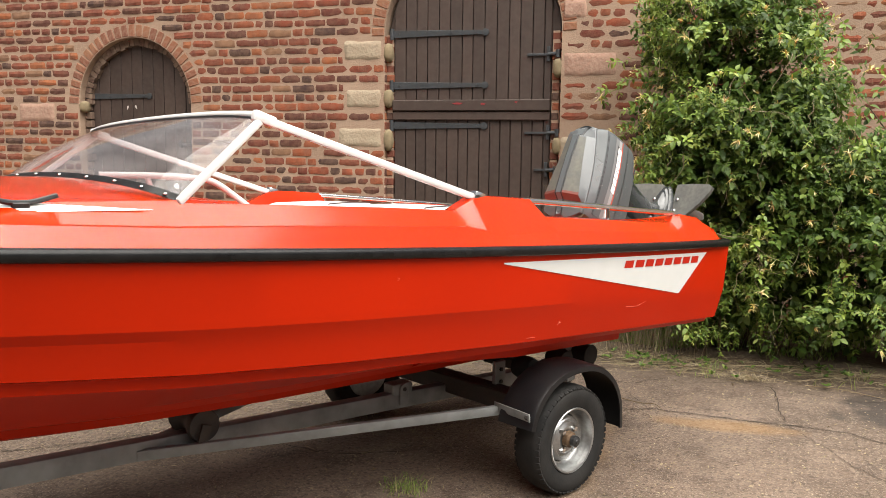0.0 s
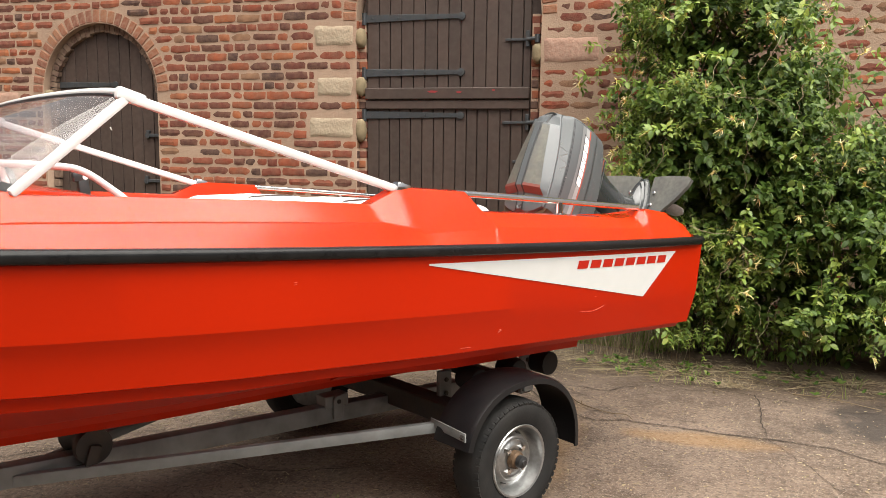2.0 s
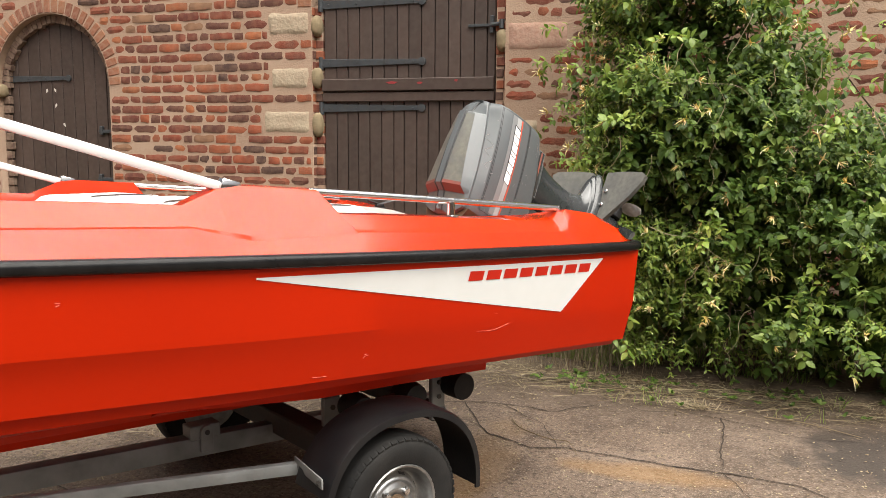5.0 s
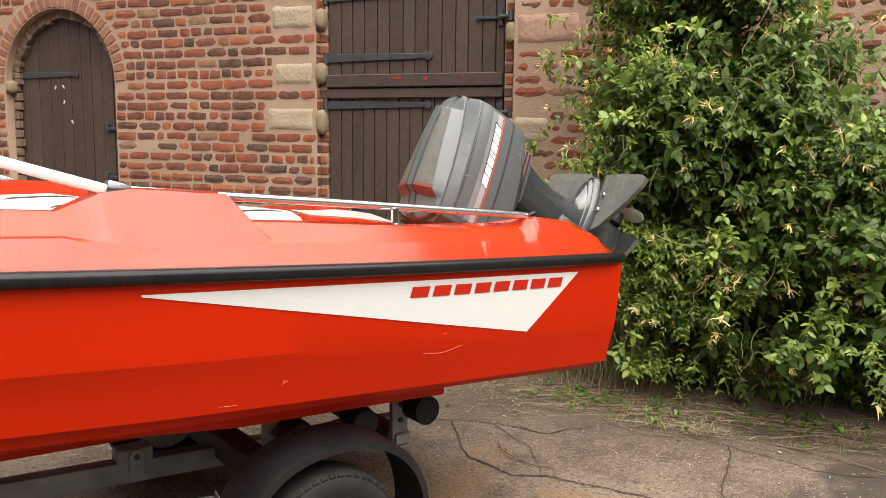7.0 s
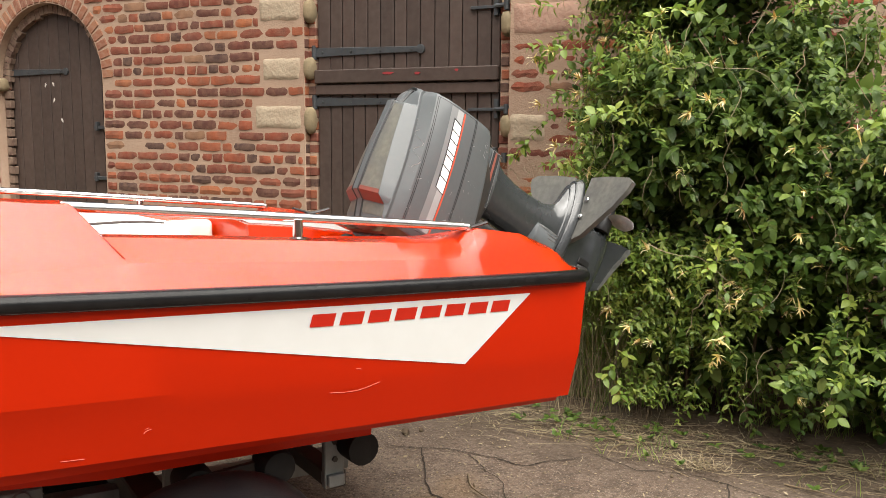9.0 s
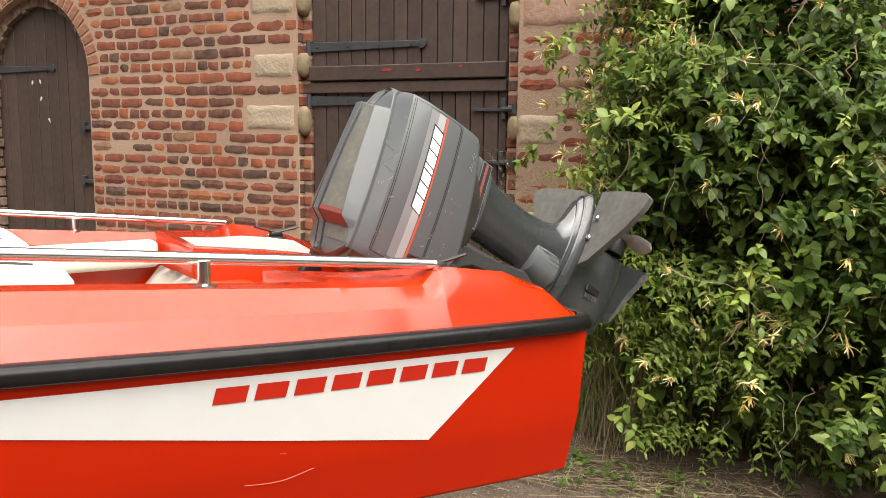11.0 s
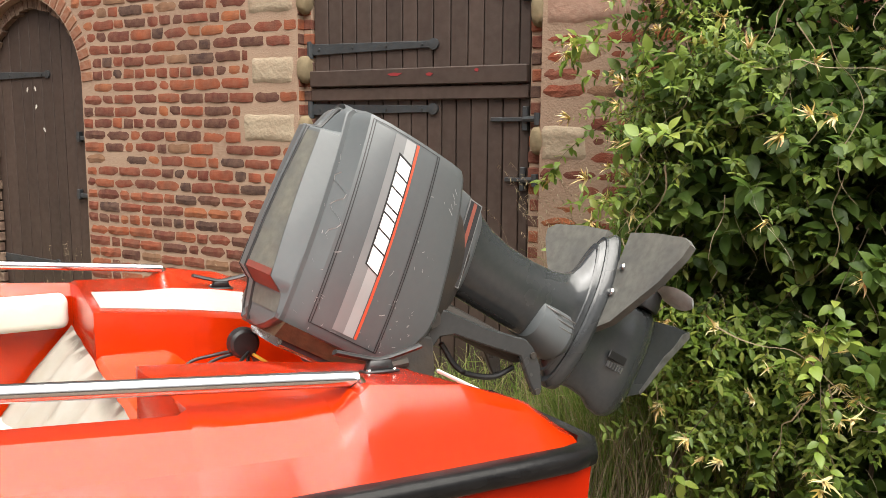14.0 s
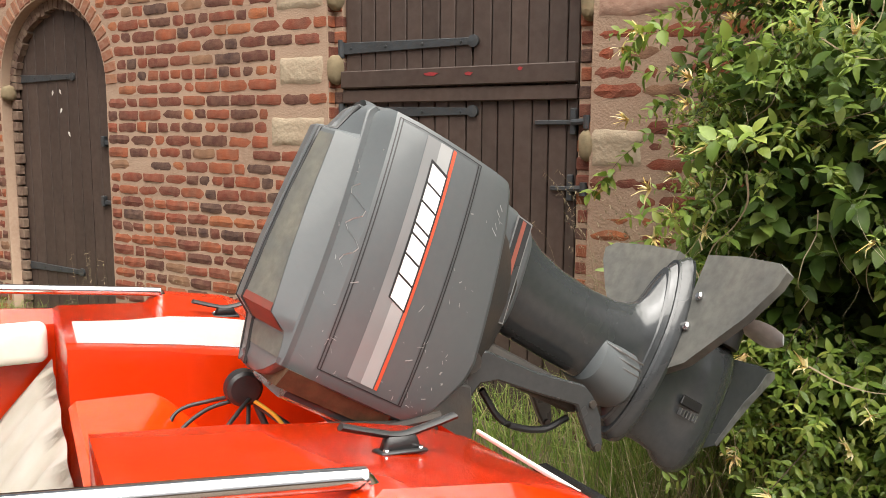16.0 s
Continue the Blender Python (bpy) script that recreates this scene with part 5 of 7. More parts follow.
for sgn in (-1, 1):
    def on_top(u, q, off):
        """A place on the cowl's sloping top, q from the seam to the shoulder."""
        h = cowl_half(u)
        (w0, v0), (w1, v1) = h[3], h[4]
        return (u, sgn * (w0 + (w1 - w0) * q + off * 0.35), v0 + (v1 - v0) * q + off)

    def skin(u, v, off):
        """A place on the cowl's side."""
        h = cowl_half(u)[6:18]
        y = h[0][0]
        for (wa, va), (wb, vb) in zip(h, h[1:]):
            if va >= v >= vb:
                y = wa + (wb - wa) * (va - v) / max(1e-6, va - vb)
        return (u, sgn * (y + off), v)

    def rise(s, u):
        """The moulded lines climb towards the back."""
        return s + 0.149 * (u + 0.07)

    def patch(name, mat, u0, u1, v0, v1, off, lean=0.0, parent=cowl, nu=16, nv=4, label=""):
        bm = bmesh.new()
        loft(bm, [[skin(u0 + (u1 - u0) * i / nu + lean * j / nv, rise(v0 + (v1 - v0) * j / nv, u0 + (u1 - u0) * i / nu + lean * j / nv), off) for j in range(nv + 1)] for i in range(nu + 1)], closed=False, caps=False)
        return part(name, bm, mat, parent, label, smooth=60)

    bm = bmesh.new()
    tube(bm, [(u, sgn * 0.0205, lerp_table(COWL_TOP, u)[0] + 0.0005) for u in (-0.132, -0.11, -0.08, -0.052, -0.044, -0.033, -0.022, 0.0, 0.05, 0.1, 0.15, 0.2, 0.25, 0.3, 0.334, 0.341, 0.347, 0.38, 0.41)], 0.0048, 6)
    part("seam", bm, BLACK, cowl, "dark cowl seam", smooth=60)
    bm = bmesh.new()
    loft(bm, [[on_top(u, q / 6, 0.0012) for q in range(7)] for u in (-0.012, 0.02, 0.06, 0.1, 0.15, 0.2, 0.25, 0.3, 0.326)], closed=False, caps=False)
    part("faded_strip", bm, COWL_FADED, cowl, "faded top strip with flaking pale lichen stains", smooth=60)
    bm = bmesh.new()
    loft(bm, [[on_top(u, q / 4, 0.0012) for q in range(5)] for u in (-0.09, -0.07, -0.05)], closed=False, caps=False)
    part("faded_strip", bm, COWL_FADED, cowl, "weathered lower front ledge", smooth=60)
    bm = bmesh.new()
    loft(bm, [[on_top(u, q / 6, off) for q in range(7)] for u, off in ((-0.046, 0.003), (-0.036, 0.0045), (-0.021, 0.003), (-0.006, 0.0022))], closed=False, caps=False)
    part("reflector", bm, RED_BROWN, cowl, "faded red brow patch", smooth=40)
    # side panel: grooves, stripe, pinstripe and the maker's name as plain slanted blocks
    patch("stripe", STRIPE_MID, -0.068, 0.400, 0.158, 0.187, 0.0014, label="mid grey side stripe")
    patch("stripe", STRIPE_GREY, -0.068, 0.400, 0.131, 0.158, 0.0016, label="pale grey side stripe")
    patch("pinstripe", STRIPE_RED, -0.068, 0.400, 0.1215, 0.1285, 0.002, label="red pinstripe")
    u = 0.086
    for w in (0.046, 0.038, 0.038, 0.018, 0.041, 0.034, 0.038):
        patch("name_block", BLACK, u - 0.004, u + w + 0.002, 0.1275, 0.1690, 0.0024, lean=0.014, nu=4)
        patch("name_block", MARK_WHITE, u, u + w - 0.003, 0.1315, 0.1650, 0.0034, lean=0.0115, nu=4)
        u += w + 0.0012
    for k in range(5):
        u = 0.298 + k * 0.0125
        patch("script_mark", STRIPE_GREY, u, u + 0.0022, -0.018 + 0.004 * (k % 2), -0.002 - 0.005 * (k % 3), 0.0018, lean=0.010, nu=2)
    for s in (0.2445, 0.2385, 0.066, 0.060):
        patch("groove", BLACK, -0.076, 0.404, s - 0.0012, s + 0.0012, 0.0012, label="dark moulded groove")
    for u in (-0.0775, 0.403):
        patch("groove", BLACK, u, u + 0.002, 0.060, 0.2445, 0.0012, nu=2, nv=12)
    # scuffs: short pale strokes over the lower half, and one long wandering scratch
    rnd = random.Random(5 + sgn)
    strokes = []
    for k in range(70):
        u, s = rnd.uniform(-0.09, 0.34), rnd.choice((rnd.uniform(-0.02, 0.12), rnd.uniform(0.0, 0.06), rnd.uniform(0.19, 0.29)))
        if rnd.random() < 0.5:
            u = rnd.uniform(-0.08, 0.06)
        a, L = rnd.uniform(0, 6.28), rnd.choice((0.003, 0.005, 0.008, 0.018))
        strokes.append(([skin(u + L * q * math.cos(a), rise(s + L * q * math.sin(a) + 0.2 * L * q * q, u), 0.002) for q in (0, 0.5, 1)], rnd.uniform(0.0004, 0.0013)))
    strokes.append(([skin(0.26 - 0.155 * q / 14, rise(0.272 + 0.012 * math.sin(q * 1.1) - 0.001 * q, 0.26 - 0.155 * q / 14), 0.0022) for q in range(15)], 0.0011))
    bm = bmesh.new()
    for pts, w in strokes:
        rg = [[Vector(p) + Vector((0.5, 0, 0.87)) * w * e for e in (-1, 1)] for p in pts]
        loft(bm, rg, closed=False, caps=False)
    part("scuff", bm, SCUFF, cowl, "pale scratches and scuffs", smooth=0, kind="stuff")

# front lip and tray under the cowl, midsection collar
bm = bmesh.new()
loft(bm, [[(u, s * w, v) for u, s, w in ((-0.105, -1, 0.13), (-0.15, -1, 0.115), (-0.158, -1, 0.09), (-0.158, 1, 0.09), (-0.15, 1, 0.115), (-0.105, 1, 0.13))] for v in (0.10, 0.13, 0.2, 0.262)])
part("front_lip", bm, LEG, motor, "dark grey lower cowl lip", smooth=30)
bm = bmesh.new()
loft(bm, [[(u, s * w, v) for u, s, w in ((-0.10, -1, 0.148), (-0.138, -1, 0.125), (-0.142, 1, 0.125), (-0.10, 1, 0.148))] for v in (0.06, 0.15, 0.275, 0.288)])
part("front_latch", bm, RUST, motor, "rusty front latch strip", smooth=30)
bm = bmesh.new()
loft(bm, [rounded(-0.085, 0.38, 0.14, 0.03, zs=lambda u, v: lerp_table(COWL_FOOT, u)[0] + 0.012), rounded(-0.07, 0.35, 0.13, -0.03, zs=lambda u, v: lerp_table(COWL_FOOT, u)[0] - 0.015), rounded(-0.02, 0.30, 0.10, -0.10, zs=lambda u, v: v), rounded(0.05, 0.3, 0.08, -0.12)])
part("lower_tray", bm, DARK_STEEL, motor, "dark grey engine tray", smooth=30)
bm = bmesh.new()
loft(bm, [rounded(0.13, 0.405, 0.105, 0.02, zs=lambda u, v: v + (u - 0.17) * 0.2), rounded(0.135, 0.392, 0.10, -0.05, zs=lambda u, v: v + (u - 0.27) * 0.12), rounded(0.14, 0.375, 0.095, -0.10, zs=lambda u, v: v + (u - 0.27) * 0.16), rounded(0.15, 0.365, 0.086, -0.112, zs=lambda u, v: v + (u - 0.27) * 0.16)])
collar = part("collar", bm, COWL, motor, "grey midsection collar with red stripe", smooth=30)
for sgn in (-1, 1):
    def slip(name, corners, off, mat, parent, label=""):
        bm = bmesh.new()
        plate(bm, corners, 0.004, pose(0, sgn * off - 0.002, 0))
        return part(name, bm, mat, parent, label)

    frame_plate = slip("stripe_frame", [(0.160, -0.105), (0.374, -0.066), (0.376, -0.026), (0.156, -0.066)], 0.1015, STRIPE_MID, collar, "thin pale stripe frame")
    slip("stripe", [(0.163, -0.102), (0.371, -0.0635), (0.373, -0.029), (0.159, -0.067)], 0.1022, LEG, frame_plate)
    slip("stripe", [(0.165, -0.088), (0.370, -0.050), (0.371, -0.040), (0.164, -0.077)], 0.1030, COLLAR_RED, frame_plate)

# leg: from the collar down to the anti-ventilation plate
bm = bmesh.new()
LEG_ROWS = [(-0.10, 0.155, 0.385, 0.082), (-0.16, 0.15, 0.36, 0.074), (-0.24, 0.148, 0.345, 0.068), (-0.34, 0.145, 0.342, 0.064), (-0.42, 0.142, 0.350, 0.062), (-0.46, 0.135, 0.360, 0.060), (-0.488, 0.126, 0.378, 0.058),
            (-0.505, 0.115, 0.404, 0.057), (-0.518, 0.10, 0.45, 0.057), (-0.532, 0.085, 0.492, 0.060), (-0.548, 0.07, 0.515, 0.066)]
loft(bm, [rounded(a, b, h, v, power=2.6, tail=0.15 + 0.35 * max(0, -0.3 - v) / 0.25) for v, a, b, h in LEG_ROWS])
leg = part("leg", bm, LEG, motor, "dark grey drive leg", smooth=40)
bm = bmesh.new()
loft(bm, [rounded(0.17, 0.25, 0.05, -0.388, power=3.2), rounded(0.14, 0.262, 0.080, -0.402, power=3.2), rounded(0.115, 0.265, 0.092, -0.455, power=2.6), rounded(0.11, 0.262, 0.094, -0.505, power=2.6), rounded(0.12, 0.25, 0.08, -0.525, power=2.6)])
part("lower_mount", bm, COWL, leg, "worn lower mount cover", smooth=30)
bm = bmesh.new()
loft(bm, [rounded(u0, u1, h, v, power=2.6, tail=0.5) for v, u0, u1, h in ((-0.546, 0.062, 0.518, 0.068), (-0.560, 0.050, 0.528, 0.076), (-0.566, 0.046, 0.535, 0.079), (-0.580, 0.046, 0.545, 0.082),
                                                                 (-0.592, 0.05, 0.545, 0.079), (-0.600, 0.06, 0.53, 0.07))])
core = part("ventilation_plate", bm, LEG, motor, "moulded anti-ventilation plate", smooth=24)
for v0, a, b, h in ((-0.532, 0.083, 0.490, 0.0605), (-0.552, 0.056, 0.521, 0.0725)):
    bm = bmesh.new()
    loft(bm, [rounded(a, b, h - 0.003, v0 + 0.006, power=2.6, tail=0.5), rounded(a - 0.002, b + 0.002, h + 0.0012, v0, power=2.6, tail=0.5), rounded(a, b, h - 0.002, v0 - 0.004, power=2.6, tail=0.5)])
    part("rib", bm, LEG, core, smooth=30)

for k in range(3):
    for sgn in (-1, 1):
        bm = bmesh.new()
        u = 0.205 + 0.016 * k
        tube(bm, smooth_path([(u + 0.006, sgn * 0.066, -0.402), (u + 0.002, sgn * (0.0885 - 0.003 * k), -0.455), (u, sgn * (0.091 - 0.003 * k), -0.51)], 4), 0.0026, 6)
        part("rib", bm, ALLOY, leg, "worn moulded rib", smooth=60)

# hydrofoil: two swept wings bolted to the plate
for sgn in (-1, 1):
    bm = bmesh.new()
    outline = [(0.25, 0.06), (0.285, 0.125), (0.42, 0.25), (0.50, 0.305), (0.535, 0.315), (0.555, 0.285), (0.565, 0.16), (0.56, 0.05)]
    rg = [[(u, sgn * w, -0.60 + z + 0.02 * (w / 0.3) ** 2) for u, w in outline] for z in (-0.012, 0.012)]
    loft(bm, rg)
    wing = part("hydrofoil_wing", bm, FIN, motor, "weathered black hydrofoil wing", smooth=20)
    for u, w in ((0.37, 0.085), (0.45, 0.085)):
        bm = bmesh.new()
        lathe(bm, [(-0.59, 0.011), (-0.578, 0.011), (-0.574, 0.006)], 10, "Z", (u, sgn * w, 0))
        part("bolt", bm, CHROME, wing)

# gearcase, skeg, propeller
bm = bmesh.new()
GC = [(-0.585, 0.07, 0.40, 0.05), (-0.65, 0.076, 0.375, 0.042), (-0.71, 0.07, 0.37, 0.043), (-0.745, 0.05, 0.39, 0.052), (-0.785, 0.04, 0.40, 0.058), (-0.82, 0.05, 0.40, 0.052), (-0.85, 0.075, 0.385, 0.034), (-0.87, 0.12, 0.36, 0.012)]
loft(bm, [rounded(a, b, h, v, power=2.5) for v, a, b, h in GC])
gear = part("gearcase", bm, LEG, motor, "dark grey gearcase", smooth=50)
bm = bmesh.new()
plate(bm, [(0.11, -0.83), (0.37, -0.80), (0.405, -0.95), (0.412, -1.008), (0.395, -1.018), (0.29, -0.968), (0.16, -0.918)], 0.012, pose(0, -0.006, 0), bevel=0.004)
skeg = part("skeg", bm, LEG, gear, "dark grey skeg")
bm = bmesh.new()
plate(bm, [(0.4125, -1.009), (0.396, -1.0195), (0.29, -0.9695), (0.16, -0.9195), (0.165, -0.908), (0.235, -0.928), (0.30, -0.948), (0.345, -0.972), (0.396, -0.985)], 0.0136, pose(0, -0.0068, 0))
part("worn_edge", bm, ALLOY, skeg, "scraped bare metal edge")
bm = bmesh.new()
box(bm, 0.205, 0.23, -0.003, 0.003, -0.765, -0.695, 0.002, pose(0, -0.0535, 0))
part("intake_grille", bm, BLACK, gear, "black water intake grille")
for k in range(6):
    bm = bmesh.new()
    box(bm, 0.18, 0.198, -0.058, -0.048, -0.762 + k * 0.011, -0.759 + k * 0.011, 0)
    part("intake_slot", bm, ALLOY, gear)
bm = bmesh.new()
lathe(bm, [(0.395, 0.05), (0.40, 0.052), (0.47, 0.046), (0.52, 0.036), (0.525, 0.015)], 20, "X", (0, 0, -0.785))
prop = part("propeller_hub", bm, BLACK, motor, "dark propeller hub", smooth=40)
for k in range(3):
    bm = bmesh.new()
    rg = []
    for i in range(9):
        r = 0.04 + 0.115 * i / 8
        c = 0.046 * math.sin(math.pi * min(1, 0.28 + 0.62 * i / 8)) + 0.003
        tw = radians(78 - 30 * i / 8)
        ring = []
        for s, q in ((-1, 0), (-0.4, 0.0035), (0.4, 0.0035), (1, 0), (0.4, -0.0035), (-0.4, -0.0035)):
            along, across = s * c * math.cos(tw), s * c * math.sin(tw)
            ring.append((0.455 + along + q * math.sin(tw), across - q * math.cos(tw), r))
        rg.append(ring)
    loft(bm, rg)
    bmesh.ops.transform(bm, matrix=Matrix.Translation((0, 0, -0.785)) @ Matrix.Rotation(radians(120 * k + 106), 4, "X"), verts=bm.verts)
    # the blade that catches the light is painted pale, the others black
    part("blade", bm, BRIGHT if k == 0 else BLACK, prop, "worn propeller blade", smooth=50)

# swivel bracket in front of the leg, and the clamp on the transom
for sgn in (-1, 1):
    bm = bmesh.new()
    plate(bm, [(-0.085, -0.045), (-0.03, -0.05), (0.085, -0.055), (0.098, -0.10), (0.106, -0.23), (0.13, -0.36), (0.118, -0.395), (0.085, -0.44), (0.03, -0.478), (0.006, -0.468), (0.03, -0.43), (0.082, -0.365), (0.064, -0.25), (0.052, -0.15), (0.03, -0.115), (-0.055, -0.098), (-0.095, -0.06)],
          0.02, pose(0, sgn * 0.10 - 0.01, 0), bevel=0.004)
    br = part("swivel_bracket", bm, LEG, motor, "grey cast swivel bracket", smooth=30)
    for u, v in ((0.06, -0.085), (0.10, -0.40), (0.02, -0.462)):
        bm = bmesh.new()
        lathe(bm, [(-0.016, 0.009), (0.016, 0.009)], 8, "Y", (u, sgn * 0.10, v))
        part("bolt", bm, DARK_STEEL, br)
bm = bmesh.new()
box(bm, 0.06, 0.12, -0.085, 0.085, -0.40, -0.08, 0.02, seg=2)
tube(bm, [(0.06, -0.13, -0.06), (0.06, 0.13, -0.06)], 0.024, 12)
part("swivel_tube", bm, DARK_STEEL, motor, "dark swivel tube")
bm = bmesh.new()
tube(bm, smooth_path([(0.02, -0.05, -0.16), (-0.02, -0.06, -0.24), (0.0, -0.06, -0.34), (0.05, -0.05, -0.40)], 6), 0.008, 8)
part("hose", bm, BLACK, motor, "black hose")
back = MOTOR.inverted() @ BOAT
for sgn in (-1, 1):
    bm = bmesh.new()
    plate(bm, [(-0.09, 1.0), (-0.07, 1.05), (0.0, 1.12), (0.07, 1.10), (0.075, 1.02), (0.045, 0.80), (0.03, 0.66), (0.008, 0.66), (0.008, 0.975), (-0.06, 0.975), (-0.075, 0.86), (-0.09, 0.86)], 0.024, pose(0, sgn * 0.14 - 0.012, 0), bevel=0.004)
    ob = part("transom_clamp", bm, DARK_STEEL, motor, "dark transom clamp", smooth=30)
    ob.matrix_basis = back
bm = bmesh.new()
box(bm, -0.20, 0.04, -0.07, 0.07, 1.03, 1.09, 0.02, seg=2)
tube(bm, [(-0.22, -0.12, 1.05), (-0.1, -0.14, 1.04), (0.0, -0.15, 1.05)], 0.012, 8)
part("steering_arm", bm, DARK_STEEL, motor, "dark steering arm").matrix_basis = back

# ---- the trailer ----
trailer = thing("boat_trailer", "galvanised two-wheeled boat trailer on the concrete", "trailer", BERTH)
bm = bmesh.new()
bar(bm, (-5.2, 0, 0.49), (-0.4, 0, 0.265), 0.065, 0.075, 0.005)
part("spine_beam", bm, GALV, trailer, "dull galvanised spine beam")
for sgn in (-1, 1):
    bm = bmesh.new()
    bar(bm, (-2.78, sgn * 0.025, 0.362), (-1.42, sgn * 0.59, 0.39), 0.03, 0.04, 0.004)
    part("side_beam", bm, GALV, trailer, "galvanised slanting side beam")
    bm = bmesh.new()
    bar(bm, (-1.43, sgn * 0.57, 0.408), (-1.478, sgn * 0.815, 0.420), 0.006, 0.034, 0.002)
    br = part("fender_bracket", bm, GALV, trailer, "galvanised mudguard bracket")
    bm = bmesh.new()
    lathe(bm, [(-0.008, 0.01), (0.008, 0.01)], 6, "Y", (-1.478, sgn * 0.80, 0.420))
    part("bolt", bm, DARK_STEEL, br)
    # upright hull supports with rubber rollers
    for x in (-0.60, -1.12):
        bm = bmesh.new()
        box(bm, x - 0.035, x + 0.035, sgn * 0.3 - 0.012, sgn * 0.3 + 0.012, 0.30, 0.50, 0.003)
        box(bm, x - 0.03, x + 0.03, sgn * 0.3 - 0.03, sgn * 0.3 + 0.03, 0.31, 0.35, 0.003)
        sup = part("hull_support", bm, GALV, trailer, "galvanised support post")
        for z in (0.40, 0.46):
            bm = bmesh.new()
            lathe(bm, [(sgn * 0.3 - 0.02, 0.01), (sgn * 0.3 + 0.02, 0.01)], 6, "Y", (x, 0, z))
            part("bolt", bm, DARK_STEEL, sup)
        if x < -1:
            continue
        bm = bmesh.new()
        lathe(bm, [(-0.05, 0.03), (-0.045, 0.055), (0.045, 0.055), (0.05, 0.03)], 16, "Y", (x + 0.06, sgn * 0.36, 0.45))
        part("roller", bm, TYRE, sup, "black rubber roller")
bm = bmesh.new()
box(bm, -1.22, -1.12, -0.62, 0.62, 0.30, 0.39, 0.006)
part("axle_beam", bm, DARK_STEEL, trailer, "dark axle beam")
bm = bmesh.new()
box(bm, -0.62, -0.55, -0.3, 0.3, 0.29, 0.35, 0.005)
part("cross_beam", bm, DARK_STEEL, trailer)
for sgn in (-1, 1):
    # rocker with two black hull rollers above the axle
    bm = bmesh.new()
    bar(bm, (-1.13, sgn * 0.45, 0.475), (-0.87, sgn * 0.45, 0.49), 0.02, 0.05, 0.004)
    bar(bm, (-1.14, sgn * 0.45, 0.36), (-1.0, sgn * 0.45, 0.49), 0.03, 0.05, 0.004)
    rocker = part("rocker", bm, DARK_STEEL, trailer, "dark pivoting roller rocker")
    for x in (-1.12, -0.88):
        bm = bmesh.new()
        lathe(bm, [(sgn * 0.47 - 0.055, 0.02), (sgn * 0.47 - 0.05, 0.048), (sgn * 0.47 - 0.02, 0.055), (sgn * 0.47 + 0.02, 0.055), (sgn * 0.47 + 0.05, 0.048), (sgn * 0.47 + 0.055, 0.02)], 18, "Y", (x, 0, 0.50))
        part("roller", bm, TYRE, rocker, "black rubber roller", smooth=40)
# lug on the spine beam
bm = bmesh.new()
plate(bm, [(-1.525, 0.30), (-1.475, 0.30), (-1.475, 0.385), (-1.49, 0.4), (-1.51, 0.4), (-1.525, 0.385)], 0.012, pose(0, -0.05, 0), bevel=0.002)
box(bm, -1.56, -1.44, -0.036, 0.036, 0.345, 0.40, 0.004)
lug = part("lug", bm, GALV, trailer, "galvanised lug with a bolt hole")
bm = bmesh.new()
lathe(bm, [(-0.0535, 0.01), (-0.049, 0.01)], 10, "Y", (-1.5, 0, 0.375))
part("bolt_hole", bm, BLACK, lug)
for x, z in ((-2.54, 0.44), (-3.6, 0.50)):
    bm = bmesh.new()
    lathe(bm, [(-0.10, 0.02), (-0.095, 0.062), (-0.07, 0.066), (-0.02, 0.045), (0.02, 0.045), (0.07, 0.066), (0.095, 0.062), (0.10, 0.02)], 20, "Y", (x, 0, z))
    roller = part("keel_roller", bm, DARK_STEEL, trailer, "black keel roller", smooth=40)
    bm = bmesh.new()
    for sg in (-1, 1):
        bar(bm, (x - 0.03, sg * 0.112, z - 0.09), (x, sg * 0.112, z + 0.01), 0.012, 0.04, 0.003)
    bar(bm, (x - 0.03, -0.118, z - 0.085), (x - 0.03, 0.118, z - 0.085), 0.05, 0.02, 0.003)
    part("roller_bracket", bm, DARK_STEEL, roller)
# drawbar end: coupling, winch post, jockey wheel out of view
bm = bmesh.new()
box(bm, -5.45, -5.15, -0.04, 0.04, 0.35, 0.43, 0.015, seg=2)
box(bm, -4.85, -4.78, -0.03, 0.03, 0.38, 1.05, 0.006)
tube(bm, [(-5.05, -0.07, 0.1), (-5.05, -0.07, 0.6)], 0.024, 10)
lathe(bm, [(-0.10, 0.09), (-0.04, 0.09)], 18, "Y", (-5.05, 0, 0.09))
part("drawbar", bm, GALV, trailer, "drawbar with coupling and jockey wheel")


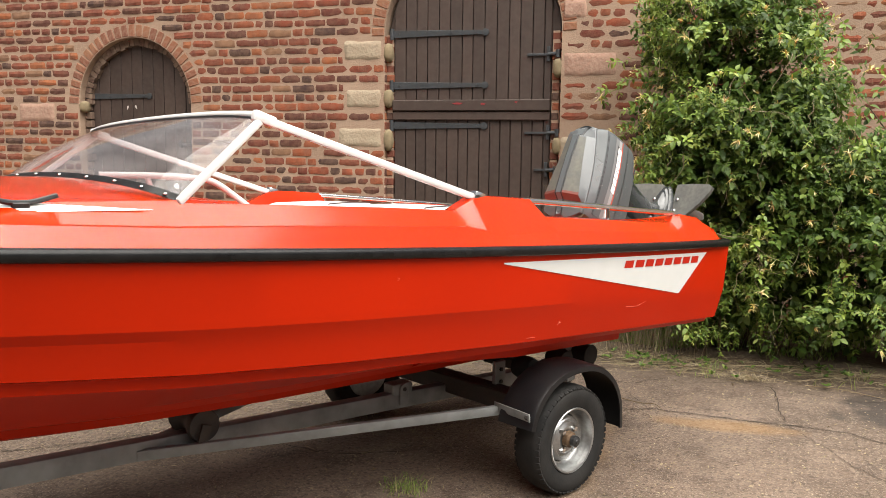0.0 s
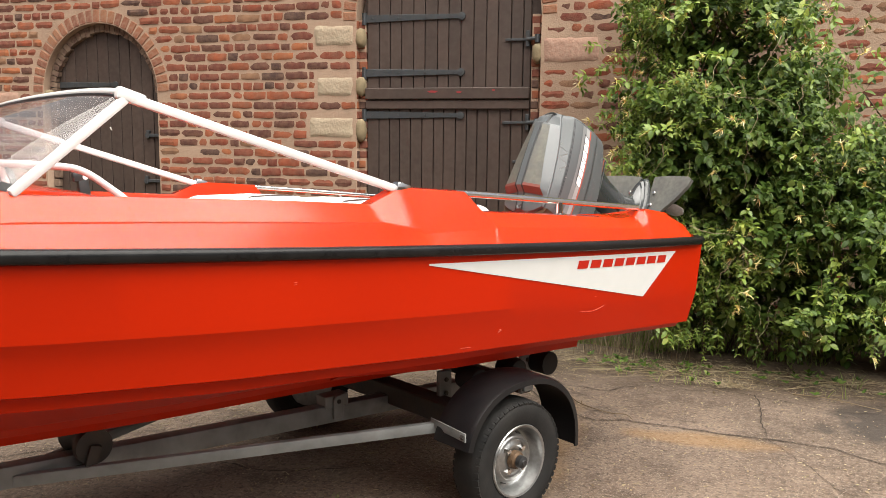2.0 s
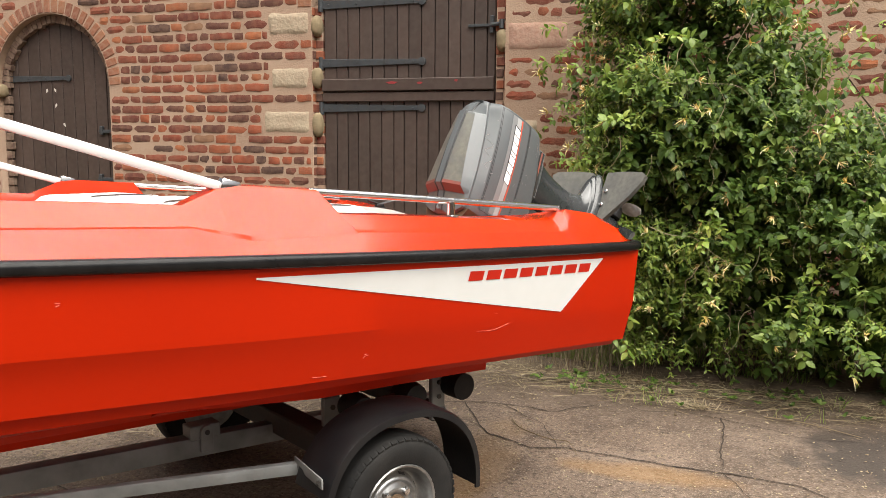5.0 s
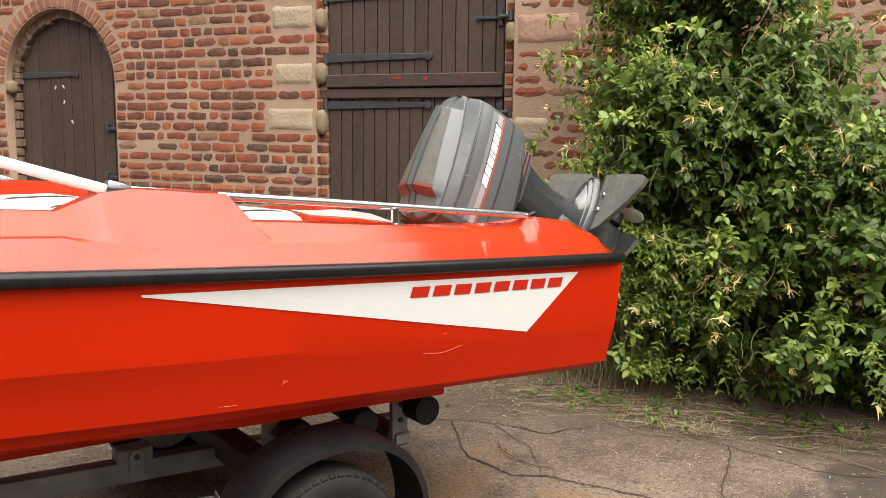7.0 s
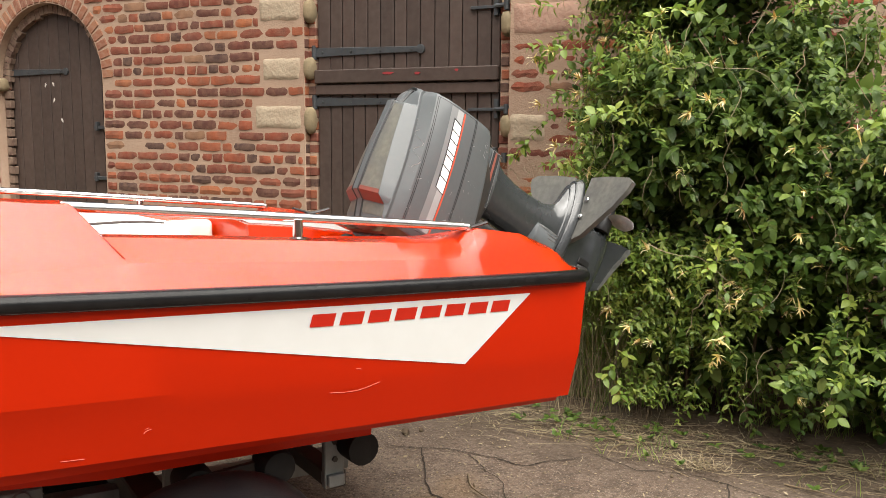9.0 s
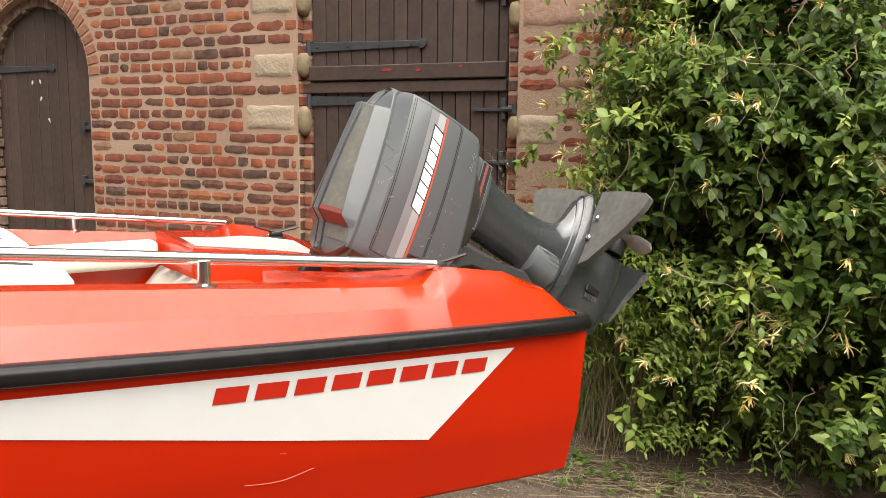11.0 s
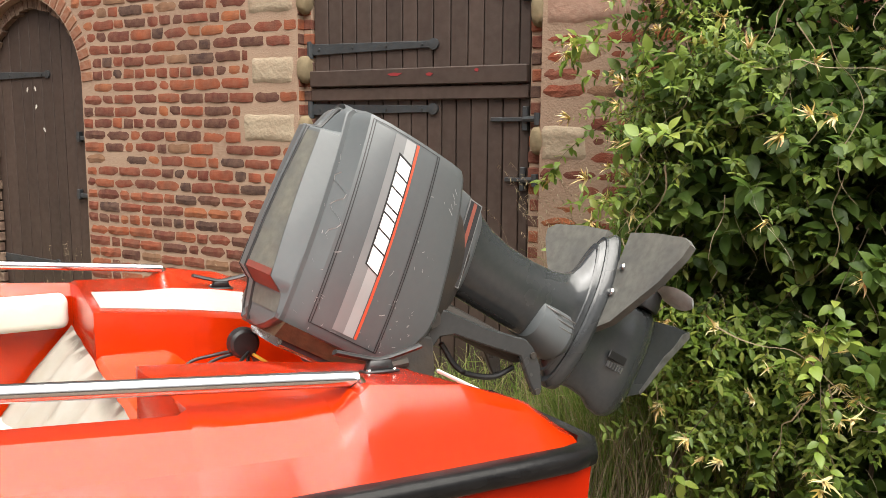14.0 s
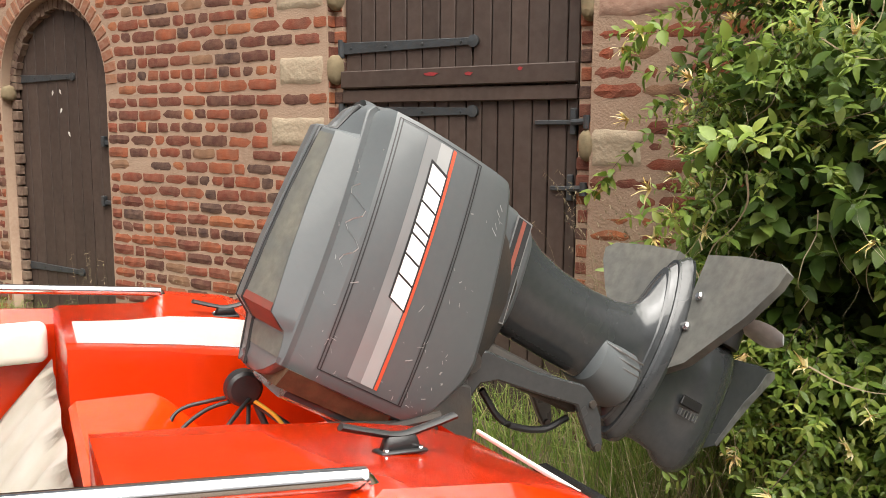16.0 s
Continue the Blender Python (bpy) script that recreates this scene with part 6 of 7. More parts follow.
def wheel(sgn):
    c = (-1.16, 0, 0.245)
    s = sgn
    bm = bmesh.new()
    prof = [(-0.058, 0.142), (-0.066, 0.155), (-0.072, 0.19), (-0.071, 0.215), (-0.062, 0.232), (-0.05, 0.239), (-0.03, 0.242), (-0.0, 0.243), (0.03, 0.242), (0.05, 0.239), (0.062, 0.232), (0.071, 0.215), (0.072, 0.19), (0.066, 0.155), (0.058, 0.142)]
    lathe(bm, [(s * (0.725) + a, r) for a, r in prof], 48, "Y", c, caps=False)
    ty = part("tyre", bm, TYRE, trailer, "black treaded tyre", smooth=40)
    # tread blocks
    for row, (a, w, off) in enumerate(((-0.052, 0.026, 0.0), (-0.018, 0.024, 0.5), (0.018, 0.024, 0.0), (0.052, 0.026, 0.5))):
        bm = bmesh.new()
        for k in range(52):
            an = 2 * math.pi * (k + off) / 52
            m = Matrix.Translation((c[0], s * 0.725 + a, c[2])) @ Matrix.Rotation(an, 4, "Y") @ Matrix.Rotation(radians(18 if row < 2 else -18), 4, "Z")
            rr = 0.2405 - (0.003 if row in (0, 3) else 0)
            vs = [bm.verts.new(m @ Vector(p)) for p in ((rr, -w / 2, -0.011), (rr, w / 2, -0.011), (rr, w / 2, 0.011), (rr, -w / 2, 0.011), (rr + 0.007, -w / 2, -0.009), (rr + 0.007, w / 2, -0.009),
                                                         (rr + 0.007, w / 2, 0.009), (rr + 0.007, -w / 2, 0.009))]
            for q in ((4, 5, 6, 7), (0, 1, 5, 4), (1, 2, 6, 5), (2, 3, 7, 6), (3, 0, 4, 7)):
                bm.faces.new([vs[i] for i in q])
        part("tread", bm, TYRE, ty, smooth=0, kind="stuff")
    bm = bmesh.new()
    o = s * 0.725
    prof = [(0.05, 0.138), (0.064, 0.147), (0.069, 0.144), (0.066, 0.137), (0.052, 0.133), (0.044, 0.129), (0.020, 0.126), (0.014, 0.121), (0.006, 0.117), (0.004, 0.110), (0.010, 0.104), (0.026, 0.099),
            (0.034, 0.093), (0.036, 0.086), (0.030, 0.081), (0.024, 0.076), (0.026, 0.068), (0.034, 0.060), (0.036, 0.048), (0.032, 0.042), (0.032, 0.01)]
    lathe(bm, [(o + s * a, r) for a, r in prof] + [(o - s * 0.05, 0.01), (o - s * 0.05, 0.138), (o + s * 0.05, 0.138)], 40, "Y", c, caps=False)
    rim = part("rim", bm, RIM, trailer, "silver pressed-steel wheel rim", smooth=50)
    for k in range(4):
        bm = bmesh.new()
        a = math.pi / 4 + k * math.pi / 2
        lathe(bm, [(o + s * 0.028, 0.014), (o + s * 0.05, 0.012), (o + s * 0.052, 0.006)], 6, "Y", (c[0] + 0.056 * math.cos(a), 0, c[2] + 0.056 * math.sin(a)))
        part("wheel_nut", bm, CHROME, rim)
    for k in range(8):     # dark slots in the dish
        bm = bmesh.new()
        a = math.pi / 8 + k * math.pi / 4
        m = Matrix.Translation((c[0], o + s * 0.0165, c[2])) @ Matrix.Rotation(-a, 4, "Y") @ Matrix.Translation((0.102, 0, 0)) @ Matrix.Rotation(radians(-s * 62), 4, "Z")
        box(bm, -0.007, 0.007, -0.0025, 0.0025, -0.013, 0.013, 0.002, m)
        part("slot", bm, BLACK, rim)
    bm = bmesh.new()
    lathe(bm, [(o + s * 0.035, 0.038), (o + s * 0.056, 0.034), (o + s * 0.062, 0.026), (o + s * 0.066, 0.026)], 20, "Y", c)
    hub = part("hub", bm, RUST, rim, "rusty wheel hub", smooth=40)
    bm = bmesh.new()
    lathe(bm, [(o + s * 0.058, 0.026), (o + s * 0.085, 0.024), (o + s * 0.09, 0.012), (o + s * 0.094, 0.01)], 18, "Y", c)
    part("hub_cap", bm, BLACK, rim, "black hub cap", smooth=40)
    # mudguard: flat-topped arch with a turned lip
    bm = bmesh.new()
    rg = []
    for k in range(29):
        a = radians(165 - 168 * k / 28)
        p = 0.9
        ca, sa = math.cos(a), math.sin(a)
        x = 0.335 * math.copysign(abs(ca) ** p, ca)
        z = 0.325 * math.copysign(abs(sa) ** 0.85, sa)
        q = 0.93
        rg.append([(c[0] + 0.02 + x * e, s * y, c[2] + 0.012 + z * e) for y, e in ((0.615, 0.94), (0.62, 0.985), (0.65, 1.0), (0.79, 0.985), (0.805, 0.965), (0.808, 0.90), (0.80, 0.90), (0.795, 0.955), (0.66, 0.97), (0.63, 0.95))])
    loft(bm, rg)
    part("mudguard", bm, FENDER, trailer, "scuffed black plastic mudguard", smooth=40)


wheel(-1)
wheel(1)

# ---- plants and litter ----
def leaf_mesh(name, leaves, mat):
    """Many small folded leaves in one mesh: rows of base, direction, normal, length, width."""
    B = np.array([q[0] for q in leaves])
    D = np.array([q[1] for q in leaves])
    N = np.array([q[2] for q in leaves])
    L = np.array([q[3] for q in leaves])[:, None]
    W = np.array([q[4] for q in leaves])[:, None]
    D = D / np.linalg.norm(D, axis=1, keepdims=True)
    S = np.cross(D, N)
    S = S / (np.linalg.norm(S, axis=1, keepdims=True) + 1e-9)
    N = np.cross(S, D)
    pts = [B]
    for side in (1, -1):
        pts += [B + D * L * a + side * S * W * w + N * (W * h - L * d) for a, w, h, d in ((0.16, 0.34, 0.10, 0.0), (0.42, 0.50, 0.15, 0.01), (0.74, 0.33, 0.08, 0.06))]
    pts += [B + D * L * 0.18, B + D * L * 0.44 - N * L * 0.01, B + D * L * 0.76 - N * L * 0.06, B + D * L - N * L * 0.15]
    V = np.stack(pts, 1).reshape(-1, 3)
    tri = ((0, 1, 7), (1, 2, 8, 7), (2, 3, 9, 8), (3, 10, 9), (0, 7, 4), (7, 8, 5, 4), (8, 9, 6, 5), (9, 10, 6))
    F = [tuple(11 * i + k for k in q) for i in range(len(leaves)) for q in tri]
    me = bpy.data.meshes.new(name)
    me.from_pydata(V.tolist(), [], F)
    for p in me.polygons:
        p.use_smooth = True
    me.materials.append(mat)
    return me


def strip_mesh(name, blades, mat):
    """Grass blades, straws and tendrils: rows of points and width, as tapering strips."""
    V, F = [], []
    for pts, w in blades:
        b, n = len(V), len(pts)
        side = Vector((random.uniform(-1, 1), random.uniform(-1, 1), 0.2)).normalized()
        for k, p in enumerate(pts):
            ww = w * (1 - 0.85 * k / (n - 1))
            V.append((Vector(p) - side * ww)[:])
            V.append((Vector(p) + side * ww)[:])
        for k in range(n - 1):
            F.append((b + 2 * k, b + 2 * k + 1, b + 2 * k + 3, b + 2 * k + 2))
    me = bpy.data.meshes.new(name)
    me.from_pydata(V, [], F)
    me.materials.append(mat)
    return me


R = random.Random(11)
# clumps: centre, radii
CLUMPS = [((0.24, 6.62, 1.35), (0.64, 0.60, 1.25)), ((0.16, 6.72, 2.35), (0.42, 0.45, 0.75)), ((0.30, 6.50, 0.62), (0.62, 0.50, 0.66)), ((1.1, 6.45, 0.72), (0.72, 0.62, 0.80)),
          ((1.9, 6.4, 0.62), (0.8, 0.65, 0.80)), ((2.6, 6.5, 0.65), (0.9, 0.7, 0.85)), ((0.0, 6.75, 1.15), (0.42, 0.40, 0.85)), ((0.66, 6.28, 1.25), (0.46, 0.42, 0.55)), ((0.08, 6.25, 1.5), (0.38, 0.36, 0.6)),
          ((0.58, 6.58, 1.72), (0.38, 0.44, 0.55))]


def inside(p, k, shrink=0.8):
    return any(j != k and sum(((p[i] - c[i]) / (r[i] * shrink)) ** 2 for i in range(3)) < 1 for j, (c, r) in enumerate(CLUMPS))


old, young, twigs, petals = [], [], [], []


def flower(p, out):
    for k in range(R.randint(9, 14)):
        d = (out + Vector((R.uniform(-1, 1), R.uniform(-1, 1), R.uniform(-0.7, 0.9)))).normalized()
        q = p + d * R.uniform(0.03, 0.058)
        petals.append(([p, p.lerp(q, 0.6), q + Vector((R.uniform(-1, 1), R.uniform(-1, 1), R.uniform(-1, 0.3))) * 0.01], R.uniform(0.004, 0.0075)))


def sprig(p, d, n, size, bucket, gap=0.035, slim=False):
    """A twig with leaves in opposite pairs."""
    pts = [p]
    d = d.normalized()
    turn = R.uniform(0, math.pi)
    for k in range(n):
        d = (d + Vector((R.uniform(-0.2, 0.2), R.uniform(-0.2, 0.2), R.uniform(-0.22, 0.12)))).normalized()
        p = p + d * gap * R.uniform(0.7, 1.3)
        pts.append(p)
        a = d.orthogonal().normalized()
        a.rotate(Matrix.Rotation(turn + k * math.pi / 2, 3, d).to_quaternion())
        s = size * R.uniform(0.65, 1.2) * (0.75 + 0.25 * math.sin(math.pi * (k + 1) / (n + 1)))
        for sg in (1, -1):
            ld = (a * sg + d * R.uniform(0.3, 0.8) + Vector((0, 0, R.uniform(-0.45, 0.1)))).normalized()
            up = (Vector((0, 0, 1)) + d * 0.3 + Vector((R.uniform(-0.45, 0.45), R.uniform(-0.75, 0.2), 0))).normalized()
            bucket.append((p[:], ld[:], up[:], s, s * (R.uniform(0.30, 0.46) if slim else R.uniform(0.48, 0.66))))
    twigs.append((pts, 0.0016))
    return p, d


for k, (c, r) in enumerate(CLUMPS):
    area = (r[0] * r[1] + r[0] * r[2] + r[1] * r[2])
    for _ in range(int(1650 * area)):
        u = Vector((R.gauss(0, 1), R.gauss(0, 1), R.gauss(0, 1))).normalized()
        if u.y > 0.55:
            continue
        depth = R.choice((1.0, 1.0, 0.95, 0.85, 0.7))
        bumpy = 1 + 0.45 * noise.noise(Vector((u.x * r[0], u.y * r[1], u.z * r[2])) * 2.6 + Vector(c) * 2) + 0.16 * noise.noise(Vector((u.x * r[0], u.y * r[1], u.z * r[2])) * 7 + Vector(c))
        p = Vector([c[i] + u[i] * r[i] * depth * bumpy for i in range(3)])
        if p.z < 0.16 or inside(p, k) or p.y > WALL_Y - 0.05:
            continue
        heart = ((p.x - 0.66) / 0.42) ** 2 + ((p.z - 1.72) / 0.48) ** 2 < 1
        if noise.noise(p * 2.3) < (0.12 if heart else -0.13) or p.z < 0.4 and R.random() < 0.6:
            continue
        out = Vector((u.x, u.y - 0.25, u.z * 0.6 + 0.15 + R.uniform(-0.5, 0.4)))
        # honeysuckle over the wall side and the foot, broad dark leaves in the heart; the mix also paints in the sunlit
        # left and shaded right
        vine = max(0.0, min(1.0, (0.62 - p.x) / 0.6)) * 0.85 + 0.55 * (p.z < 0.95) + 0.28 * noise.noise(p * 1.7)
        light = R.random() < max(0.10, vine)
        size = R.choice((0.030, 0.036, 0.041, 0.048)) if light else R.choice((0.036, 0.043, 0.05, 0.06, 0.078))
        end, d = sprig(p - out * 0.05, out, R.randint(4, 8), size, young if light else old, 0.028, slim=light)
        if R.random() < (0.17 if light else 0.07) and depth > 0.9 and p.z > 0.4:
            flower(end + d * 0.02, d)
# shaded leaves deep inside, so that no light shows through
for k, (c, r) in enumerate(CLUMPS):
    for _ in range(int(620 * r[0] * r[2])):
        u = Vector((R.gauss(0, 1), R.gauss(0, 1), R.gauss(0, 1))).normalized() * R.uniform(0.35, 0.75)
        p = Vector([c[i] + u[i] * r[i] for i in range(3)])
        if p.z > 0.1 and p.y < WALL_Y - 0.05:
            sprig(p, Vector((R.uniform(-1, 1), R.uniform(-1, 0.3), R.uniform(-0.3, 1))), 5, 0.08, old)
# long shoots that lean out over the wall and the yard
SHOOTS = [[(0.05, 6.2, 1.7), (-0.15, 5.95, 1.85), (-0.36, 5.78, 1.86)], [(-0.1, 6.6, 1.9), (-0.35, 6.6, 2.05), (-0.62, 6.6, 1.98), (-0.72, 6.6, 1.9)], [(-0.2, 6.7, 1.5), (-0.5, 6.7, 1.62), (-0.75, 6.75, 1.5), (-0.85, 6.75, 1.35)],
          [(0.2, 6.6, 2.6), (-0.15, 6.6, 2.75), (-0.45, 6.65, 2.6)], [(0.1, 6.1, 0.7), (-0.02, 5.9, 0.5), (0.0, 5.85, 0.25)], [(0.5, 6.0, 1.3), (0.42, 5.78, 1.0), (0.45, 5.72, 0.6)], [(0.9, 6.0, 1.1), (0.95, 5.8, 0.7), (0.9, 5.75, 0.35)],
          [(1.0, 6.4, 2.6), (1.3, 6.3, 2.75), (1.5, 6.3, 2.5)], [(1.0, 6.3, 2.1), (1.32, 6.2, 2.05), (1.5, 6.2, 1.8)], [(0.3, 6.2, 2.2), (0.1, 5.95, 2.35), (-0.1, 5.85, 2.25)], [(-0.1, 6.3, 1.2), (-0.3, 6.2, 1.35), (-0.42, 6.15, 1.25)],
          [(0.8, 6.1, 2.4), (0.85, 5.85, 2.3), (0.8, 5.75, 2.05)]]
SHOOTS += [[(x, 6.05 - 0.1 * k, z), (x - 0.08, 5.9 - 0.05 * k, z + 0.12), (x - 0.17, 5.82, z + 0.1)] for x, z, k in ((0.3, 1.9, 1), (0.75, 2.1, 1), (1.1, 1.4, 0), (0.55, 0.9, 0), (1.4, 1.0, 0), (0.0, 1.45, 1))]
for s in SHOOTS:
    pts = smooth_path(s, 8)
    twigs.append((pts, 0.003))
    for k in range(5, len(pts), 2):
        sprig(pts[k], (pts[k] - pts[k - 1]) + Vector((R.uniform(-1, 1), R.uniform(-1, 1), R.uniform(-0.6, 0.4))) * 0.04, R.randint(2, 4), 0.055, young, 0.025)
    flower(pts[-1], (pts[-1] - pts[-2]))

for _ in range(17):     # long reddish canes with sparse leaves, wall showing between them
    x, z = R.uniform(0.55, 1.1), R.uniform(1.1, 1.6)
    tip = Vector((x + R.uniform(0.1, 0.45), R.uniform(6.15, 6.7), z + R.uniform(0.35, 0.85) - 0.35 * max(0, x - 0.7)))
    pts = smooth_path([(x, 6.5, z), ((x + tip.x) / 2 - 0.05, (6.5 + tip.y) / 2, (z + tip.z) / 2 + 0.08), tip], 8)
    twigs.append((pts, 0.0032))
    for k in range(4, len(pts), 2):
        sprig(pts[k], (pts[k] - pts[k - 1]) + Vector((R.uniform(-1, 1), R.uniform(-1, 0.6), R.uniform(-0.6, 0.4))) * 0.05, R.randint(1, 3), R.choice((0.055, 0.07)), R.choice((old, old, young)), 0.03)
    if R.random() < 0.6:
        flower(pts[-1], pts[-1] - pts[-2])
for _ in range(30):     # shoots that break the outline over the wall
    a = R.uniform(0, 1)
    base = Vector((-0.36 + 0.75 * a, 6.45 + R.uniform(-0.2, 0.2), 1.1 + 1.6 * R.random()))
    if base.x > 0 and base.z < 2.0:
        continue
    tip = base + Vector((R.uniform(-0.36, -0.05) if base.x < 0.1 else R.uniform(-0.2, 0.3), R.uniform(-0.2, 0.1), R.uniform(0.0, 0.3)))
    pts = smooth_path([base, base.lerp(tip, 0.5) + Vector((0, 0, 0.05)), tip], 5)
    twigs.append((pts, 0.0022))
    for k in range(2, len(pts), 2):
        sprig(pts[k], (pts[k] - pts[k - 1]) + Vector((R.uniform(-1, 1), R.uniform(-1, 1), R.uniform(-0.6, 0.6))) * 0.04, R.randint(2, 3), 0.055, young, 0.028, slim=True)
    if R.random() < 0.5:
        flower(pts[-1], pts[-1] - pts[-2])

bush = thing("honeysuckle_bush", "dense green honeysuckle bush in yellow flower against the wall", "bush", pose(0, 0, 0))
for name, data in (("leaves", leaf_mesh("leaves", old, LEAF)), ("young_leaves", leaf_mesh("young_leaves", young, LEAF_YOUNG)), ("twiggery", strip_mesh("twiggery", twigs, STEM)),
                   ("blossom", strip_mesh("blossom", petals, FLOWER))):
    ob = new(name, data)
    ob.parent = bush
    tagged(ob, {"leaves": "dark and mid green leaves", "young_leaves": "yellow-green young leaves", "twiggery": "thin woody twigs", "blossom": "cream and yellow honeysuckle flowers"}[name], kind="stuff")
for k in range(16):
    x, y = R.uniform(-0.1, 1.9), R.uniform(6.35, 6.95)
    top = (x + R.uniform(-0.4, 0.4), y + R.uniform(-0.3, 0.2), R.uniform(1.4, 2.8))
    bm = bmesh.new()
    tube(bm, smooth_path([(x, y, 0.0), (x + R.uniform(-0.12, 0.12), y + R.uniform(-0.1, 0.1), top[2] * 0.4), (x + R.uniform(-0.2, 0.2), y, top[2] * 0.7), top], 5), R.uniform(0.010, 0.022), 7, taper=0.004)
    part("stem", bm, STEM, bush, "woody stem", smooth=60)

# hanging bare tendrils on the bush face
tend = []
for k in range(70):
    x, z = R.uniform(-0.3, 1.8), R.uniform(0.5, 2.3)
    y = 5.92 + R.uniform(-0.06, 0.15)
    pts = [Vector((x, y, z))]
    for j in range(9):
        pts.append(pts[-1] + Vector((R.uniform(-0.035, 0.035), R.uniform(-0.02, 0.015), -R.uniform(0.02, 0.07))))
    tend.append((smooth_path(pts, 2), R.uniform(0.0015, 0.003)))
for k in range(16):     # longer pale vines that loop across the face
    p = Vector((R.uniform(-0.3, 1.3), 5.92 + R.uniform(-0.08, 0.1), R.uniform(0.7, 1.9)))
    pts, a = [p], R.uniform(-2.4, -0.4)
    for j in range(9):
        a += R.uniform(-0.75, 0.75)
        p = p + Vector((math.cos(a), R.uniform(-0.15, 0.1), math.sin(a))) * 0.075
        pts.append(p)
    tend.append((smooth_path(pts, 4), R.uniform(0.0022, 0.0034)))
ob = new("dry_growth", strip_mesh("dry_growth", tend, DRY))
ob.parent = bush
tagged(ob, "bare straw-coloured tendrils", kind="stuff")


def blade(x, y, h, lean, z=0.0):
    a = R.uniform(0, 2 * math.pi)
    dx, dy = math.cos(a) * lean * h, math.sin(a) * lean * h
    return [(x, y, z), (x + dx * 0.25, y + dy * 0.25, z + h * 0.45), (x + dx * 0.6, y + dy * 0.6, z + h * 0.8), (x + dx * 1.1, y + dy * 1.1, z + h * (1.0 - 0.25 * lean))]


blades, straw, seeds, tuft = [], [], [], []
for _ in range(15000):
    x, y = R.uniform(-7.5, 2.0), R.uniform(6.1, 7.27)
    if y - 6.1 < 0.75 * abs(noise.noise((x * 1.3, y * 2.0, 4))) + 0.1:
        continue
    if noise.noise((x * 1.6, y * 1.9, 8)) < -0.12 - 0.3 * (y > 6.9):
        continue
    tall = (0.06 + 0.05 * R.random() if y < 6.55 else 0.12 + 0.16 * R.random()) + (0.22 * R.random() if -1.6 < x < 0.3 and y > 6.7 else 0) + 0.1 * R.random() * (y > 6.95)
    blades.append((blade(x, y, tall, R.uniform(0.15, 0.9)), R.uniform(0.0018, 0.004)))
# shaggy long grass at the bush's foot beside the motor
for _ in range(9000):
    x, y = R.gauss(-0.38, 0.20), R.gauss(6.6, 0.24)
    if 6.4 < y < 7.25 and x < 0.1:
        blades.append((blade(x, y, R.uniform(0.25, 1.15) * (1.15 - abs(x + 0.15)), R.uniform(0.08, 0.55)), R.uniform(0.0016, 0.0034)))
for _ in range(170):
    x, y = R.gauss(-1.16, 0.05), R.gauss(3.38, 0.05)
    tuft.append((blade(x, y, R.uniform(0.02, 0.06), R.uniform(0.3, 1.1)), 0.0016))
tagged(new("grass_tuft", strip_mesh("grass_tuft", tuft, GRASS)), "small green grass tuft growing from a crack in the concrete", "grass tuft", kind="stuff")
for _ in range(420):
    x, y = R.uniform(-0.3, 1.4), R.uniform(5.72, 6.05)
    if noise.noise((x * 4, y * 4, 2)) > 0.1:
        blades.append((blade(x, y, R.uniform(0.03, 0.12), R.uniform(0.4, 1.2)), 0.002))
ob = tagged(new("grass", strip_mesh("grass", blades, GRASS)), "long unmown green grass along the wall foot", "grass", kind="stuff")
for _ in range(11500):
    x, y = R.uniform(-5.0, 1.9), R.gauss(6.12 - 0.22 * max(0, min(1, R.uniform(0, 1))), 0.14)
    if R.random() < 0.4:
        x = R.uniform(-4.5, -1.2)
        y = R.gauss(4.6 + 0.3 * (x + 3), 0.6)
    a, L = R.uniform(0, math.pi), R.choice((0.03, 0.05, 0.09, 0.16)) * R.uniform(0.6, 1.3)
    z = 0.006 + 0.03 * R.random() * (y > 5.9)
    straw.append(([(x, y, z), (x + L * 0.5 * math.cos(a), y + L * 0.5 * math.sin(a), z + 0.01 * R.random()), (x + L * math.cos(a + 0.2), y + L * math.sin(a + 0.2), z * 0.9)], R.uniform(0.001, 0.003)))
for _ in range(260):
    x, y = R.uniform(-0.9, 1.7), R.gauss(5.98, 0.16)
    a, L = R.uniform(-0.5, 0.5), R.uniform(0.25, 0.6)
    straw.append(([(x, y, 0.015), (x + L * 0.4 * math.cos(a), y + L * 0.4 * math.sin(a), 0.03), (x + L * 0.8 * math.cos(a + 0.15), y + L * 0.8 * math.sin(a + 0.15), 0.02), (x + L * math.cos(a + 0.2), y + L * math.sin(a + 0.2), 0.01)], 0.0022))
for _ in range(110):
    a, L = R.uniform(0, 6.28), R.uniform(0.04, 0.16)
    p = Vector((R.gauss(0.40, 0.05), R.gauss(5.74, 0.03), 0.01))
    straw.append(([p, p + Vector((math.cos(a), math.sin(a), R.uniform(0, 0.7))) * L * 0.5, p + Vector((math.cos(a + 0.3), math.sin(a + 0.3), R.uniform(0, 0.5))) * L], 0.0022))
for _ in range(520):     # dead stems standing among the long grass
    x, y = R.gauss(-0.30, 0.2), R.gauss(6.42, 0.16)
    if 6.15 < y < 7.2 and x < 0.25:
        straw.append((blade(x, y, R.uniform(0.2, 0.75), R.uniform(0.1, 0.8)), R.uniform(0.0012, 0.0024)))
tagged(new("straw_litter", strip_mesh("straw_litter", straw, DRY)), "dry straw and cut stems on the ground", "litter", kind="stuff")
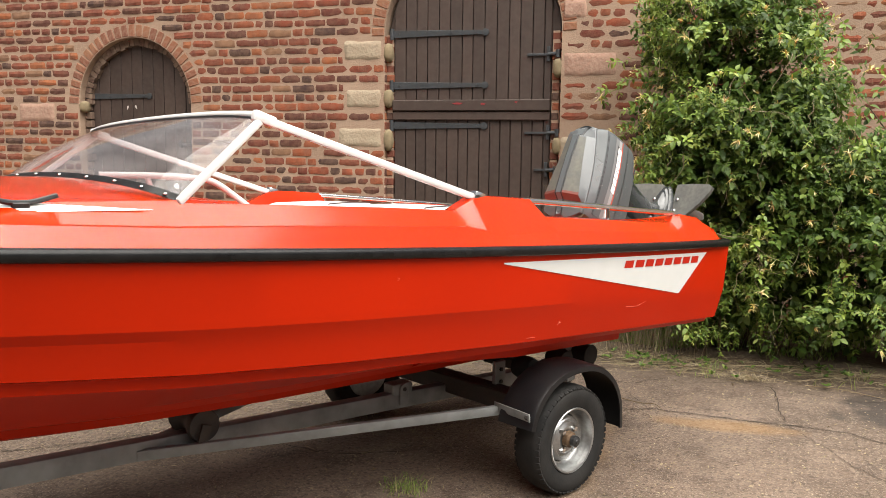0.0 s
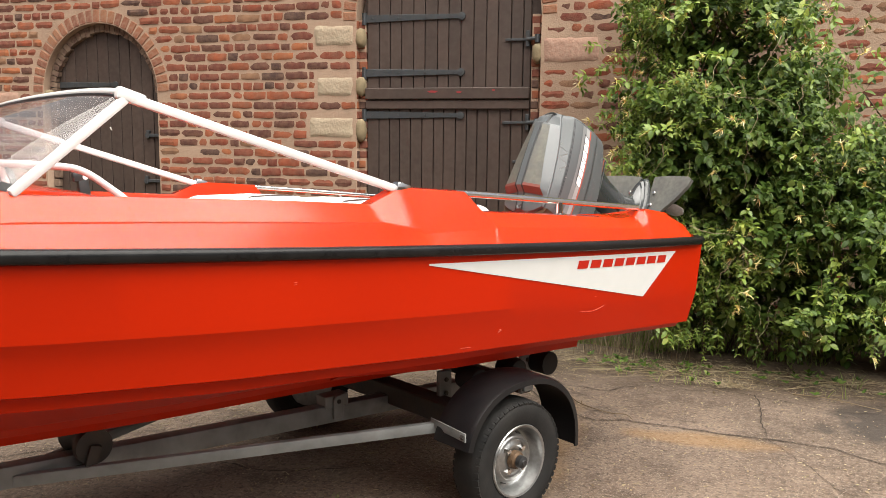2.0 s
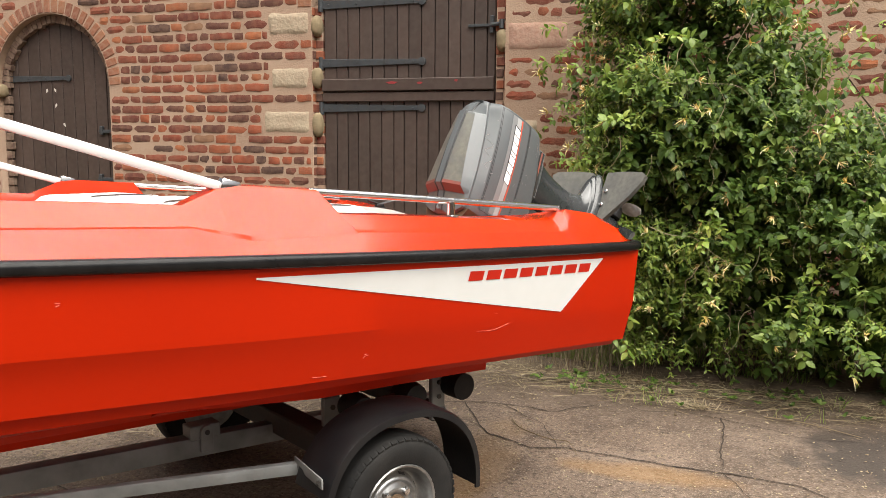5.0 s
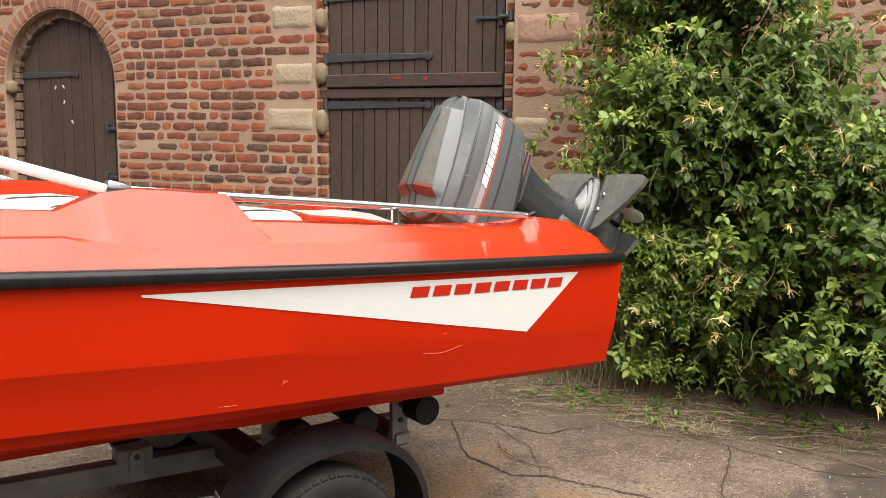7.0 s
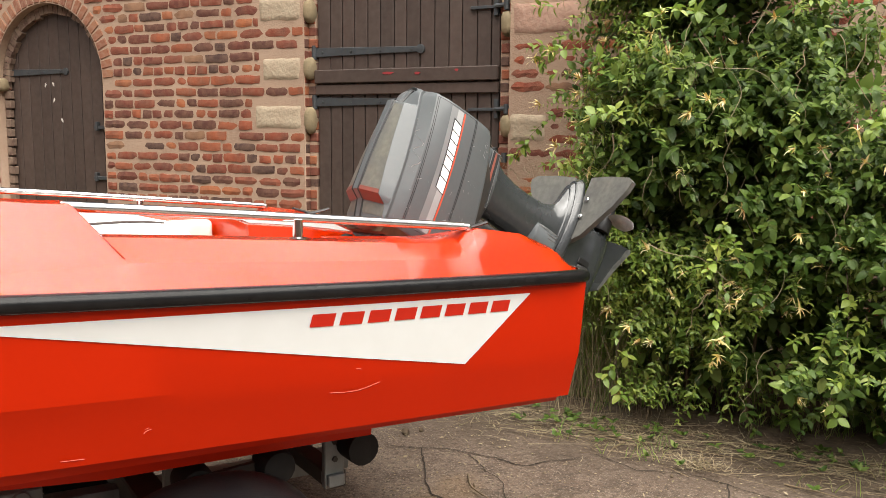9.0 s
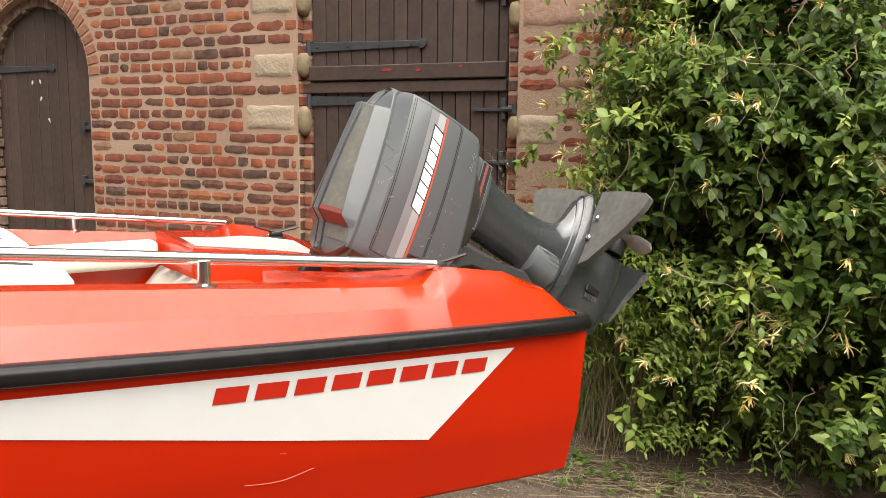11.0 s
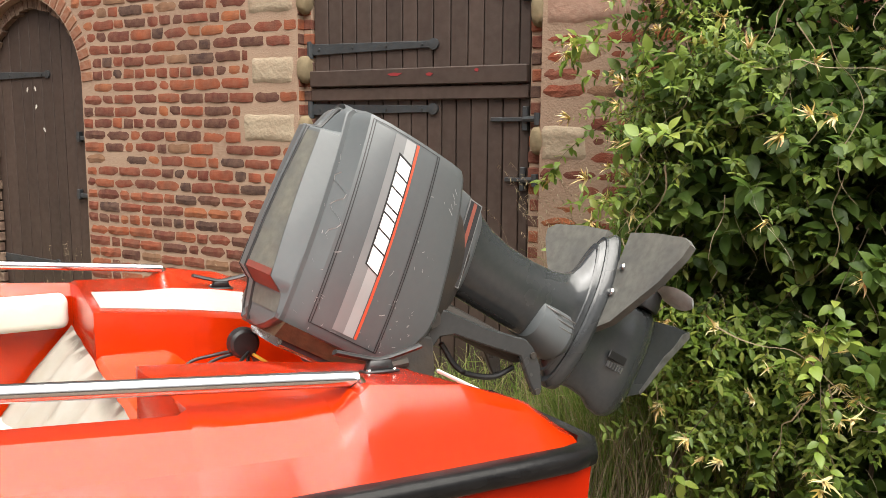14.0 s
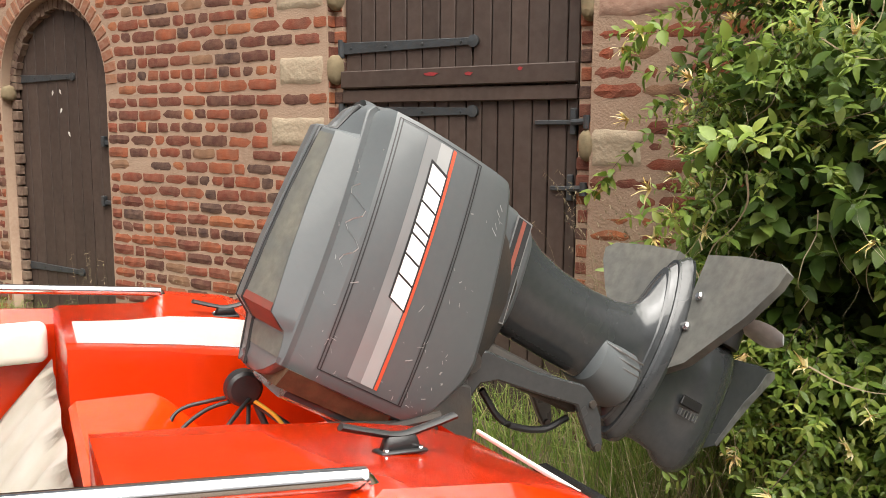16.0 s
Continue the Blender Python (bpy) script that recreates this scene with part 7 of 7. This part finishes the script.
# tall grass in seed by the stable door
for _ in range(70):
    x, y = R.gauss(-0.66, 0.24), R.uniform(6.75, 7.22)
    h, a = R.uniform(0.9, 1.45), R.uniform(2.2, 4.2)
    pts = smooth_path([(x, y, 0), (x + 0.04 * math.cos(a), y, h * 0.5), (x + 0.13 * math.cos(a), y + 0.04 * math.sin(a), h * 0.88), (x + 0.26 * math.cos(a), y + 0.08 * math.sin(a), h)], 4)
    seeds.append((pts, 0.0014))
    for k in range(14):
        q = pts[-1].lerp(pts[-4], k / 13)
        seeds.append(([q, q + Vector((R.uniform(-0.018, 0.018), R.uniform(-0.018, 0.018), R.uniform(-0.02, 0.01)))], 0.0028))
for _ in range(30):
    x, y = R.choice((R.gauss(-4.6, 0.15), R.gauss(-4.1, 0.3), R.gauss(-3.2, 0.4))), R.uniform(6.9, 7.25)
    h, a = R.uniform(0.5, 0.85), R.uniform(0, 6.28)
    pts = smooth_path([(x, y, 0), (x + 0.04 * math.cos(a), y, h * 0.5), (x + 0.15 * math.cos(a), y, h)], 4)
    seeds.append((pts, 0.0014))
    for k in range(12):
        q = pts[-1].lerp(pts[-3], k / 11)
        seeds.append(([q, q + Vector((R.uniform(-0.02, 0.02), R.uniform(-0.02, 0.02), R.uniform(-0.02, 0.01)))], 0.0028))
tagged(new("seeding_grass", strip_mesh("seeding_grass", seeds, DRY)), "tall straw-coloured grass in seed", "grass", kind="stuff")

# fallen and low leaves at the bush's foot
low = []
for _ in range(80):
    p = Vector((R.uniform(-0.6, 1.6), R.gauss(6.0, 0.13), 0.03))
    for j in range(5):
        low.append((p[:], (R.uniform(-1, 1), R.uniform(-1, 1), R.uniform(0.1, 0.7)), (R.uniform(-0.3, 0.3), R.uniform(-0.6, 0.1), 1), R.uniform(0.02, 0.045), R.uniform(0.012, 0.025)))
tagged(new("ground_weeds", leaf_mesh("ground_weeds", low, LEAF)), "low green weeds on the verge edge", "weeds", kind="stuff")

# cracks in the concrete: dark jagged gaps
def crack(pts, w):
    bm = bmesh.new()
    line = []
    P = [Vector((x, y, 0)) for x, y in pts]
    for a, b in zip(P, P[1:]):
        n = max(2, int((b - a).length / 0.035))
        line += [a.lerp(b, k / n) for k in range(n)]
    line.append(P[-1])
    rg = []
    for k, p in enumerate(line):
        d = (line[min(k + 1, len(line) - 1)] - line[max(k - 1, 0)]).normalized()
        s = Vector((-d.y, d.x, 0))
        q = p + s * (0.022 * noise.noise(p * 5) + 0.012 * noise.noise(p * 19))
        ww = 0.5 * w * (0.4 + 0.9 * abs(noise.noise(p * 9)) + 0.2) * min(1, (len(line) - 1 - k) / 6 + 0.1)
        rg.append([q - s * ww + Vector((0, 0, 0.0025)), q + s * ww + Vector((0, 0, 0.0025))])
    loft(bm, rg, closed=False, caps=False)
    part("crack", bm, CRACK, ground, "dark crack filled with dirt")


CRACKS = [([(-0.82, 5.41), (-0.67, 5.12), (-0.56, 4.97), (-0.31, 4.86), (-0.18, 4.92), (0.05, 4.88), (0.30, 4.86), (0.56, 4.86), (0.88, 4.81), (1.04, 4.70), (1.5, 4.5), (2.2, 4.3)], 0.013), ([(0.53, 5.62), (0.55, 5.4), (0.54, 5.15), (0.56, 4.86)], 0.012),
          ([(-0.60, 5.44), (-0.45, 5.30), (-0.35, 5.23), (-0.24, 5.02), (-0.18, 4.88)], 0.008), ([(-0.97, 5.37), (-0.71, 5.46), (-0.54, 5.45), (-0.32, 5.43), (-0.18, 5.56), (-0.06, 5.70)], 0.012), ([(-0.06, 5.70), (0.15, 5.6), (0.36, 5.66), (0.53, 5.62), (0.9, 5.45), (1.3, 5.5)], 0.010),
          ([(-3.6, 3.0), (-3.21, 3.18), (-3.03, 3.32), (-2.87, 3.44), (-2.62, 3.72)], 0.012), ([(-2.3, 3.8), (-2.01, 3.72), (-1.74, 3.67), (-1.51, 3.70), (-1.2, 3.9)], 0.011), ([(0.56, 4.86), (0.8, 4.3), (1.2, 3.7)], 0.006), ([(-4, 4.6), (-3, 4.9), (-2.2, 5.3), (-1.3, 5.7)], 0.009)]
for pts, w in CRACKS:
    crack(pts, 0.72 * w)
# small stones and grit
bits = []
for _ in range(5200):
    x, y = R.uniform(-3.4, 1.9), R.uniform(2.9, 6.0)
    bits.append(((x, y, 0.002), (R.uniform(-1, 1), R.uniform(-1, 1), 0.15), (R.uniform(-0.4, 0.4), R.uniform(-0.4, 0.4), 1), R.choice((1, 1, 1, 2.2)) * R.uniform(0.004, 0.013), R.uniform(0.004, 0.011)))
tagged(new("grit", leaf_mesh("grit", bits, DRY)), "small pale grit and leaf scraps on the concrete", "grit", kind="stuff")
# long dead stems on the concrete
for pts in ([(-0.50, 5.22), (-0.42, 5.08), (-0.26, 5.00), (-0.16, 4.97), (-0.10, 4.86)], [(-0.30, 6.02), (0.0, 5.93), (0.35, 5.95), (0.62, 5.90)], [(0.02, 5.92), (0.0, 5.80), (-0.01, 5.70)], [(0.75, 5.72), (0.95, 5.66), (1.2, 5.55)]):
    bm = bmesh.new()
    tube(bm, smooth_path([(x, y, 0.006 + 0.008 * (k % 2)) for k, (x, y) in enumerate(pts)], 5), 0.0035, 6, taper=0.002)
    stem = part("dead_stem", bm, DRY, smooth=60)
    tagged(stem, "pale dry plant stem lying on the concrete", "stem", group="stems on the yard")
# dark clods on the yard
for x, y, r in ((-0.98, 5.55, 0.02), (-0.93, 5.62, 0.013), (0.3, 5.6, 0.01)):
    bm = bmesh.new()
    bmesh.ops.create_icosphere(bm, subdivisions=2, radius=r)
    for v in bm.verts:
        v.co *= 1 + 0.4 * noise.noise(v.co * 60)
    ob = part("clod", bm, SOIL)
    ob.location = (x, y, r * 0.5)
    tagged(ob, "small dark clod of earth on the concrete", "clod")
